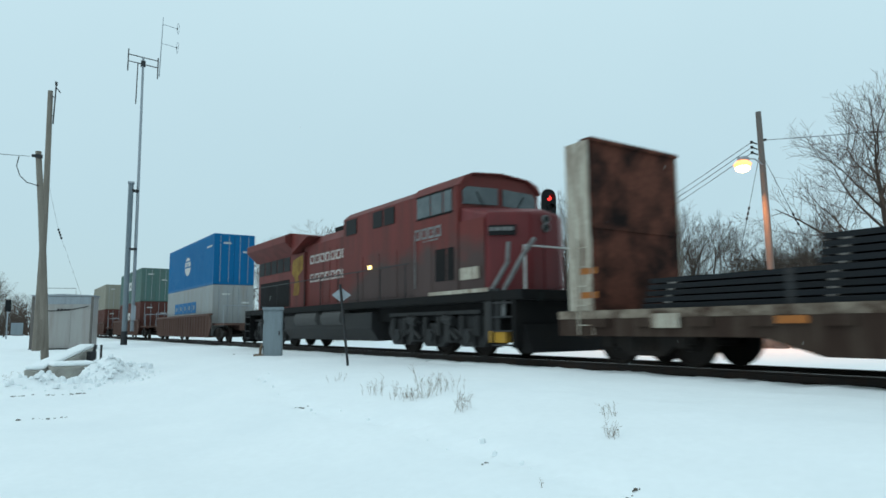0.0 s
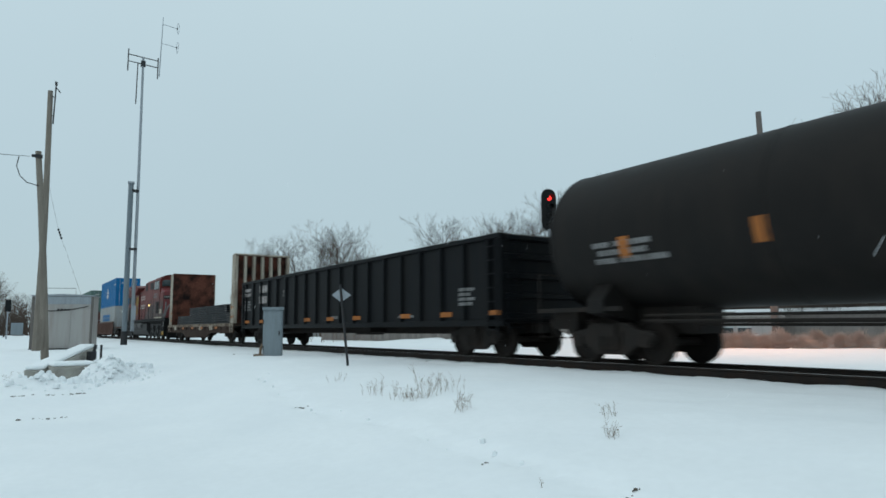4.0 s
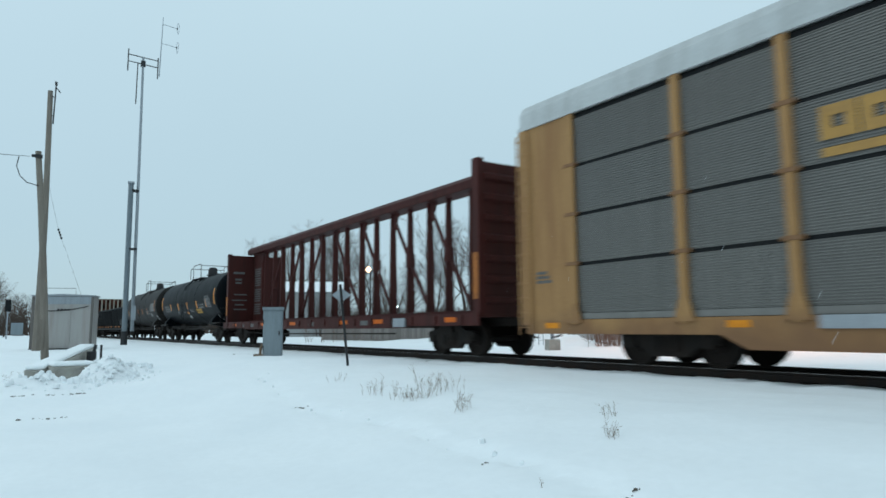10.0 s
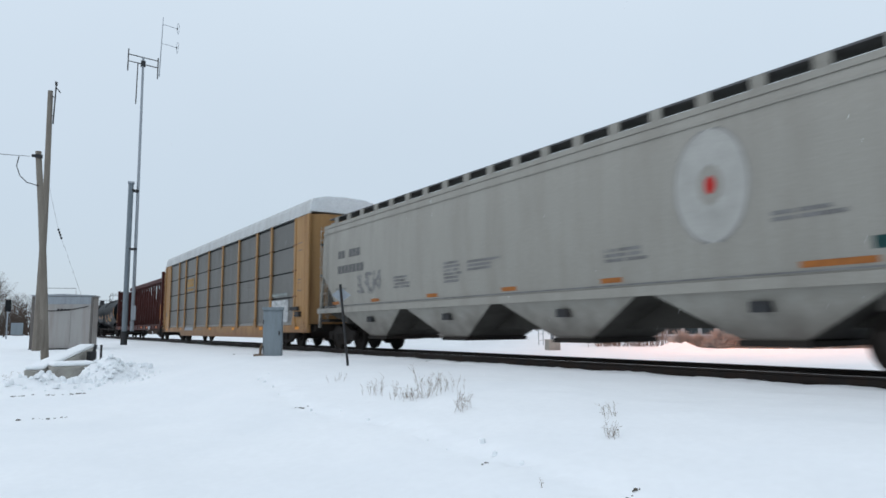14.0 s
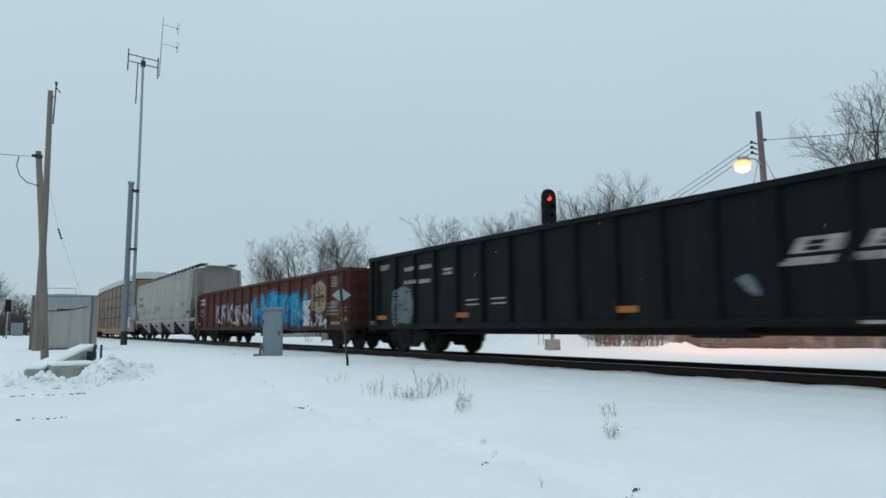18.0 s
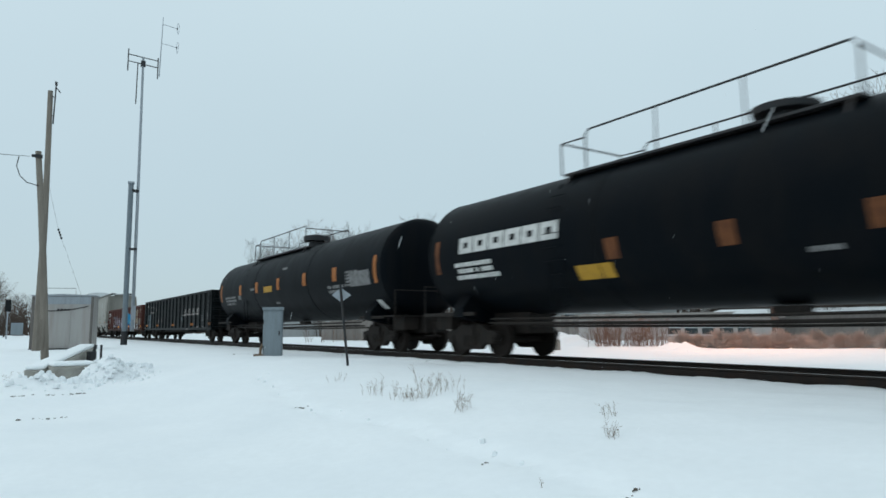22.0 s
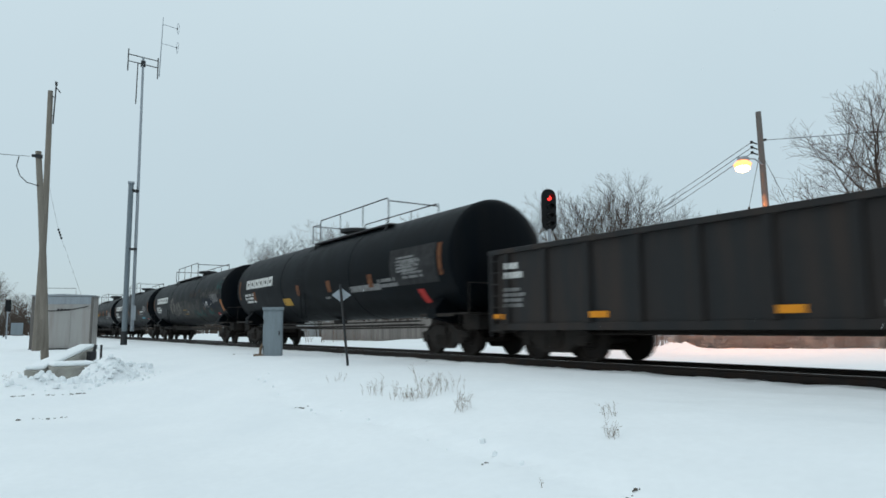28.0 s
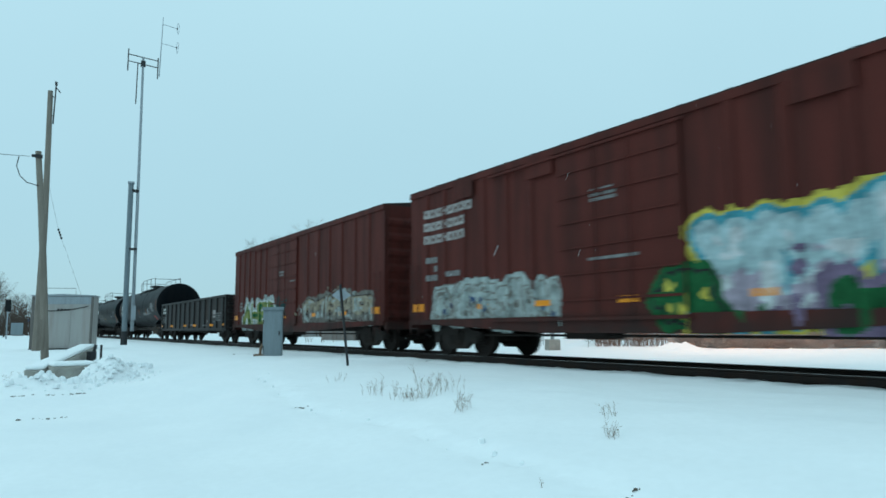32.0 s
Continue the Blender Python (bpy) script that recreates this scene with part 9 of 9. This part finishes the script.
def build_weeds():
    rng = random.Random(5)
    for x, y, n, h, s, f in ((-12.2, 5.6, 5, 0.25, 0.08, 2), (-9.95, 5.12, 5, 0.30, 0.05, 2), (-9.75, 5.2, 6, 0.42, 0.06, 4), (-9.35, 5.35, 5, 0.36, 0.04, 2), (-9.05, 5.3, 9, 0.24, 0.10, 3), (-8.75, 5.3, 16, 0.30, 0.12, 3),
                             (-8.7, 5.5, 7, 0.55, 0.07, 3), (-8.7, 5.75, 9, 0.48, 0.12, 3), (-8.9, 6.05, 9, 0.36, 0.10, 3), (-7.26, 5.15, 9, 0.34, 0.06, 7), (-5.24, 5.75, 6, 0.26, 0.04, 4), (-4.62, 5.12, 12, 0.24, 0.045, 1),
                             (-4.2, 3.75, 2, 0.12, 0.01, 0), (-18.9, 0.2, 9, 0.3, 0.35, 4)):
        g = Geo()
        stalks(rng, g, x, y, int(n * 1.15), h * 0.85, s * 1.15, f + 2, 0.0025)
        tagged(part("dry_weed", g, M["weed"]), "dry tan weed stalks poking through snow", "weed", group="dry weeds in the snow", kind="stuff")
    # bare specks of soil where the snow is broken
    for x, y, a, b in ((-13.7, 0.66, 0.5, 0.08), (-17.0, 0.5, 0.4, 0.10), (-16.9, 1.15, 0.35, 0.09), (-16.9, 1.5, 0.25, 0.06), (-3.55, 4.08, 0.12, 0.06), (-5.14, 3.92, 0.09, 0.05), (-10.2, 4.1, 0.13, 0.06), (-25.0, 7.4, 0.5, 0.16)):
        g = Geo()
        z = snow_z(x, y)
        for _ in range(11):
            px, py = x + rng.gauss(0, 0.42) * a * 0.3, y + rng.gauss(0, 0.5) * a
            r = (0.006 + 0.022 * rng.random() ** 2.5) if a < 0.2 else (0.01 + 0.04 * rng.random() ** 2.5)
            zz = snow_z(px, py)
            g.revolve([(zz - 0.01, r), (zz + r * 0.25, r * 0.8), (zz + r * 0.4, r * 0.3)], 6, "z", px, py)
        tagged(part("soil_clods", g, M["soil"]), "dark soil clods breaking through the snow", "soil", kind="stuff")
    # brush along the far side of the track: sparse tall stems, then low pale rounded clumps
    g = Geo()
    rng = random.Random(9)
    for i in range(460):
        b = rng.choice((rng.gauss(47.6, 0.8), rng.gauss(50.6, 1.1), rng.uniform(46, 70), rng.uniform(22, 46)))
        d0 = 31.5 if b > 46 else 50
        x, y = polar(b, d0 + abs(rng.gauss(0, 2.0)))
        h = rng.uniform(0.5, 1.7) * (1.0 if b < 53 else 0.4)
        p = Vector((x, y, -0.25))
        way = Vector((rng.gauss(0, 0.22), rng.gauss(0, 0.22), 1)) * h
        g.tube([p, p + way * 0.5, p + way + Vector((rng.gauss(0, 0.08), rng.gauss(0, 0.08), 0))], [0.013, 0.01, 0.004], 3, cap=False)
        for _ in range(3):
            q = p + way * rng.uniform(0.25, 0.9)
            g.tube([q, q + Vector((rng.gauss(0, 0.35), rng.gauss(0, 0.35), 0.35)) * h * 0.6], [0.007, 0.003], 3, cap=False)
    tagged(part("roadside_brush", g, M["brush"]), "sparse brown dry brush along the far side", "brush", kind="stuff")
    for b in (53.6, 55.0, 56.2, 57.4, 58.6, 59.7, 60.8, 62.0, 63.2, 64.4, 65.8, 67.5):
        g = Geo()
        cx, cy = polar(b + rng.uniform(-0.3, 0.3), rng.uniform(29.8, 31.5))
        r, hh = rng.uniform(0.6, 0.85), rng.uniform(0.62, 0.86)
        for _ in range(380):
            a, t = rng.uniform(0, 2 * math.pi), rng.uniform(0, 1.45)
            tip = Vector((cx + r * math.cos(a) * math.sin(t), cy + r * math.sin(a) * math.sin(t), -0.25 + hh * math.cos(t) * rng.uniform(0.75, 1.12)))
            root = Vector((cx + rng.gauss(0, 0.12), cy + rng.gauss(0, 0.12), -0.3))
            mid = root.lerp(tip, 0.6) + Vector((0, 0, 0.1))
            g.tube([root, mid, tip], [0.008, 0.006, 0.004], 3, cap=False)
            g.tube([mid, tip + Vector((rng.gauss(0, 0.1), rng.gauss(0, 0.1), rng.gauss(0, 0.08)))], [0.006, 0.003], 3, cap=False)
        tagged(part("brush_clump", g, M["pale_brush"]), "low rounded clump of pale dry brush", "shrub", group="low brush clumps by the lamp pole")
    # broken snow thrown up round the footings and in the trodden line
    g = Geo()
    for _ in range(420):
        if rng.random() < 0.88:
            x, y = rng.choice(((-18.5, 0.3), (-18.4, 1.4), (-19.3, 2.6), (-20.4, 3.0), (-18.8, 2.2)))
            x, y = x + rng.gauss(0, 0.5), y + rng.gauss(0, 0.45)
        else:
            k = rng.randrange(len(TROD) - 1)
            t = rng.random()
            x = TROD[k][0] + (TROD[k + 1][0] - TROD[k][0]) * t + rng.gauss(0, 0.12)
            y = TROD[k][1] + (TROD[k + 1][1] - TROD[k][1]) * t + rng.gauss(0, 0.12)
        r = abs(rng.gauss(0, 0.035)) + 0.012
        if x > -17:
            r *= 0.5
        z = snow_z(x, y)
        pts = [(rng.uniform(0.7, 1.1) * r * math.cos(q), rng.uniform(0.7, 1.1) * r * math.sin(q)) for q in (0, 1.05, 2.1, 3.14, 4.2, 5.2)]
        g.add([(x + a, y + c, z - 0.01) for a, c in pts] + [(x + a * 0.75, y + c * 0.75, z + r * rng.uniform(0.6, 1.0)) for a, c in pts] + [(x, y, z + r * 1.15)],
              [(i, (i + 1) % 6, 6 + (i + 1) % 6, 6 + i) for i in range(6)] + [(6 + i, 6 + (i + 1) % 6, 12) for i in range(6)])
    tagged(part("snow_clods", g, M["snow"]), "loose clods of broken snow", "snow clods", kind="stuff")


def build_snowfall():
    """Fine snow drifting down past the camera; the whole field moves as one."""
    rng = random.Random(404)
    g = Geo()
    for _ in range(1500):
        age = rng.uniform(-1.5, 33.0)
        p = Vector((rng.uniform(-9, 3), rng.uniform(0.9, 9.0), rng.uniform(-0.7, 5.5))) - FALL * age
        r = rng.uniform(0.0022, 0.0042)
        v = [p + Vector((rng.uniform(-r, r), rng.uniform(-r, r), rng.uniform(-r, r))) * 0.5 + Vector(q) * r for q in ((1, 1, 1), (1, -1, -1), (-1, 1, -1), (-1, -1, 1))]
        g.add([tuple(q) for q in v], [(0, 1, 2), (0, 3, 1), (0, 2, 3), (1, 3, 2)])
    ob = part("falling_snow", g, M["snow"])
    tagged(ob, "sparse fine snowflakes falling through the air", "snowfall", kind="stuff")
    return ob


FALL = Vector((-1.3, -0.2, -2.3))
SNOWFALL = build_snowfall()
build_wood_poles()
build_shelter()
build_footings()
build_radio_mast()
build_cabinet()
build_signal()
build_street_lamp()
build_houses()
build_fence()
build_trees()
build_weeds()


# ---------------------------------------------------------------- what moves
SPEEDS = [9.937, 10.176, 9.796, 10.083, 10.305, 10.059, 10.339, 10.247, 9.778]    # metres a second, every four seconds


def travelled(t):
    """Metres rolled since the start."""
    s, k = 0.0, 0
    while t > 4 * (k + 1) and k < len(SPEEDS) - 2:
        s += 2.0 * (SPEEDS[k] + SPEEDS[k + 1])
        k += 1
    u = t - 4 * k
    return s + SPEEDS[k] * u + (SPEEDS[k + 1] - SPEEDS[k]) * u * u / 8


def motions():
    times = [float(t) for t in range(33)]
    for ob, x, y, z in MOVERS:
        walk(ob, [(t, pose(x - travelled(t), y, z)) for t in times])
    walk(SNOWFALL, [(t, pose(*(FALL * t))) for t in times])
    spin = [k / 15 for k in range(481)]
    for (a, r), sets in WHEELS.items():
        walk(sets[0], [(t, pose(a, 0, r) @ Matrix.Rotation(-travelled(t) / r, 4, "Y")) for t in spin])
        first = sets[0].animation_data
        for w in sets[1:]:
            w.rotation_mode = "QUATERNION"
            own = w.animation_data_create()
            own.action = first.action
            own.action_slot = first.action_slot


motions()
